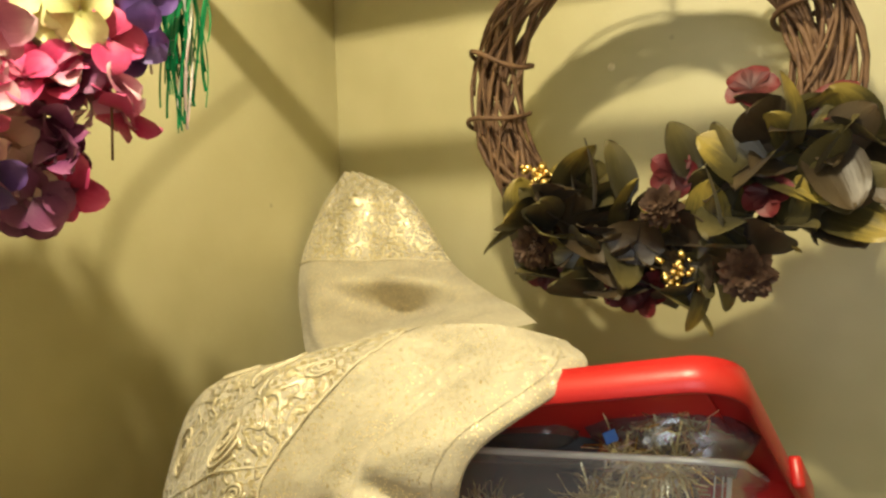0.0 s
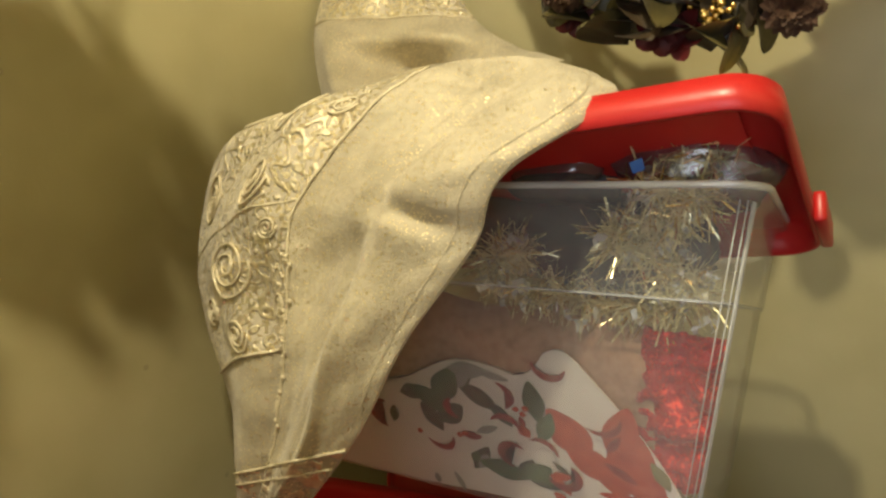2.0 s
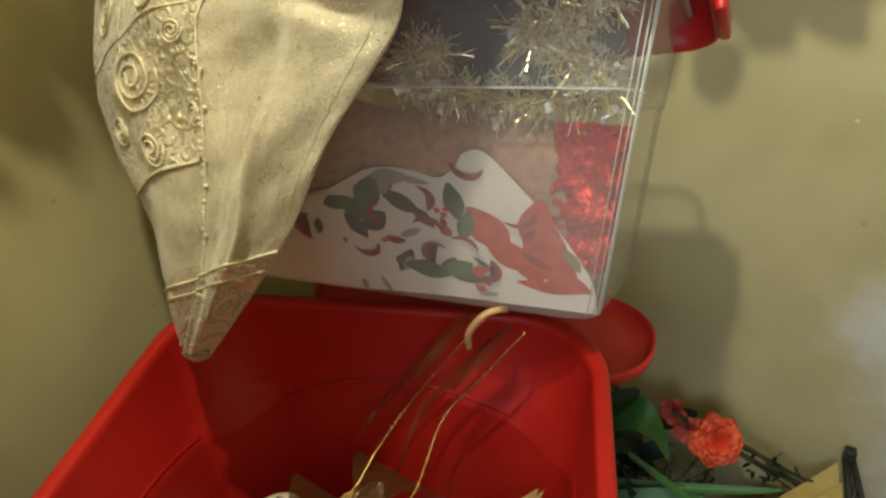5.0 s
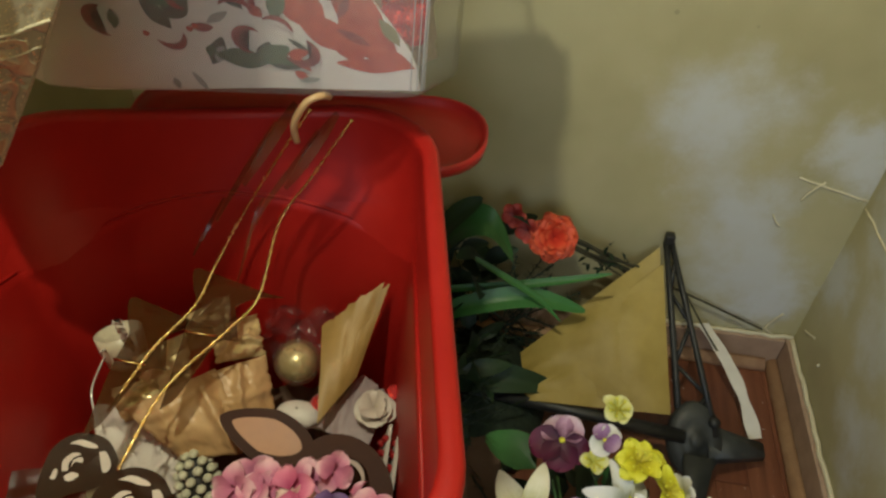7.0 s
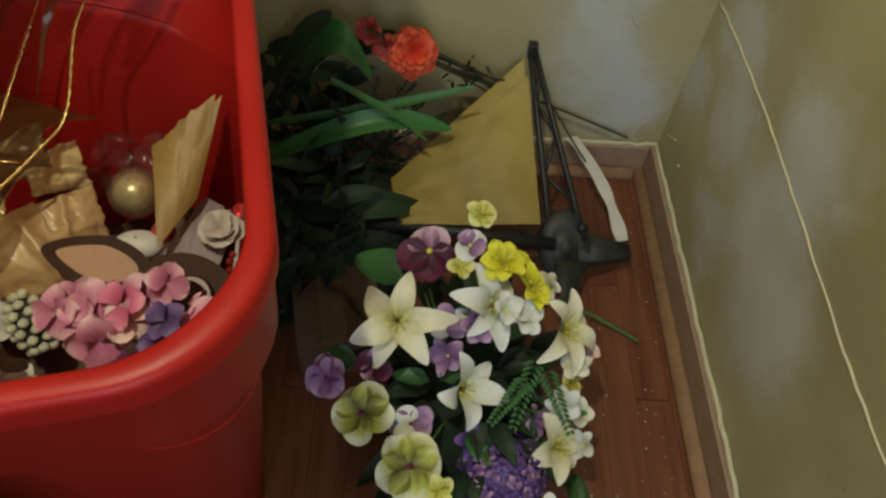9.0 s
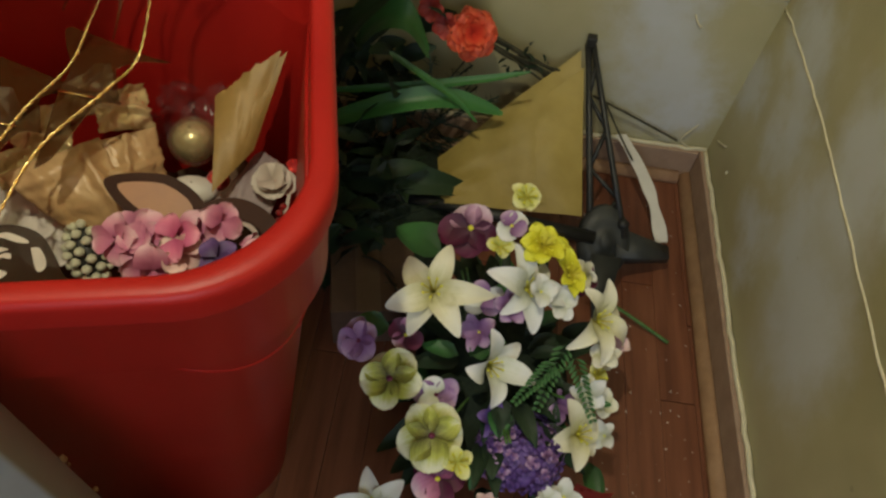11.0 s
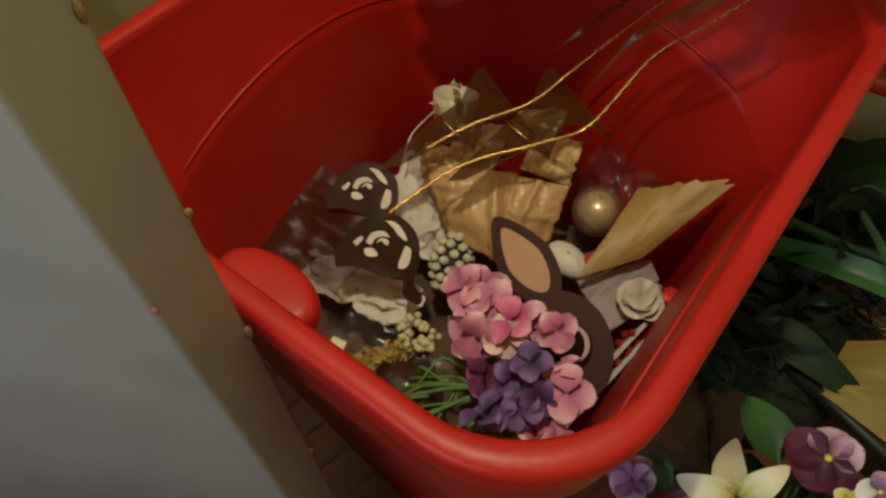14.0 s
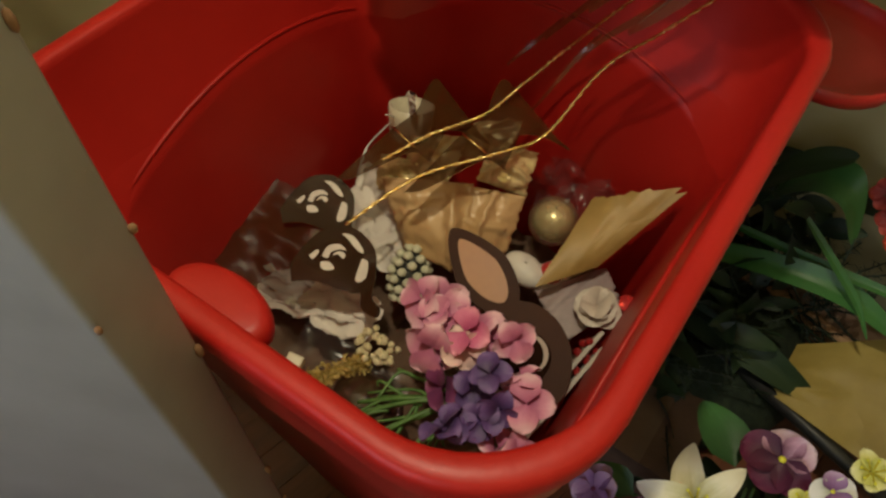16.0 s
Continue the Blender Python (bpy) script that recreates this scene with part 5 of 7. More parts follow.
GP = "creased gold wrapping paper packed in the bin"
creased("gold_paper", [(-0.385, 0.245, 0.455), (-0.312, 0.312, 0.455), (-0.255, 0.248, 0.405), (-0.325, 0.225, 0.405)], [(0, 0.80, 0.10, 0.014), (15, 0.30, 0.12, 0.007), (80, 0.25, 0.12, 0.005)], 0.012, 7, M["kraft"], GP)
creased("gold_paper", [(-0.318, 0.306, 0.452), (-0.268, 0.348, 0.445), (-0.248, 0.300, 0.398), (-0.268, 0.250, 0.402)], [(20, 0.45, 0.10, 0.008), (100, 0.40, 0.08, 0.006)], 0.010, 8, M["kraft"], GP)
creased("gold_paper", [(-0.328, 0.350, 0.475), (-0.288, 0.385, 0.470), (-0.272, 0.350, 0.440), (-0.314, 0.318, 0.455)], [(40, 0.55, 0.10, 0.010), (110, 0.30, 0.09, 0.008), (0, 0.2, 0.1, 0.006)], 0.006, 9, M["goldfoil"], "shiny crumpled gold foil packed in the bin")
creased("gold_paper", [(-0.398, 0.300, 0.470), (-0.356, 0.345, 0.470), (-0.335, 0.295, 0.440), (-0.378, 0.268, 0.440)], [(30, 0.5, 0.14, 0.012), (120, 0.2, 0.1, 0.008)], 0.010, 10, M["goldfoil"], "shiny crumpled gold foil packed in the bin")
creased("gold_paper", [(-0.410, 0.265, 0.455), (-0.372, 0.290, 0.455), (-0.350, 0.262, 0.440), (-0.385, 0.238, 0.440)], [(70, 0.5, 0.16, 0.010)], 0.008, 11, M["goldfoil"], "shiny crumpled gold foil packed in the bin")
creased("gold_paper", [(-0.365, 0.370, 0.470), (-0.322, 0.395, 0.485), (-0.310, 0.350, 0.460), (-0.360, 0.330, 0.450)], [(45, 0.5, 0.12, 0.010), (130, 0.1, 0.1, 0.006)], 0.008, 12, M["goldfoil"], "shiny crumpled gold foil packed in the bin")
creased("grey_paper", [(-0.195, 0.290, 0.405), (-0.160, 0.362, 0.415), (-0.122, 0.340, 0.412), (-0.135, 0.272, 0.400)], [(60, 0.4, 0.1, 0.005)], 0.004, 13, M["mauvepaper"], "dull mauve grey paper lying under a cloth rose")
tissue("cellophane", (-0.255, 0.415, 0.400), (0.09, 0.03, 0.0), (0, 0.05, 0.06), 0.018, 12, M["bag"], "crinkled clear cellophane round a glass bauble", "cellophane")
tissue("brown_cellophane", (-0.405, 0.120, 0.440), (0.13, 0.03, 0.01), (-0.03, 0.10, 0.03), 0.005, 21, M["brownfilm"], "crinkled brown see-through wrap round the cut-outs", "cellophane")
tissue("cellophane", (-0.245, 0.075, 0.405), (0.12, 0.03, 0.0), (-0.02, 0.07, 0.03), 0.008, 14, M["bag"], "crinkled clear cellophane wrap in the bin", "cellophane")


def bauble():
    bm = bmesh.new()
    ball(bm, (-0.250, 0.383, 0.390), 0.029, (1, 1, 1), 0, 24)
    t = tagged(part("glass_bauble", bm, M["glassball"]), "clear glass bauble wrapped in cellophane", "bauble")
    bm = bmesh.new()
    ball(bm, (-0.250, 0.383, 0.390), 0.024, (1, 1, 1), 0, 20)
    part("lining", bm, M["goldlining"], t)


M["goldlining"] = material("pale_gold_lining", [(0.55, 0.45, 0.20), (0.84, 0.73, 0.42)], scale=34, rough=0.26, metal=0.45)
bauble()


def cup():
    t = thing("small_cup", (-0.418, 0.312, 0.435), "small cream cup lying among gold paper", "cup")
    bm = bmesh.new()
    prof = [(0.012, 0.0), (0.022, 0.008), (0.025, 0.03), (0.026, 0.045), (0.0235, 0.045), (0.022, 0.03), (0.010, 0.006)]
    m = facing((-0.2, 0.3, 0.9))
    loft(bm, [[m @ Vector((r * math.cos(a), r * math.sin(a), z)) for a in [2 * math.pi * k / 20 for k in range(20)]] for r, z in prof], 0, True, True, True)
    part("bowl", bm, M["lilycup"], t)


M["lilycup"] = material("cream_china", [(0.58, 0.52, 0.38), (0.66, 0.60, 0.46)], scale=30, rough=0.3)
cup()


M["cardgold"] = material("gold_card", [(0.25, 0.155, 0.038), (0.37, 0.24, 0.07)], scale=16, rough=0.5, metal=0.05, bump=0.1, bump_scale=80)


def gold_card():
    """A folded card of gold paper, standing on its fold."""
    t = thing("folded_card", (0, 0, 0), "torn folded gold paper card standing among the decorations", "card")
    a, b, c, d = Vector((-0.147, 0.429, 0.503)), Vector((-0.210, 0.381, 0.468)), Vector((-0.187, 0.277, 0.435)), Vector((-0.160, 0.339, 0.440))
    for k, (sh, nm) in enumerate(((0.0, "leaf_front"), (0.010, "leaf_back"))):
        bm = bmesh.new()

        def fn(u, v, sh=sh):
            torn = 1.0 + v * (0.05 * noise.noise((u * 7 + sh * 50, 3.1, 0.0)) + 0.03 * noise.noise((u * 19, 7.7, sh * 90)) - 0.03 * math.sin(u * math.pi))
            p = c.lerp(d, u).lerp(b.lerp(a, u), v * torn)
            return p + Vector((0.6, 0.1, -0.3)) * sh * v + Vector((0, 0, 1)) * 0.006 * math.sin(u * 3.1) * v + Vector((0.5, -0.3, 0.4)) * (0.0014 * math.sin(u * 17 + v * 3 + 2.0 * noise.noise((u * 3, v, 0.5))) * v + 0.004 * noise.noise((u * 4, v * 3, sh * 99)) * v)
        surf(bm, fn, 22, 12)
        part(nm, bm, M["cardgold"], t)


gold_card()


def rabbit_cutout():
    m = look((-0.165, 0.225, 0.462), (-0.165 + 0.10, 0.225 - 0.34, 0.462 + 0.75)).to_3x3()
    n = Vector((0.12, -0.35, 0.93)).normalized()
    xa = Vector((0.085, -0.062, 0)).normalized()
    xa = (xa - n * xa.dot(n)).normalized()
    ya = n.cross(xa)
    mm = Matrix((xa, ya, n)).transposed().to_4x4()
    t = thing("ear_cutout", (0, 0, 0), "chocolate brown card cut-out with a long tan-lined ear", "card")
    ear = mm @ Matrix.Rotation(radians(24), 4, "Z")
    ear.translation = (-0.224, 0.238, 0.462)
    bm = bmesh.new()
    plate(bm, [(x, y * (1.0 - 0.35 * max(0.0, -x / 0.052))) for x, y in oval(0.052, 0.027, 36, 1.15)], ear, 0.002)
    part("ear", bm, M["brown"], t, smooth=False)
    bm = bmesh.new()
    plate(bm, [(x, y * (1.0 - 0.4 * max(0.0, -x / 0.038))) for x, y in oval(0.038, 0.017, 32, 1.15)], ear @ Matrix.Translation((0, 0, 0.0022)), 0.0008)
    part("ear_lining", bm, M["tan"], t, "tan ear lining", smooth=False)
    head = mm.copy()
    head.translation = (-0.137, 0.205, 0.452)
    bm = bmesh.new()
    plate(bm, oval(0.052, 0.044, 32), head, 0.002)
    part("head", bm, M["brown"], t, smooth=False)
    bm = bmesh.new()
    plate(bm, oval(0.026, 0.030, 28), head @ Matrix.Translation((0.0, -0.004, 0.0021)), 0.0006)
    part("opening", bm, M["brown_deep"], t, "dark oval opening", smooth=False)
    # pale crescent plate: a highlight put into the colour
    bm = bmesh.new()
    n_ = 14
    cres = [(0.018 * math.cos(radians(20 + 140 * k / n_)), 0.018 * math.sin(radians(20 + 140 * k / n_))) for k in range(n_ + 1)]
    cres += [(0.016 * math.cos(radians(160 - 140 * k / n_)), 0.001 + 0.0125 * math.sin(radians(160 - 140 * k / n_))) for k in range(n_ + 1)]
    plate(bm, cres, head @ Matrix.Translation((-0.002, 0.006, 0.0030)), 0.0008)
    part("eye_line", bm, M["paleline"], t, smooth=False)


M["brown_deep"] = material("deep_brown_gloss", [(0.012, 0.005, 0.003), (0.022, 0.010, 0.006)], scale=20, rough=0.8, spec=0.0)
M["paleline"] = material("pale_highlight_line", [(0.30, 0.22, 0.18), (0.38, 0.29, 0.24)], scale=40, rough=0.5)
rabbit_cutout()


def scroll_cutout(c, size, tilt, label):
    """A brown see-through cut-out with a scroll of white openings."""
    t = thing("brown_cutout", c, label, "card")
    n = Vector((0.30, -0.42, 0.86)).normalized()
    xa = Vector((math.cos(tilt), math.sin(tilt), 0))
    xa = (xa - n * xa.dot(n)).normalized()
    ya = n.cross(xa)
    mm = Matrix((xa, ya, n)).transposed().to_4x4()
    bm = bmesh.new()
    body = [(v.x, v.y) for v in spline([(-0.95, -0.30, 0), (-0.78, 0.15, 0), (-0.45, 0.62, 0), (0.1, 0.78, 0), (0.62, 0.50, 0), (0.80, 0, 0), (0.86, -0.42, 0), (1.1, -0.62, 0), (1.06, -0.80, 0), (0.72, -0.72, 0), (0.58, -0.40, 0), (0.2, -0.50, 0), (-0.35, -0.48, 0), (-0.8, -0.62, 0)], 60)]
    plate(bm, [(x * size, y * size) for x, y in body], mm, 0.0015)
    part("figure", bm, M["brownplastic"], t, smooth=False)

    def pane(pts, nm="white_patch"):
        b = bmesh.new()
        lp = [(v.x * size, v.y * size) for v in spline([(x, y, 0) for x, y in pts] + [(*pts[0], 0)], 24)][:-1]
        plate(b, lp, mm @ Matrix.Translation((0, 0, 0.0017)), 0.0006)
        part(nm, b, M["paper"], t, smooth=False)
    pane([(0.44, 0.24), (0.58, 0.20), (0.63, -0.08), (0.54, -0.22), (0.43, -0.18)])
    pane([(-0.12, 0.60), (0.12, 0.62), (0.38, 0.44), (0.42, 0.34), (0.24, 0.40), (0.06, 0.52)])
    pane([(-0.36, 0.06), (-0.30, 0.28), (-0.08, 0.38), (0.08, 0.30), (-0.06, 0.28), (-0.20, 0.18), (-0.24, 0.04)])
    pane([(-0.16, 0.10), (-0.06, 0.18), (0.06, 0.12), (0.10, 0.20), (0.02, 0.25), (-0.10, 0.22)])
    pane([(-0.34, -0.06), (-0.18, -0.02), (-0.04, -0.12), (-0.20, -0.20), (-0.32, -0.16)])
    pane([(-0.62, -0.02), (-0.50, 0.14), (-0.44, 0.10), (-0.52, -0.06)])


M["brownplastic"] = clear_material("dark_brown_see_through_plastic", tint=(0.040, 0.017, 0.007), haze=0.80, gloss=0.10, rough=0.10)
scroll_cutout((-0.316, 0.138, 0.470), 0.047, radians(28), "brown plastic cut-out with a white scroll, lying in the bin")
scroll_cutout((-0.386, 0.170, 0.464), 0.043, radians(30), "brown plastic cut-out with a white scroll, lying in the bin")


def hanging_cutouts():
    """Long brown figures on twisted gold cords, hooked over the back of the bin."""
    paths = [[(-0.215, 0.445, 0.715), (-0.262, 0.430, 0.645), (-0.300, 0.415, 0.585), (-0.325, 0.385, 0.540), (-0.335, 0.345, 0.518), (-0.360, 0.288, 0.505), (-0.378, 0.220, 0.488)],
             [(-0.172, 0.440, 0.712), (-0.215, 0.425, 0.648), (-0.250, 0.406, 0.598), (-0.262, 0.352, 0.540), (-0.285, 0.315, 0.522), (-0.325, 0.245, 0.505), (-0.338, 0.165, 0.485)]]
    # a leaping figure, along its own length
    figure = [(0, 0), (0.25, 0.06), (0.5, 0.12), (0.72, 0.15), (0.85, 0.24), (0.97, 0.30), (1.0, 0.24), (0.9, 0.14), (0.95, 0.05), (0.98, -0.12), (1.02, -0.34), (0.94, -0.18), (0.82, -0.08), (0.66, -0.08), (0.60, -0.22), (0.54, -0.10), (0.3, -0.07), (0.1, -0.05)]
    spots = [(Vector((-0.386, 0.190, 0.490)), Vector((0.022, 0.150, 0.016))), (Vector((-0.322, 0.225, 0.500)), Vector((0.018, 0.160, 0.018)))]
    for i, pth in enumerate(paths):
        t = thing("hanging_ornament", (0, 0, 0), "long brown ornament hanging on a twisted gold cord in the bin", "ornament", "ornaments on gold cords")
        line = spline(pth, 90)
        for ph in (0, math.pi):
            bm = bmesh.new()
            pts = []
            for k, p in enumerate(line):
                d = (line[min(k + 1, 90)] - line[max(k - 1, 0)]).normalized()
                s = d.orthogonal().normalized()
                u = d.cross(s)
                a = k * 1.5 + ph
                pts.append(p + (s * math.cos(a) + u * math.sin(a)) * 0.0010)
            tube(bm, pts, 0.0010, 5)
            part("cord", bm, M["gold"], t, "twisted gold cord")
        # leg-like slips of brown film beside the cord
        for (s0, s1, off, w) in ((0, 20, 0.012, 0.022), (6, 32, 0.020, 0.010), (26, 44, 0.026, 0.006)):
            bm = bmesh.new()

            def fn(u, v, s0=s0, s1=s1, off=off, w=w):
                k = s0 + (s1 - s0) * v
                j = min(int(k), 89)
                p = line[j].lerp(line[j + 1], k - j)
                ww = w * (0.25 + 0.75 * math.sin(math.pi * min(1, v * 0.85 + 0.1)) ** 1.5)
                return p + Vector((-0.8, 0.25, 0.15 - 0.3 * (s0 > 40))) * (off + 0.004 + ww * 0.6 * (u - 0.5)) + Vector((0, -0.006 + 0.004 * math.sin(v * 5), 0.003 + 0.003 * u))
            surf(bm, fn, 4, 20)
            part("slip", bm, M["film"], t, "brown translucent slip")
        at, along = spots[i]
        size = along.length
        xa = along.normalized()
        ya = (Vector((-1, 0.05, 0.25)) - xa * xa.dot(Vector((-1, 0.05, 0.25)))).normalized()
        pose_ = Matrix((xa, ya, xa.cross(ya))).transposed().to_4x4()
        pose_.translation = at
        bm = bmesh.new()
        loop = [(v.x * size, v.y * size) for v in spline([(x, y, 0) for x, y in figure] + [(0, 0, 0)], 72)][:-1]
        plate(bm, loop, pose_, 0.0006)
        part("figure", bm, M["film"], t, "brown see-through leaping figure", smooth=False)
        bm = bmesh.new()
        tube(bm, [pose_ @ Vector((size * 0.52, 0.02, 0.003)), pose_ @ Vector((size * 0.56, -0.012, 0.004))], 0.0012, 5)
        part("tie", bm, M["gold"], t)
    bm = bmesh.new()
    tube(bm, spline([(-0.225, 0.425, 0.690), (-0.222, 0.418, 0.715), (-0.208, 0.42, 0.738), (-0.196, 0.428, 0.742), (-0.192, 0.44, 0.735)], 20), 0.0035, 8)
    tagged(part("cord_hook", bm, M["kraft"]), "bent tan hook at the top of the gold cords", "hook")
    bm = bmesh.new()
    tube(bm, spline([(-0.415, 0.28, 0.50), (-0.43, 0.30, 0.47), (-0.44, 0.27, 0.44), (-0.42, 0.24, 0.43)], 24), 0.0012, 5)
    tagged(part("wire_loop", bm, M["silver"]), "thin bent silver wire loop in the bin", "wire")
    bm = bmesh.new()
    surf(bm, crumple(lambda u, v: Vector((-0.408 + 0.010 * u, 0.305, 0.495 + 0.028 * v)), 0.006, 4), 4, 10)
    tagged(part("paper_scrap", bm, M["paper"]), "small torn white paper scrap in the bin", "paper")


M["film"] = clear_material("brown_see_through_sheet", tint=(0.075, 0.028, 0.007), haze=0.52, gloss=0.06, rough=0.12)
hanging_cutouts()


def star_cone():
    t = thing("pale_pine_cone", (-0.305, 0.215, 0.388), "small pale green-white pine cone with dark star openings", "pine cone")
    r = random.Random(41)
    ax = Vector((-0.25, 0.45, 0.35)).normalized()
    bm = bmesh.new()
    m = facing(ax)
    ball(bm, m @ Vector((0, 0, 0.0)), 0.017, (1, 1, 1.7), 0, 14, m)
    part("core", bm, M["dark"], t)
    for i in range(7):
        f = i / 6
        n = 7
        for k in range(n):
            a = 2 * math.pi * (k + 0.5 * (i % 2)) / n
            rr = 0.020 * math.sin(math.pi * (0.18 + 0.64 * f))
            c = m @ Vector((rr * math.cos(a), rr * math.sin(a), -0.028 + 0.056 * f))
            bm = bmesh.new()
            ball(bm, c, 0.0058, (1, 1, 0.7), 0, 7)
            part("scale", bm, M["conepale"], t)


M["conepale"] = material("pale_cone_scales", [(0.50, 0.50, 0.35), (0.68, 0.66, 0.50)], scale=90, rough=0.6)
star_cone()


def berries():
    r = random.Random(51)
    t = thing("berry_sprig", (-0.242, 0.122, 0.425), "sprig of small cream berries in the bin", "berries")
    for k in range(46):
        bm = bmesh.new()
        d = Vector((r.gauss(0, 1), r.gauss(0, 1), abs(r.gauss(0, 1)))).normalized()
        ball(bm, Vector((d.x * 0.024, d.y * 0.017, d.z * 0.016)) * r.uniform(0.6, 1), 0.0036, (1, 1, 1), 0, 8)
        part("berry", bm, M["berry"], t)


berries()


M["glitter"] = material("gold_glitter_foil", [(0.55, 0.40, 0.10), (0.85, 0.70, 0.30)], scale=300, rough=0.2, metal=0.4)


def glitter_cord():
    r = random.Random(52)
    bm = bmesh.new()
    for k in range(700):
        f = r.random()
        c = Vector((-0.240 - 0.024 * f + r.gauss(0, 0.004), 0.108 - 0.062 * f + r.gauss(0, 0.004), 0.420 + r.gauss(0, 0.003)))
        d = Vector((r.gauss(0, 1), r.gauss(0, 1), r.gauss(0, 1))).normalized() * 0.003
        w = d.orthogonal() * 0.4
        bm.faces.new([bm.verts.new(c + q) for q in (-d - w, d - w, d + w, -d + w)])
    tagged(part("glitter_garland", bm, M["glitter"], smooth=False), "short length of gold glitter garland in the bin", "garland", kind="stuff")


glitter_cord()


def bin_flowers():
    r = random.Random(61)
    c0 = Vector((-0.155, 0.135, 0.475))
    t = thing("cut_hydrangea", c0, "pink and purple cloth hydrangea stem lying in the bin", "flowers")
    spec = [((-0.045, 0.020, 0.035), "hyd_pink", 0.021, 5), ((-0.040, 0.035, 0.030), "hyd_pink", 0.020, 2), ((-0.025, -0.008, 0.045), "hyd_pink", 0.021, 2), ((-0.005, 0.012, 0.045), "hyd_pale", 0.018, 2),
            ((0.005, 0.035, 0.035), "hyd_pink", 0.020, 4), ((-0.015, 0.030, 0.04), "hyd_hot2", 0.018, 2), ((0.026, 0.002, 0.030), "indigo", 0.016, 3), ((0.055, 0.020, 0.025), "hyd_pink", 0.019, 3),
            ((0.046, -0.018, 0.025), "indigo", 0.018, 4), ((0.036, -0.036, 0.025), "indigo", 0.017, 3), ((0.075, -0.010, 0.015), "hyd_pink", 0.018, 3), ((0.010, -0.015, 0.02), "hyd_plum", 0.018, 2)]
    for p, mt, s, n in spec:
        for k in range(max(1, n - 1)):
            bm = bmesh.new()
            q = Vector(p) + Vector((r.gauss(0, 0.009), r.gauss(0, 0.009), r.gauss(0, 0.006)))
            d = (Vector((0.05, -0.35, 0.9)) + Vector((r.gauss(0, 0.55), r.gauss(0, 0.55), 0))).normalized()
            floret(bm, q, d, s * r.uniform(0.95, 1.25), r, [0])
            part("floret", bm, M[mt], t)
    # green sprigs fan out from the cut end
    hub = Vector((0.014, -0.001, -0.013))
    for e in [(-0.046, -0.076, -0.035), (-0.016, -0.078, -0.03), (0.016, -0.067, -0.023), (-0.05, -0.018, -0.03), (-0.044, -0.047, -0.037), (0.026, -0.053, -0.02), (-0.015, 0.0, -0.02), (-0.051, -0.063, -0.035), (-0.014, -0.061, -0.03)]:
        e = Vector(e)
        bm = bmesh.new()
        tube(bm, spline([hub, hub.lerp(e, 0.5) + Vector((r.gauss(0, 0.003), r.gauss(0, 0.003), 0.006)), e], 10), 0.0026, 6, 0, 0.7)
        part("sprig", bm, M["stem"], t)
        for q in range(2):
            w = hub.lerp(e, 0.35 + 0.3 * q)
            bm = bmesh.new()
            tube(bm, spline([w, w.lerp(e, 0.4) + Vector((r.gauss(0, 0.008), r.gauss(0, 0.008), 0.003)), e + Vector((r.gauss(0, 0.014), r.gauss(0, 0.014), 0.002))], 8), 0.0019, 5, 0, 0.6)
            part("sprig", bm, M["stem"], t)


M["hyd_hot2"] = petal_material("rose_hydrangea", (0.38, 0.05, 0.16), (0.60, 0.14, 0.28), (0.72, 0.28, 0.40))
bin_flowers()


# white card greyed down, the shade inside the bin put into its colour
M["shadedcard"] = material("shaded_white_card", [(0.40, 0.36, 0.32), (0.48, 0.44, 0.39)], scale=30, rough=0.6)


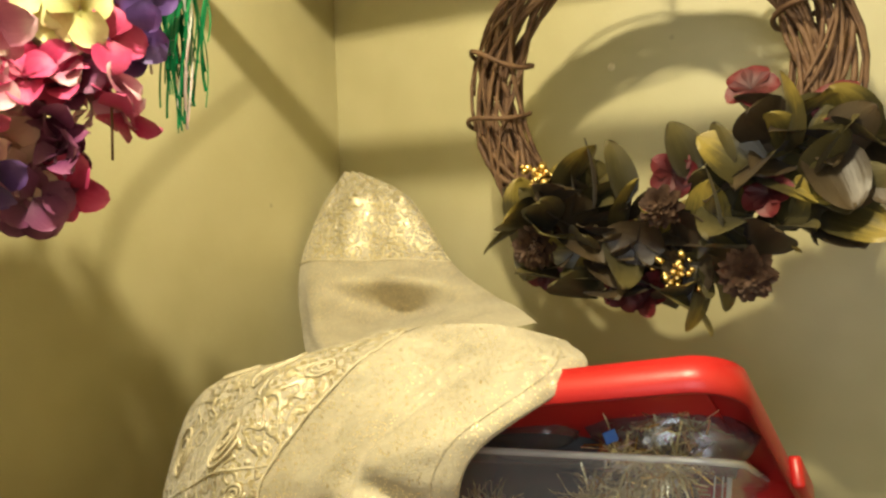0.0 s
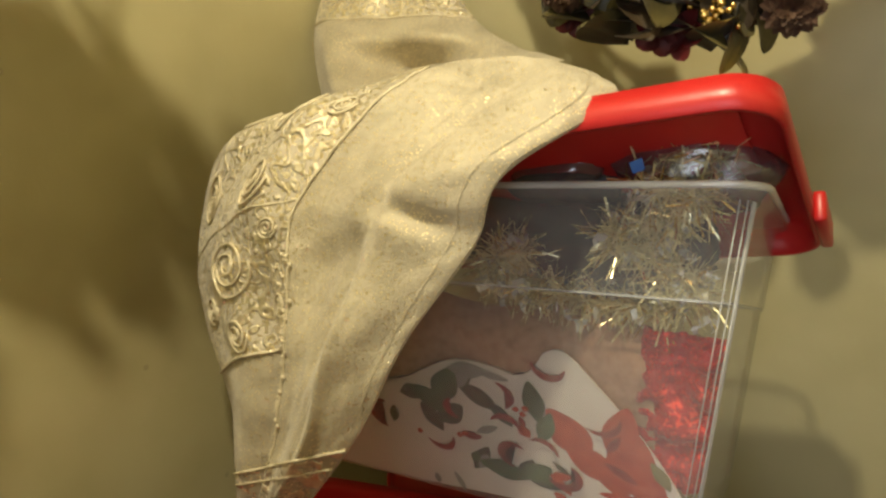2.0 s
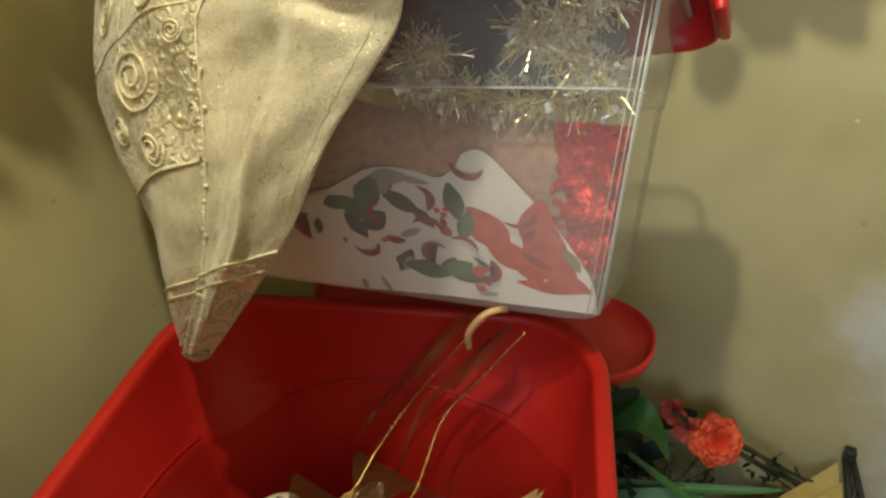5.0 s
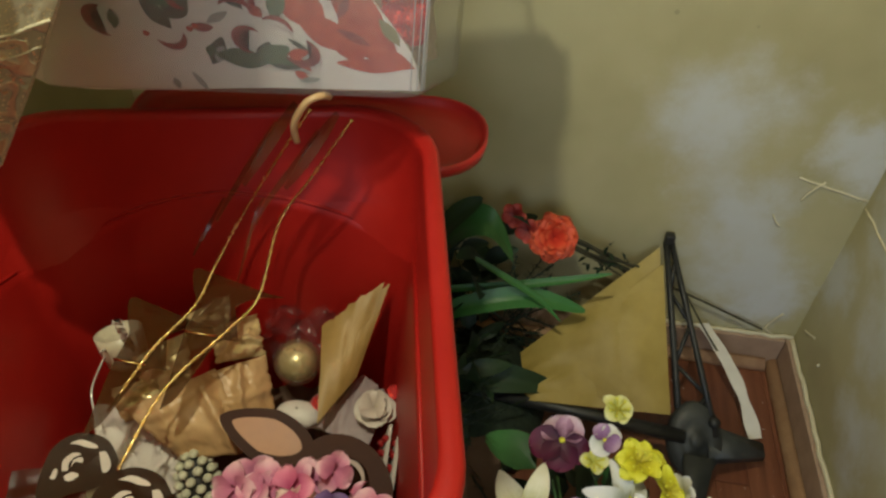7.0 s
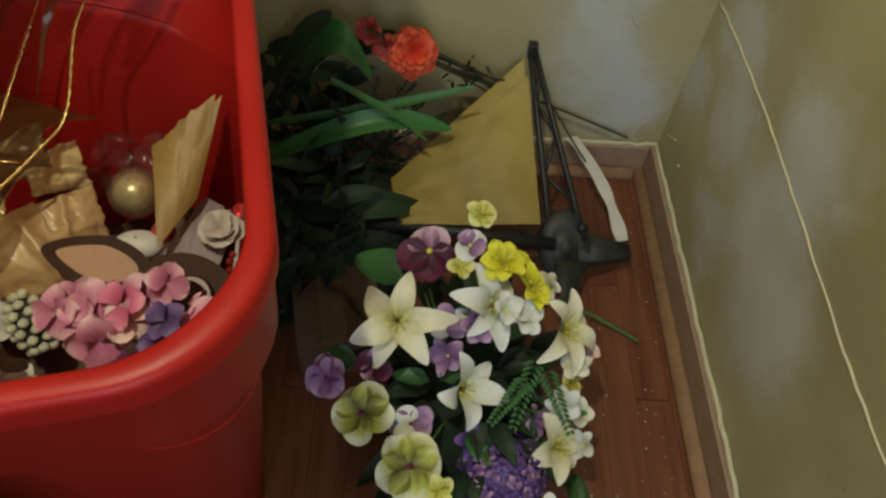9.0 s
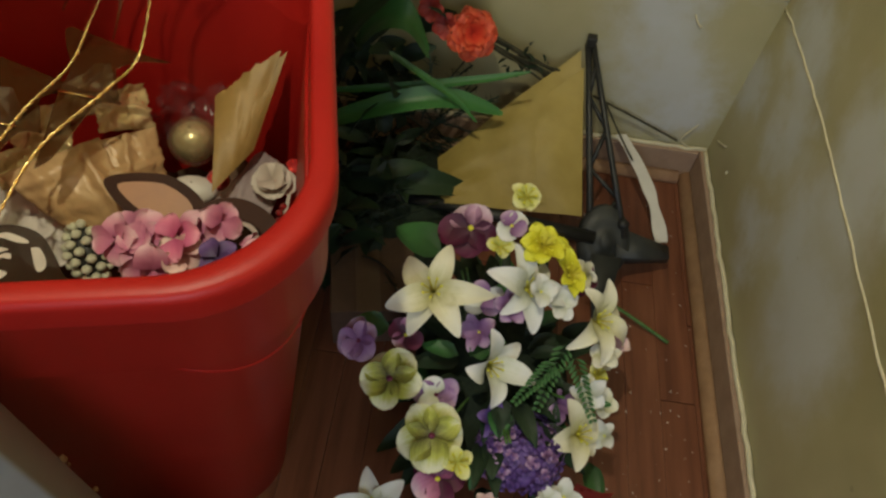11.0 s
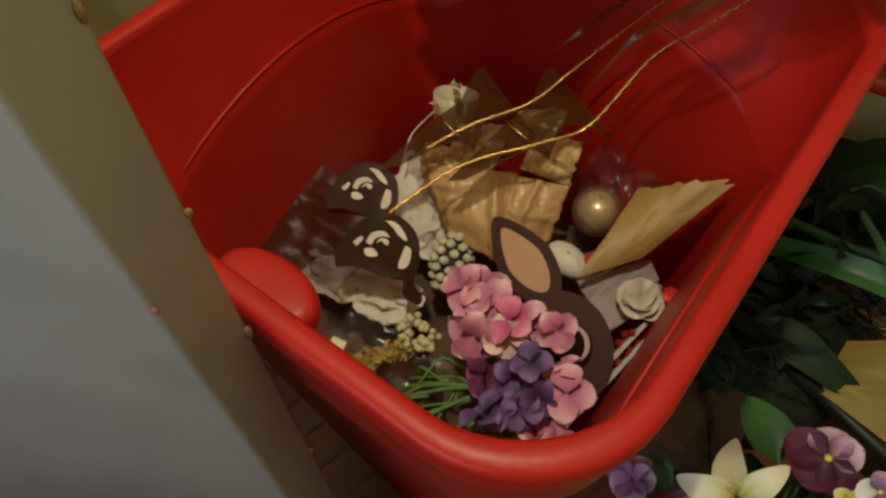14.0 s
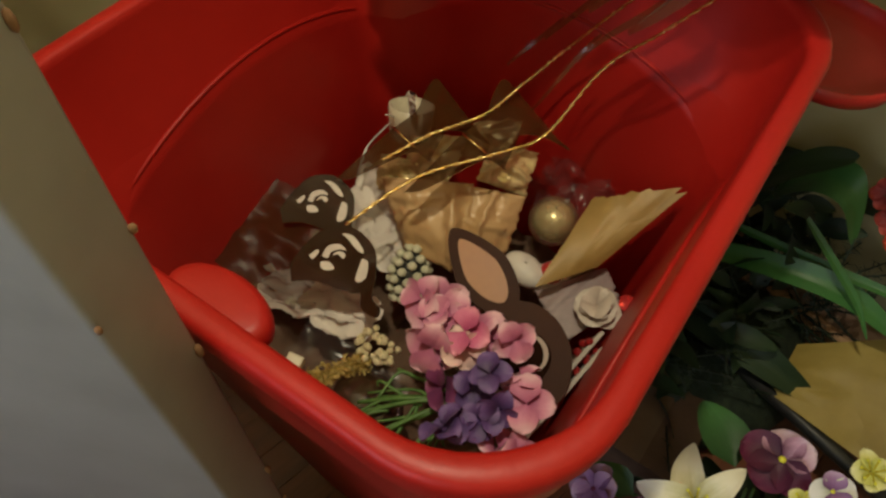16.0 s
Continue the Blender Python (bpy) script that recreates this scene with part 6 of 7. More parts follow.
def bin_small():
    # white cards standing at the side
    along, across = Vector((-0.099, 0.995, 0.0)), Vector((-0.995, -0.099, 0.0))
    for k, (shift, back, tall) in enumerate(((0.003, 0.0, 0.062), (0.013, 0.014, 0.058))):
        bm = bmesh.new()
        top, low = Vector((-0.080, 0.150, 0.440)) + across * shift + along * back, Vector((-0.095, 0.150, 0.440 - tall)) + across * shift + along * back
        loft(bm, [[p, p + along * 0.125, p + along * 0.125 + across * 0.0035, p + across * 0.0035] for p in (low, top)], 0, True, True, True)
        bmesh.ops.recalc_face_normals(bm, faces=bm.faces)
        tagged(part("white_card", bm, M["shadedcard"], smooth=False), "plain white card standing against the bin side", "card", "white cards")
    bm = bmesh.new()
    ball(bm, (-0.212, 0.084, 0.405), 0.034, (1.1, 0.9, 0.55), 0, 24)
    tagged(part("film_pouch", bm, M["brownfilm"]), "rounded brown see-through pouch lying in the bin", "pouch")
    bm = bmesh.new()
    box(bm, -0.008, 0.008, -0.013, 0.013, -0.006, 0.006, 0.002)
    ob = tagged(part("cream_block", bm, M["lilycup"], smooth=False), "small cream coloured block in the bin", "block")
    ob.matrix_world = pose(-0.279, 0.050, 0.425, 10, 5, 25)
    # cloth rose
    t = thing("cloth_rose", (-0.134, 0.312, 0.418), "off-white cloth rose with a red petal in the bin", "flower")
    r = random.Random(71)
    for k in range(9):
        bm = bmesh.new()
        q = facing((0.1, -0.3, 0.9)) @ around(k, 5, k * 0.3)
        petal(bm, q, (0, 0, 0.004 * k / 3), 0.026 - 0.0016 * k, 0.030, 0.4 + 0.09 * k, 0.35, 0.05, 0.6, 0.04, 0, 5, 5, k)
        part("petal", bm, M["whitecloth"], t)
    bm = bmesh.new()
    petal(bm, facing((0.3, -0.1, 0.9)), (0.014, 0.016, 0.006), 0.02, 0.018, 0.3, 0.3, 0.1)
    part("red_petal", bm, M["redfoil"], t, "pinkish red petal")
    # egg-white patch and a red berry bead string
    bm = bmesh.new()
    ball(bm, (-0.222, 0.305, 0.40), 0.022, (1.2, 0.8, 0.6), 0, 16)
    tagged(part("white_ornament", bm, M["white"]), "smooth white ornament in the bin", "ornament")
    bm = bmesh.new()
    ball(bm, (-0.200, 0.322, 0.402), 0.013, (1, 1, 0.9), 0, 14)
    tagged(part("pink_ornament", bm, M["redfoil"]), "pinkish red glitter ornament in the bin", "ornament")
    t = thing("bead_string", (-0.104, 0.252, 0.425), "short string of dark red beads in the bin", "beads")
    for k in range(16):
        bm = bmesh.new()
        ball(bm, (r.gauss(0, 0.010), r.gauss(0, 0.014), r.gauss(0, 0.005)), 0.0042, (1, 1, 1), 0, 8)
        part("bead", bm, M["redfruit"], t)


M["whitecloth"] = petal_material("offwhite_cloth_petal", (0.40, 0.33, 0.28), (0.56, 0.49, 0.42), (0.62, 0.55, 0.48))
bin_small()


# ---- beside the bin ----
def flower(t, name, c, d, mats, n, length, width, cup, curl, tip, seed, roll=0.0, centre=None, label="", open_=0.55, wave=0.02):
    """A flower head under t: its petals are pieces of their own under the head."""
    r = random.Random(seed)
    m = facing(d, roll)
    bm = bmesh.new()
    if centre == "stamen":
        for k in range(7):
            q = m @ around(k, 7)
            tube(bm, [Vector((0, 0, 0)), q @ Vector((0.006, 0, length * 0.25)), q @ Vector((0.012, 0, length * 0.42))], 0.0009, 5)
            ball(bm, q @ Vector((0.012, 0, length * 0.42)), 0.0018, (1, 1, 1), 0, 6)
    else:
        ball(bm, m @ Vector((0, 0, 0.002)), width * 0.10, (1, 1, 0.7), 0, 8)
    head = part(name, bm, M["yellow"] if centre != "dark" else M["pansy_plum"], t, label)
    head.location = c
    for k in range(n):
        b = bmesh.new()
        q = m @ around(k, n, r.uniform(-0.24, 0.24)) @ Matrix.Rotation(r.uniform(-0.22, 0.22), 3, "X")
        petal(b, q, m @ Vector((0, 0, 0.0015 * (k % 2))), length * r.uniform(0.84, 1.12), width * r.uniform(0.85, 1.12), cup * r.uniform(0.7, 1.3), curl * r.uniform(0.7, 1.3), tip, open_, wave, 0, 6, 9, seed + k)
        part("petal", b, mats[k % len(mats)], head)
    return head


def arrangement():
    r = random.Random(81)
    t = thing("flower_arrangement", (0.15, 0.30, FLOOR), "artificial lilies and pansies arranged in a dark pot on the floor", "flowers")
    o = Vector((0.15, 0.30, FLOOR))
    bm = bmesh.new()
    prof = [(0.075, 0.0), (0.082, 0.01), (0.10, 0.085), (0.105, 0.095), (0.098, 0.098), (0.09, 0.085)]
    loft(bm, [[(x * math.cos(a) * 1.1, x * math.sin(a) * 1.3, z) for a in [2 * math.pi * k / 28 for k in range(28)]] for x, z in prof], 0, True, True, True)
    part("pot", bm, M["pot"], t)
    # near-black filler stands for the shade under the blooms
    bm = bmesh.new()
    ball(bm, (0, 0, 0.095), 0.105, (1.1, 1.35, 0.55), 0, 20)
    part("moss_filler", bm, M["shade_fill"], t)

    def F(name, p, *a, **k):
        flower(t, name, Vector(p) - o, *a, **k)
    lily = [M["lily"]]
    cool = [M["lily_cool"]]
    F("lily", (0.052, 0.300, 0.272), (-0.1, -0.35, 0.9), lily, 6, 0.072, 0.035, 1.15, 1.35, 0.62, 1, roll=0.5, centre="stamen", label="cream white lily")
    F("lily", (0.168, 0.345, 0.240), (0.35, -0.35, 0.8), cool, 6, 0.060, 0.031, 1.1, 1.2, 0.55, 2, roll=0.2, centre="stamen", label="white lily")
    F("lily", (0.268, 0.338, 0.200), (0.5, -0.35, 0.8), lily, 6, 0.058, 0.032, 1.2, 1.1, 0.5, 3, roll=0.9, centre="stamen", label="cream white lily")
    F("lily", (0.132, 0.262, 0.178), (0.45, -0.45, 0.6), cool, 5, 0.056, 0.032, 1.5, 1.0, 0.55, 4, roll=0.1, centre="stamen", label="white lily")
    F("lily", (0.262, 0.205, 0.125), (0.5, -0.2, 0.8), lily, 6, 0.048, 0.034, 0.7, 0.6, 0.45, 5, roll=0.4, centre="stamen", label="small cream lily")
    F("lily", (0.02, 0.085, 0.10), (-0.3, -0.4, 0.8), cool, 6, 0.05, 0.03, 0.5, 0.4, 0.6, 6, roll=0.4, centre="stamen", label="small white lily")
    F("pansy", (0.088, 0.415, 0.262), (-0.05, -0.4, 0.9), [M["pansy_plum"], M["pansy_plum"], M["pansy_plum"], M["pansy_bi"], M["pansy_bi"]], 5, 0.040, 0.046, 0.3, 0.35, 0.05, 11, roll=3.6, centre="dot", label="plum purple pansy", open_=0.65, wave=0.06)
    F("pansy", (0.013, 0.215, 0.192), (-0.15, -0.3, 0.9), [M["pansy_yellow"]], 5, 0.040, 0.046, 0.25, 0.3, 0.05, 12, roll=0.3, centre="dark", label="pale yellow pansy with a dark eye", open_=0.65, wave=0.06)
    F("pansy", (0.075, 0.160, 0.165), (0.0, -0.35, 0.9), [M["pansy_yellow"]], 5, 0.042, 0.046, 0.25, 0.3, 0.05, 13, roll=1.2, centre="dark", label="pale yellow pansy with a dark eye", open_=0.65, wave=0.06)
    F("pansy", (-0.035, 0.262, 0.19), (-0.3, -0.3, 0.9), [M["mauve"]], 5, 0.030, 0.034, 0.4, 0.35, 0.05, 14, roll=0.2, centre="dark", label="mauve pansy", open_=0.65, wave=0.06)
    F("pansy", (0.024, 0.272, 0.205), (0.0, -0.4, 0.9), [M["pansy_pink"], M["pansy_plum"]], 4, 0.022, 0.028, 0.6, 0.35, 0.05, 15, roll=0.9, centre="dot", label="magenta pansy", open_=0.65)
    F("pansy", (0.140, 0.412, 0.282), (0.1, -0.2, 0.9), [M["lily_cool"], M["mauve"]], 4, 0.024, 0.028, 0.6, 0.35, 0.05, 16, roll=0.4, centre="dot", label="white and violet pansy", open_=0.65)
    F("pansy", (0.073, 0.215, 0.165), (0.1, -0.4, 0.9), [M["mauve"], M["lily_cool"]], 5, 0.028, 0.030, 0.5, 0.35, 0.05, 17, roll=0.4, centre="dark", label="lilac pansy", open_=0.65, wave=0.05)
    F("pansy", (0.118, 0.330, 0.225), (0.1, -0.4, 0.9), [M["lily_cool"], M["mauve"]], 4, 0.028, 0.026, 0.7, 0.35, 0.05, 18, roll=0.4, centre="dot", label="white and violet pansy", open_=0.65)
    F("pansy", (0.09, 0.12, 0.13), (0.0, -0.4, 0.9), [M["pansy_plum"], M["pansy_pink"]], 5, 0.036, 0.038, 0.4, 0.35, 0.05, 19, roll=0.2, centre="dot", label="plum pansy", open_=0.65, wave=0.05)
    F("daffodil", (0.182, 0.385, 0.285), (0.1, -0.3, 0.9), [M["yellow"]], 7, 0.028, 0.028, 0.8, 0.5, 0.2, 21, centre="stamen", label="bright yellow ruffled bloom", wave=0.12)
    F("daffodil", (0.222, 0.368, 0.255), (0.5, -0.2, 0.8), [M["yellow"]], 7, 0.030, 0.024, 0.6, 0.4, 0.5, 22, centre="stamen", label="bright yellow bloom", wave=0.06)
    F("daffodil", (0.200, 0.400, 0.262), (0.4, 0.1, 0.8), [M["yellow"]], 6, 0.026, 0.026, 0.6, 0.4, 0.4, 23, centre="stamen", label="bright yellow bloom", wave=0.08)
    F("daffodil", (0.154, 0.448, 0.302), (0.0, -0.3, 0.9), [M["pansy_cream"]], 5, 0.022, 0.024, 0.4, 0.3, 0.2, 24, centre="stamen", label="small pale yellow bloom", wave=0.06)
    F("daffodil", (0.128, 0.385, 0.270), (0.1, -0.3, 0.9), [M["pansy_cream"]], 4, 0.018, 0.02, 0.6, 0.3, 0.2, 25, centre="stamen", label="small pale yellow bloom")
    F("daffodil", (0.285, 0.280, 0.150), (0.5, -0.3, 0.8), [M["pansy_cream"]], 5, 0.020, 0.022, 0.5, 0.3, 0.2, 26, centre="stamen", label="small pale green bloom")
    F("daffodil", (0.110, 0.135, 0.155), (0.2, -0.3, 0.8), [M["pansy_cream"]], 4, 0.02, 0.022, 0.5, 0.3, 0.2, 27, centre="stamen", label="small pale yellow bloom")
    for k, (x, y, z) in enumerate(((0.30, 0.31, 0.15), (0.305, 0.26, 0.11), (0.31, 0.22, 0.10), (0.245, 0.40, 0.22), (0.25, 0.385, 0.235), (0.23, 0.12, 0.11), (0.15, 0.10, 0.11), (0.19, 0.08, 0.10), (0.255, 0.13, 0.10))):
        F("bud", (x, y, z), (r.gauss(0, 0.4), -0.3, 0.8), [r.choice((M["lily_cool"], M["hyd_pale"], M["lily"]))], 4, 0.022, 0.02, 1.0, 0.5, 0.3, 40 + k, centre="dot", label="small white bud")
    for k, (x, y, z, mt) in enumerate(((0.185, 0.330, 0.262, "lily_cool"), (0.150, 0.320, 0.232, "mauve"), (0.290, 0.300, 0.180, "lily"), (0.305, 0.335, 0.165, "hyd_pale"), (0.275, 0.255, 0.150, "lily_cool"),
                                       (0.215, 0.335, 0.232, "lily_cool"), (0.118, 0.292, 0.205, "mauve"), (0.232, 0.238, 0.140, "mauve"), (0.150, 0.205, 0.140, "violet2"), (0.250, 0.395, 0.205, "pansy_plum"))):
        F("bloom", (x, y, z), (r.gauss(0.2, 0.4), -0.4, 0.8), [M[mt]], 5, r.uniform(0.020, 0.028), 0.022, 0.9, 0.5, 0.2, 60 + k, centre="dot", label="small half-open bloom", wave=0.08)
    # purple hydrangea dome
    bm = bmesh.new()
    ball(bm, (0, 0, 0), 0.045, (1.15, 1.1, 0.6), 0, 14)
    dome = part("hydrangea_head", bm, M["violet"], t, "deep purple hydrangea head")
    dome.location = Vector((0.193, 0.175, 0.115)) - o
    for k in range(150):
        d = Vector((r.gauss(0, 1), r.gauss(0, 1), abs(r.gauss(0, 0.9)) + 0.15)).normalized()
        b = bmesh.new()
        floret(b, Vector((d.x * 0.055, d.y * 0.053, d.z * 0.034)), d, r.uniform(0.0065, 0.010), r, [0])
        part("floret", b, r.choice((M["violet"], M["violet"], M["violet2"], M["mauve"])), dome)
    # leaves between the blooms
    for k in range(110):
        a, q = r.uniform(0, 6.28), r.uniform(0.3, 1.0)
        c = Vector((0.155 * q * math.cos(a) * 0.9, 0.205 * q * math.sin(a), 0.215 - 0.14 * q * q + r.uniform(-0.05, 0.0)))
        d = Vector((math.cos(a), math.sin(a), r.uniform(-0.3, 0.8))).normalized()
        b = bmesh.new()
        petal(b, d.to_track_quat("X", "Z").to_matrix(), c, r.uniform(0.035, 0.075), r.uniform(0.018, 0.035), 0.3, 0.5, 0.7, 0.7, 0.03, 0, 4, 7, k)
        part("leaf", b, r.choice((M["leaf_shade_dark"], M["leaf_shade_dark"], M["leaf_shade_dark"], M["leaf_mid"])), t)
    for p, l, w, ang in (((0.060, 0.395, 0.215), 0.085, 0.06, 150), ((0.095, 0.262, 0.19), 0.05, 0.025, 170), ((0.11, 0.265, 0.185), 0.045, 0.03, 60), ((0.0, 0.30, 0.17), 0.06, 0.04, 190), ((0.30, 0.20, 0.05), 0.07, 0.03, 280)):
        b = bmesh.new()
        petal(b, Matrix.Rotation(radians(ang), 3, "Z"), Vector(p) - o, l, w, 0.2, 0.25, 0.5, 0.7, 0.03, 0, 6, 8, 3)
        part("leaf", b, M["leaf_mid"], t)
    # fern fronds
    for p, ang, l in (((0.235, 0.30, 0.185), 250, 0.09), ((0.25, 0.29, 0.175), 290, 0.08), ((0.22, 0.27, 0.19), 230, 0.07), ((0.11, 0.26, 0.2), 40, 0.05)):
        b = bmesh.new()
        d = Vector((math.cos(radians(ang)), math.sin(radians(ang)), -0.2))
        for k in range(12):
            f = k / 11
            c = Vector(p) - o + d * l * f
            for s in (-1, 1):
                q = (d + Vector((-d.y, d.x, 0.1)) * s * 1.2).normalized()
                petal(b, q.to_track_quat("X", "Z").to_matrix(), c, 0.018 * (1 - 0.6 * f), 0.006, 0.2, 0.2, 0.6, 0.7, 0, 0, 2, 3)
        part("fern_frond", b, M["leaf_mid"], t)
    for k in range(14):
        bm = bmesh.new()
        a = r.uniform(0, 6.28)
        tube(bm, spline([(0.02 * math.cos(a), 0.02 * math.sin(a), 0.09), (0.07 * math.cos(a), 0.09 * math.sin(a), 0.16), (0.10 * math.cos(a), 0.14 * math.sin(a), 0.2)], 8), 0.002, 5)
        part("stem", bm, M["stem"], t)


M["leaf_mid"] = petal_material("mid_green_leaf", (0.02, 0.07, 0.018), (0.035, 0.12, 0.03), (0.05, 0.16, 0.04), rough=0.45)
M["violet2"] = petal_material("blue_violet_petal", (0.06, 0.03, 0.14), (0.13, 0.07, 0.28), (0.22, 0.13, 0.40))
M["pansy_cream"] = petal_material("pale_yellow_green_petal", (0.42, 0.44, 0.06), (0.68, 0.66, 0.20), (0.74, 0.72, 0.36))
# near-black colour that stands for shade between the leaves
M["shade_fill"] = material("shade_dark_fill", [(0.006, 0.012, 0.006), (0.018, 0.03, 0.014)], scale=90, rough=0.95, bump=0.8, bump_scale=150)
arrangement()


def ribbon_band():
    bm = bmesh.new()
    surf(bm, lambda u, v: Vector((0.272 + 0.05 * u, 0.150 + 0.006 * math.sin(u * 4), 0.055 + 0.045 * v)) + Vector((0, -0.012 * math.sin(math.pi * u), 0)), 14, 6)
    tagged(part("red_ribbon", bm, M["redfruit"]), "shiny dark red ribbon on the flower pot", "ribbon")


ribbon_band()


def black_lattice():
    """A black plastic stand: a tapering lattice arm, a round hub, a second arm and a short foot."""
    t = thing("lattice_stand", (0, 0, 0), "black plastic stand with a tapering lattice arm leaning on the wall", "stand")
    tip, hub = Vector((0.254, 0.852, 0.255)), Vector((0.325, 0.585, 0.060))
    side = Vector((0.95, 0.2, 0.25)).normalized()
    d = hub - tip
    L = lambda f: tip + d * f - side * (0.004 + 0.020 * f)
    Rr = lambda f: tip + d * f + side * (0.004 + 0.030 * f)
    for nm, g in (("rail", L), ("rail", Rr)):
        bm = bmesh.new()
        tube(bm, [g(0.0), g(0.35), g(0.7), g(1.0)], 0.0055, 6, 0, 1.25)
        part(nm, bm, M["dark"], t)
    fs = [0.10, 0.26, 0.44, 0.62, 0.80, 0.96]
    for i, (a, b) in enumerate(zip(fs, fs[1:])):
        bm = bmesh.new()
        tube(bm, [L(a), Rr(b)] if i % 2 else [Rr(a), L(b)], 0.0040, 5)
        part("brace", bm, M["dark"], t)
    bm = bmesh.new()
    box(bm, -0.008, 0.008, -0.008, 0.008, -0.012, 0.016, 0.002)
    c = part("tip_cap", bm, M["dark"], t)
    c.location = tip
    bm = bmesh.new()
    n = facing((0.1, -0.65, 0.75))
    prof = [(0.0, 0.010), (0.012, 0.010), (0.014, 0.004), (0.030, 0.008), (0.052, 0.004), (0.056, -0.006), (0.050, -0.018), (0.0, -0.020)]
    loft(bm, [[hub + n @ Vector((max(q, 0.0005) * math.cos(a) * 0.85, max(q, 0.0005) * math.sin(a) * 1.15, z)) for a in [2 * math.pi * k / 28 for k in range(28)]] for q, z in prof])
    part("hub", bm, M["hubgrey"], t, "dark grey round hub")
    bm = bmesh.new()
    tube(bm, [hub + Vector((0.024, 0.024, 0.022)), hub + Vector((0.026, 0.016, 0.034))], 0.0085, 12)
    part("pivot", bm, M["dark"], t)
    bm = bmesh.new()
    tube(bm, [hub + Vector((-0.02, -0.002, 0.008)), Vector((0.16, 0.585, 0.085)), Vector((-0.06, 0.592, 0.10))], 0.012, 8, 0, 0.8)
    part("second_arm", bm, M["dark"], t)
    bm = bmesh.new()
    loft(bm, [[hub + Vector(p) for p in r_] for r_ in (((0.02, 0.03, 0.01), (0.02, -0.03, 0.0), (0.02, -0.03, -0.02), (0.02, 0.03, -0.02)), ((0.13, 0.045, -0.045), (0.13, 0.02, -0.045), (0.13, 0.02, -0.06), (0.13, 0.045, -0.06)))], 0, True, True, True)
    part("foot", bm, M["hubgrey"], t, smooth=False)
    bm = bmesh.new()
    loft(bm, [[hub + Vector(p) for p in r_] for r_ in (((-0.02, -0.03, 0.0), (0.03, -0.03, 0.0), (0.03, -0.03, -0.02), (-0.02, -0.03, -0.02)), ((0.0, -0.10, -0.085), (0.02, -0.10, -0.085), (0.02, -0.10, -0.09), (0.0, -0.10, -0.09)))], 0, True, True, True)
    part("foot", bm, M["hubgrey"], t, smooth=False)


M["hubgrey"] = material("dark_grey_plastic", [(0.022, 0.024, 0.024), (0.045, 0.048, 0.046)], scale=20, rough=0.5, bump=0.1)
black_lattice()


def gold_paper_fan():
    t = thing("paper_fan", (0, 0, 0), "folded olive gold paper standing against the black stand", "paper")
    a, b, c, d = Vector((0.248, 0.815, 0.236)), Vector((0.030, 0.650, 0.095)), Vector((0.040, 0.585, 0.100)), Vector((0.275, 0.595, 0.105))
    for k, sh in enumerate((Vector((0, 0, 0)), Vector((-0.004, 0.014, 0.006)))):
        bm = bmesh.new()

        def fn(u, v, sh=sh, k=k):
            p = c.lerp(d, u).lerp(b.lerp(a, u), v)
            return p + sh * (1 + v) + Vector((0, -0.5, 0.8)) * (0.006 * math.sin(u * 9 + v * 2 + k) + 0.010 * math.sin(math.pi * u) * math.sin(math.pi * v) + 0.003 * noise.noise((u * 6, v * 6, k)))
        surf(bm, fn, 26, 22)
        part("sheet", bm, M["olivepaper"], t)
    # torn white paper strip behind the stand
    bm = bmesh.new()

    def strip(u, v):
        p = Vector((0.360, 0.846, 0.066)).lerp(Vector((0.438, 0.640, 0.012)), v)
        return p + Vector((0.014 + 0.005 * noise.noise((v * 5, 1, 2)), 0.004, 0.0)) * (u - 0.5) * 1.6 + Vector((0.012 * math.sin(v * 2.6), 0, 0.01 * math.sin(math.pi * v)))
    surf(bm, strip, 4, 26)
    tagged(part("torn_paper", bm, M["white"]), "torn strip of white paper beside the black stand", "paper")


gold_paper_fan()


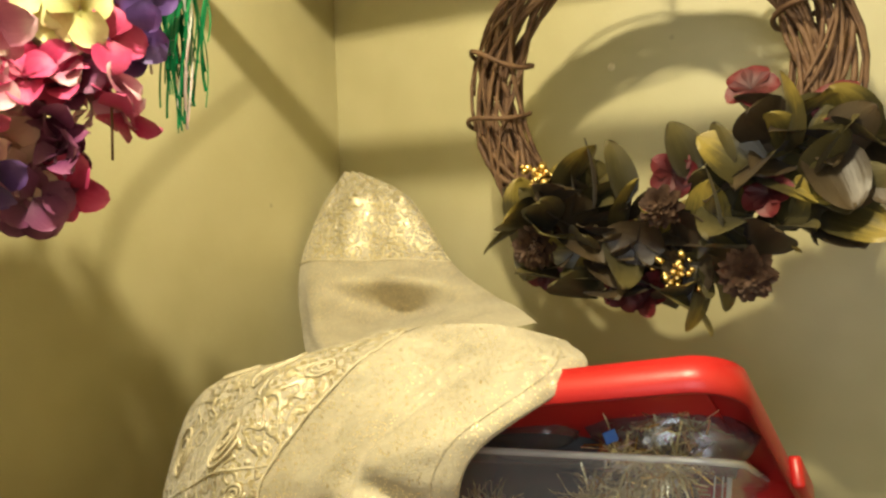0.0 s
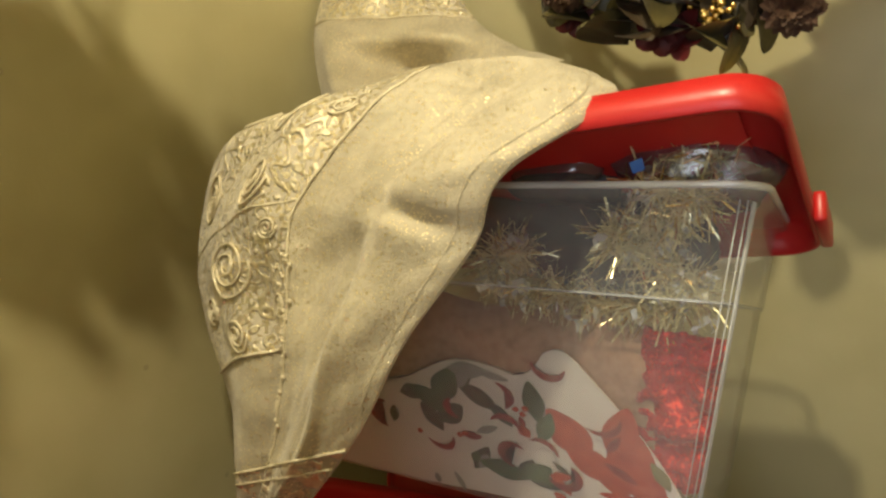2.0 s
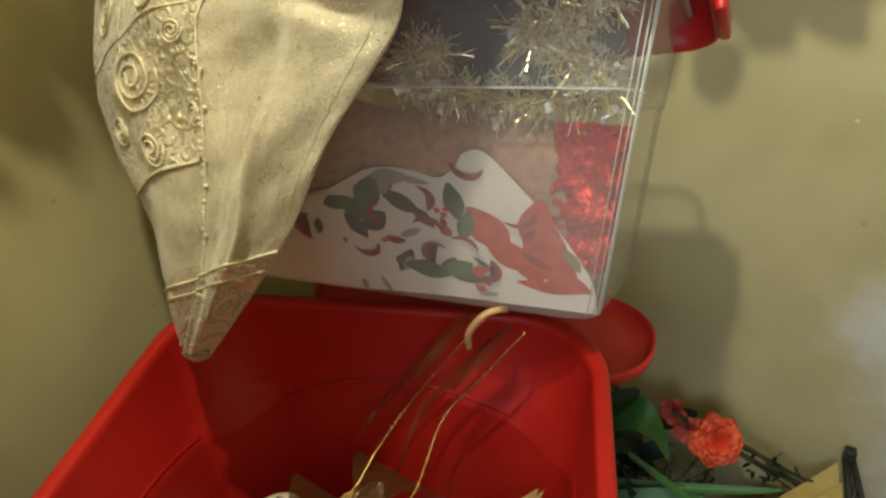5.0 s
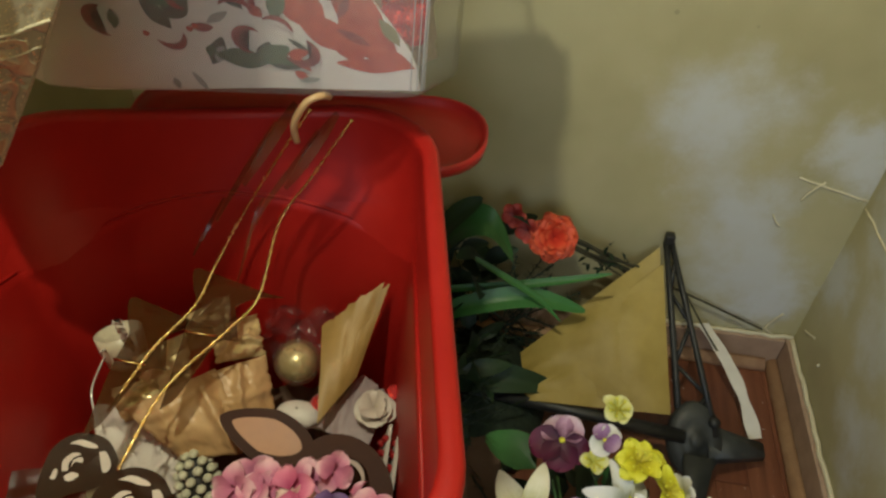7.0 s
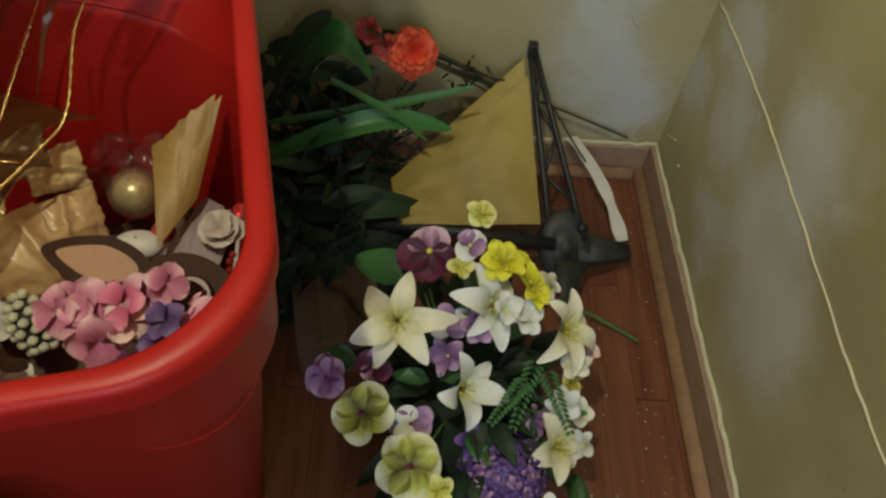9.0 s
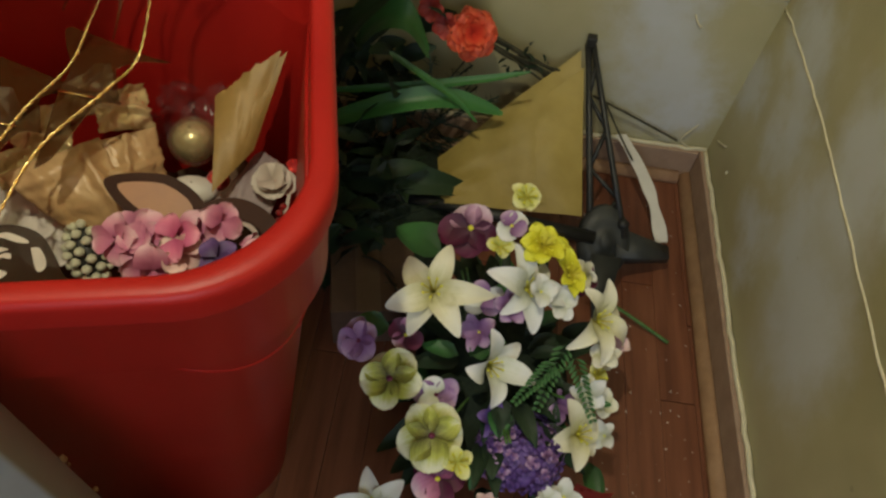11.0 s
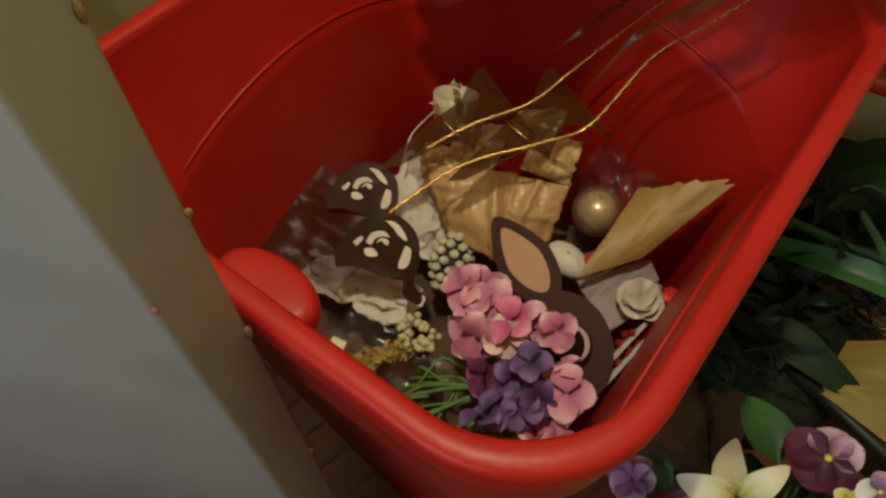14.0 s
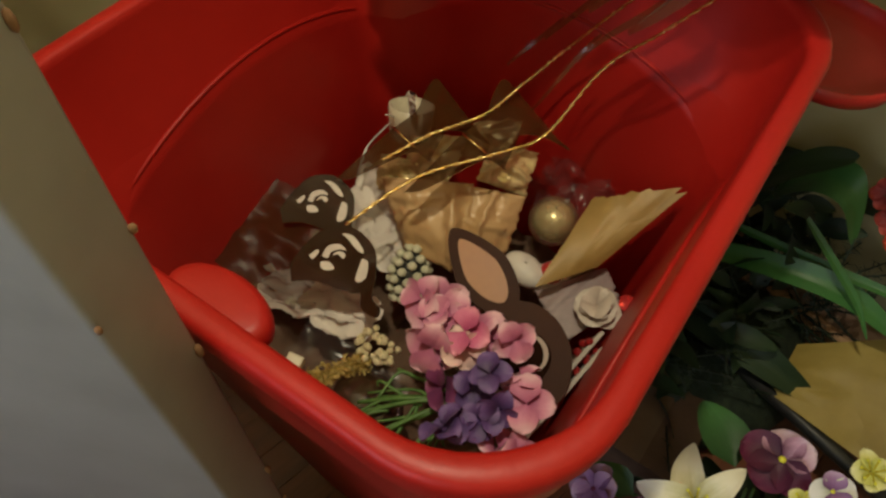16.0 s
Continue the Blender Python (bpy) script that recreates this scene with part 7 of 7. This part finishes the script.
def greenery():
    r = random.Random(91)
    t = thing("dark_greenery", (0.02, 0.68, FLOOR), "pile of artificial greenery and needles beside the bin, coloured dark for shade", "greenery")
    o = Vector((0.02, 0.68, FLOOR))
    # broad blades
    for pts, w, mt in (([(-0.19, 0.66, 0.16), (-0.06, 0.68, 0.215), (0.03, 0.70, 0.225), (0.12, 0.71, 0.20)], 0.042, "leaf"),
                       ([(-0.19, 0.70, 0.20), (-0.02, 0.71, 0.235), (0.08, 0.715, 0.262), (0.15, 0.72, 0.285)], 0.016, "leaf"),
                       ([(-0.07, 0.70, 0.30), (-0.01, 0.695, 0.265), (0.04, 0.69, 0.235), (0.08, 0.68, 0.20)], 0.014, "leaf"),
                       ([(-0.15, 0.76, 0.22), (-0.10, 0.76, 0.31), (-0.05, 0.75, 0.33), (-0.01, 0.74, 0.27)], 0.06, "leaf_mid"),
                       ([(-0.20, 0.70, 0.10), (-0.16, 0.72, 0.25), (-0.12, 0.74, 0.33), (-0.07, 0.76, 0.37)], 0.07, "leaf_shade_dark"),
                       ([(-0.20, 0.62, 0.10), (-0.10, 0.60, 0.12), (0.0, 0.60, 0.13), (0.09, 0.62, 0.10)], 0.06, "leaf_shade_dark")):
        line = spline(pts, 24)
        bm = bmesh.new()

        def fn(u, v, line=line, w=w):
            k = v * 24
            i = min(int(k), 23)
            p = line[i].lerp(line[i + 1], k - i)
            ww = w * math.sin(math.pi * (0.12 + 0.86 * v)) ** 0.7
            s = (u - 0.5)
            return p - o + Vector((0.05, -0.45, 0.85)) * abs(s) * ww * 0.35 + Vector((0.0, -0.80, -0.5)) * s * ww
        surf(bm, fn, 6, 26)
        part("blade_leaf", bm, M[mt], t)
    # needle sprigs
    for k in range(120):
        c = Vector((r.uniform(-0.20, 0.02), r.uniform(0.48, 0.80), r.uniform(0.0, 0.15)))
        if c.x > -0.04:
            c.y = r.uniform(0.70, 0.80)
            c.z += 0.05
        d = Vector((r.gauss(0.3, 0.8), r.gauss(0, 0.7), r.uniform(-0.1, 0.6))).normalized()
        l = r.uniform(0.07, 0.13)
        bm = bmesh.new()
        tube(bm, [c - o, c - o + d * l], 0.0014, 4)
        for i in range(46):
            q = c - o + d * l * i / 46
            s = (d * 0.6 + Vector((r.gauss(0, 1), r.gauss(0, 1), r.gauss(0, 1))).normalized()).normalized() * r.uniform(0.010, 0.020)
            w = s.orthogonal().normalized() * 0.0008
            vs = [bm.verts.new(q - w), bm.verts.new(q + w), bm.verts.new(q + s)]
            bm.faces.new(vs)
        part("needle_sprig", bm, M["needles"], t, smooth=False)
    # extra near-black leaves fill the zone that the bin shades
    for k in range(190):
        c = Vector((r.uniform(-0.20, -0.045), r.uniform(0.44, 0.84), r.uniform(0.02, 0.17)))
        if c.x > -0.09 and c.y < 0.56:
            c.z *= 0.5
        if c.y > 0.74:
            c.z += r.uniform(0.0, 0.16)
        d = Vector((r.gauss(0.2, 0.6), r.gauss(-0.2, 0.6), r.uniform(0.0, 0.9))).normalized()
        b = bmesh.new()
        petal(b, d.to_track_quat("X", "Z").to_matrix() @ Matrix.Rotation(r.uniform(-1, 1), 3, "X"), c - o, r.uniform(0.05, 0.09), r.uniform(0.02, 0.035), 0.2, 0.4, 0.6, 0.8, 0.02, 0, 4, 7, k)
        part("leaf", b, M["leaf_shade_dark"], t)
    # dark clump added over the floor in place of shade
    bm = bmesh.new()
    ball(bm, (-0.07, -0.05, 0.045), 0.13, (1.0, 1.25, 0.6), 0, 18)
    part("base_clump", bm, M["shade_fill"], t)


# needle green lowered so that it holds the shade beside the bin
M["needles"] = material("shade_dark_needles", [(0.006, 0.015, 0.006), (0.013, 0.028, 0.011)], scale=30, rough=0.6)
greenery()


def carnation():
    r = random.Random(95)
    c0 = Vector((0.052, 0.768, 0.305))
    t = thing("carnation", c0, "orange-red cloth carnation on a dry stem against the wall", "flower")
    for ring, (n, l, cup) in enumerate(((7, 0.042, 0.1), (7, 0.036, 0.5), (6, 0.028, 1.0), (5, 0.020, 1.6))):
        for k in range(n):
            bm = bmesh.new()
            q = facing((0.15, -0.75, 0.6)) @ around(k, n, ring * 0.5)
            petal(bm, q, (0, 0, 0), l, l * 0.95, cup, 0.3, 0.0, 0.62, 0.14, 0, 6, 6, k + ring * 7)
            part("petal", bm, M["orange"], t)
    for p in ((-0.045, 0.005, 0.004), (-0.07, 0.01, 0.03)):
        bm = bmesh.new()
        for k in range(5):
            petal(bm, facing((-0.2, -0.8, 0.5)) @ around(k, 5), p, 0.022, 0.022, 0.5, 0.4, 0.2, 0.6, 0.1, 0, 4, 5, k)
        part("small_bloom", bm, M["red_petal2"], t)
    bm = bmesh.new()
    petal(bm, Vector((-0.5, -0.2, 0.7)).to_track_quat("X", "Z").to_matrix(), (-0.04, 0.0, 0.015), 0.045, 0.016, 0.1, 0.3, 0.7, 0.7)
    part("dark_leaf", bm, M["leaf_shade_dark"], t)
    for k in range(7):
        bm = bmesh.new()
        e = Vector((0.15 + 0.03 * r.random(), 0.05, -0.10 + r.gauss(0, 0.012)))
        tube(bm, spline([(0.01, 0.01, -0.01 + r.gauss(0, 0.01)), (0.07, 0.03 + r.gauss(0, 0.006), -0.045 + r.gauss(0, 0.01)), e], 12), r.uniform(0.0015, 0.004), 5)
        part("dry_stem", bm, M["twig_dark"], t)
    for k in range(20):
        bm = bmesh.new()
        p = Vector((0.04 + 0.1 * r.random(), 0.03, -0.03 - 0.06 * r.random()))
        petal(bm, Vector((r.gauss(0, 1), -0.3, r.gauss(0, 1))).to_track_quat("X", "Z").to_matrix(), p, 0.018, 0.008, 0.2, 0.3, 0.5, 0.7, 0, 0, 2, 4)
        part("dry_leaf", bm, M["leaf_shade_dark"], t)


M["red_petal2"] = petal_material("red_small_bloom", (0.16, 0.010, 0.008), (0.36, 0.03, 0.02), (0.46, 0.06, 0.03))
carnation()


def twigs():
    for pts, rad, mt in (([(0.285, 0.845, 0.150), (0.36, 0.85, 0.115), (0.47, 0.852, 0.065)], 0.0022, "twig_dark"), ([(0.305, 0.84, 0.150), (0.36, 0.80, 0.085), (0.44, 0.765, -0.008)], 0.0020, "twig_dark"),
                         ([(0.30, 0.50, 0.03), (0.37, 0.49, 0.0), (0.455, 0.455, -0.024)], 0.0032, "stem")):
        bm = bmesh.new()
        tube(bm, spline(pts, 14), rad, 6)
        tagged(part("loose_twig", bm, M[mt]), "thin loose twig lying in the closet corner", "twig", "loose twigs")


twigs()


def dark_carton():
    t = thing("brown_carton", (-0.06, 0.46, FLOOR), "small dark brown carton between the bin and the flowers", "box")
    bm = bmesh.new()
    box(bm, -0.06, 0.075, -0.085, 0.075, 0.0, 0.10, 0.003)
    b = part("carton_body", bm, M["cardbox"], t, smooth=False)
    b.rotation_euler = (0, 0, radians(12))
    bm = bmesh.new()
    box(bm, -0.02, 0.018, -0.0855, 0.0755, 0.1002, 0.1012)
    b = part("tape_strip", bm, M["kraft_dark"], t, smooth=False)
    b.rotation_euler = (0, 0, radians(12))


M["kraft_dark"] = material("brown_tape", [(0.12, 0.07, 0.04), (0.15, 0.09, 0.05)], scale=25, rough=0.4)
dark_carton()


def nail_marks():
    for p, rad in (((-0.27, YB, 1.40), 0.005), ((0.13, YB, 0.80), 0.003), ((0.54 - 0.0, 0.75, 0.10), 0.004)):
        bm = bmesh.new()
        ball(bm, p, rad, (1, 0.6, 1), 0, 10)
        tagged(part("paint_lump", bm, M["caulk"]), "small lump under the wall paint", "wall mark", kind="structure")
    # hanging shreds of caulk in the corner
    r = random.Random(8)
    for pts in ([(0.465, YB - 0.001, 0.405), (0.448, YB - 0.003, 0.385), (0.440, YB - 0.002, 0.365)], [(0.408, YB - 0.001, 0.330), (0.415, YB - 0.004, 0.318), (0.425, YB - 0.002, 0.308)],
                [(0.50, YB - 0.002, 0.10), (0.48, YB - 0.004, 0.06), (0.50, YB - 0.006, 0.045)], [(XR - 0.002, 0.84, 0.09), (XR - 0.004, 0.825, 0.10), (XR - 0.002, 0.80, 0.115)]):
        bm = bmesh.new()
        tube(bm, spline(pts, 8), 0.0018, 5)
        tagged(part("caulk_shred", bm, M["caulk"]), "loose shred of old caulk on the wall", "wall mark", kind="structure")


nail_marks()


def floor_crumbs():
    r = random.Random(14)
    bm = bmesh.new()
    for k in range(130):
        x, y = r.uniform(0.28, XR - 0.04), r.uniform(0.05, 0.80)
        ball(bm, (x, y, FLOOR + 0.002), r.choice((0.0005, 0.0007, 0.0009, 0.0015)), (1, r.uniform(0.6, 1.4), 0.5), 0, 5)
    tagged(part("floor_crumbs", bm, M["white"]), "scattered pale crumbs and dust on the floor", "dust", kind="stuff")


floor_crumbs()


def planks():
    """Narrow floor boards, each its own piece under the floor."""
    w, shared = 0.057, {}
    x = XL + 0.005
    k = 0
    while x < XR - 0.02:
        cut = 0.35 + 0.37 * ((k * 7) % 5) / 5
        for y0, y1 in ((YF + 0.01, cut - 0.0008), (cut + 0.0008, YB - 0.017)):
            key = round(y1 - y0, 4)
            if key not in shared:
                bm = bmesh.new()
                box(bm, 0, w - 0.0005, 0, y1 - y0, 0, 0.006, 0.0008)
                shared[key] = mesh_of("floor_board", bm, M["plank"], False)
            ob = new("floor_board", shared[key])
            ob.parent = floor
            ob.location = (x, y0, FLOOR - 0.006)
        x += w
        k += 1


def plank_material():
    m = material("reddish_floor_board", [(0.12, 0.038, 0.018), (0.17, 0.058, 0.027), (0.21, 0.076, 0.036)], scale=16, rough=0.42, bump=0.12, bump_scale=60)
    nt = m.node_tree
    b = nt.nodes["Principled BSDF"]
    n1 = [n for n in nt.nodes if n.bl_idname == "ShaderNodeTexNoise"][0]
    mp = nt.nodes.new("ShaderNodeMapping")
    mp.inputs["Scale"].default_value = (3.0, 0.25, 1.0)
    tc = [n for n in nt.nodes if n.bl_idname == "ShaderNodeTexCoord"][0]
    info = nt.nodes.new("ShaderNodeObjectInfo")
    vm = nt.nodes.new("ShaderNodeVectorMath")
    vm.operation = "ADD"
    nt.links.new(tc.outputs["Object"], mp.inputs["Vector"])
    nt.links.new(mp.outputs["Vector"], vm.inputs[0])
    nt.links.new(info.outputs["Random"], vm.inputs[1])
    nt.links.new(vm.outputs[0], n1.inputs["Vector"])
    return m


M["plank"] = plank_material()
planks()
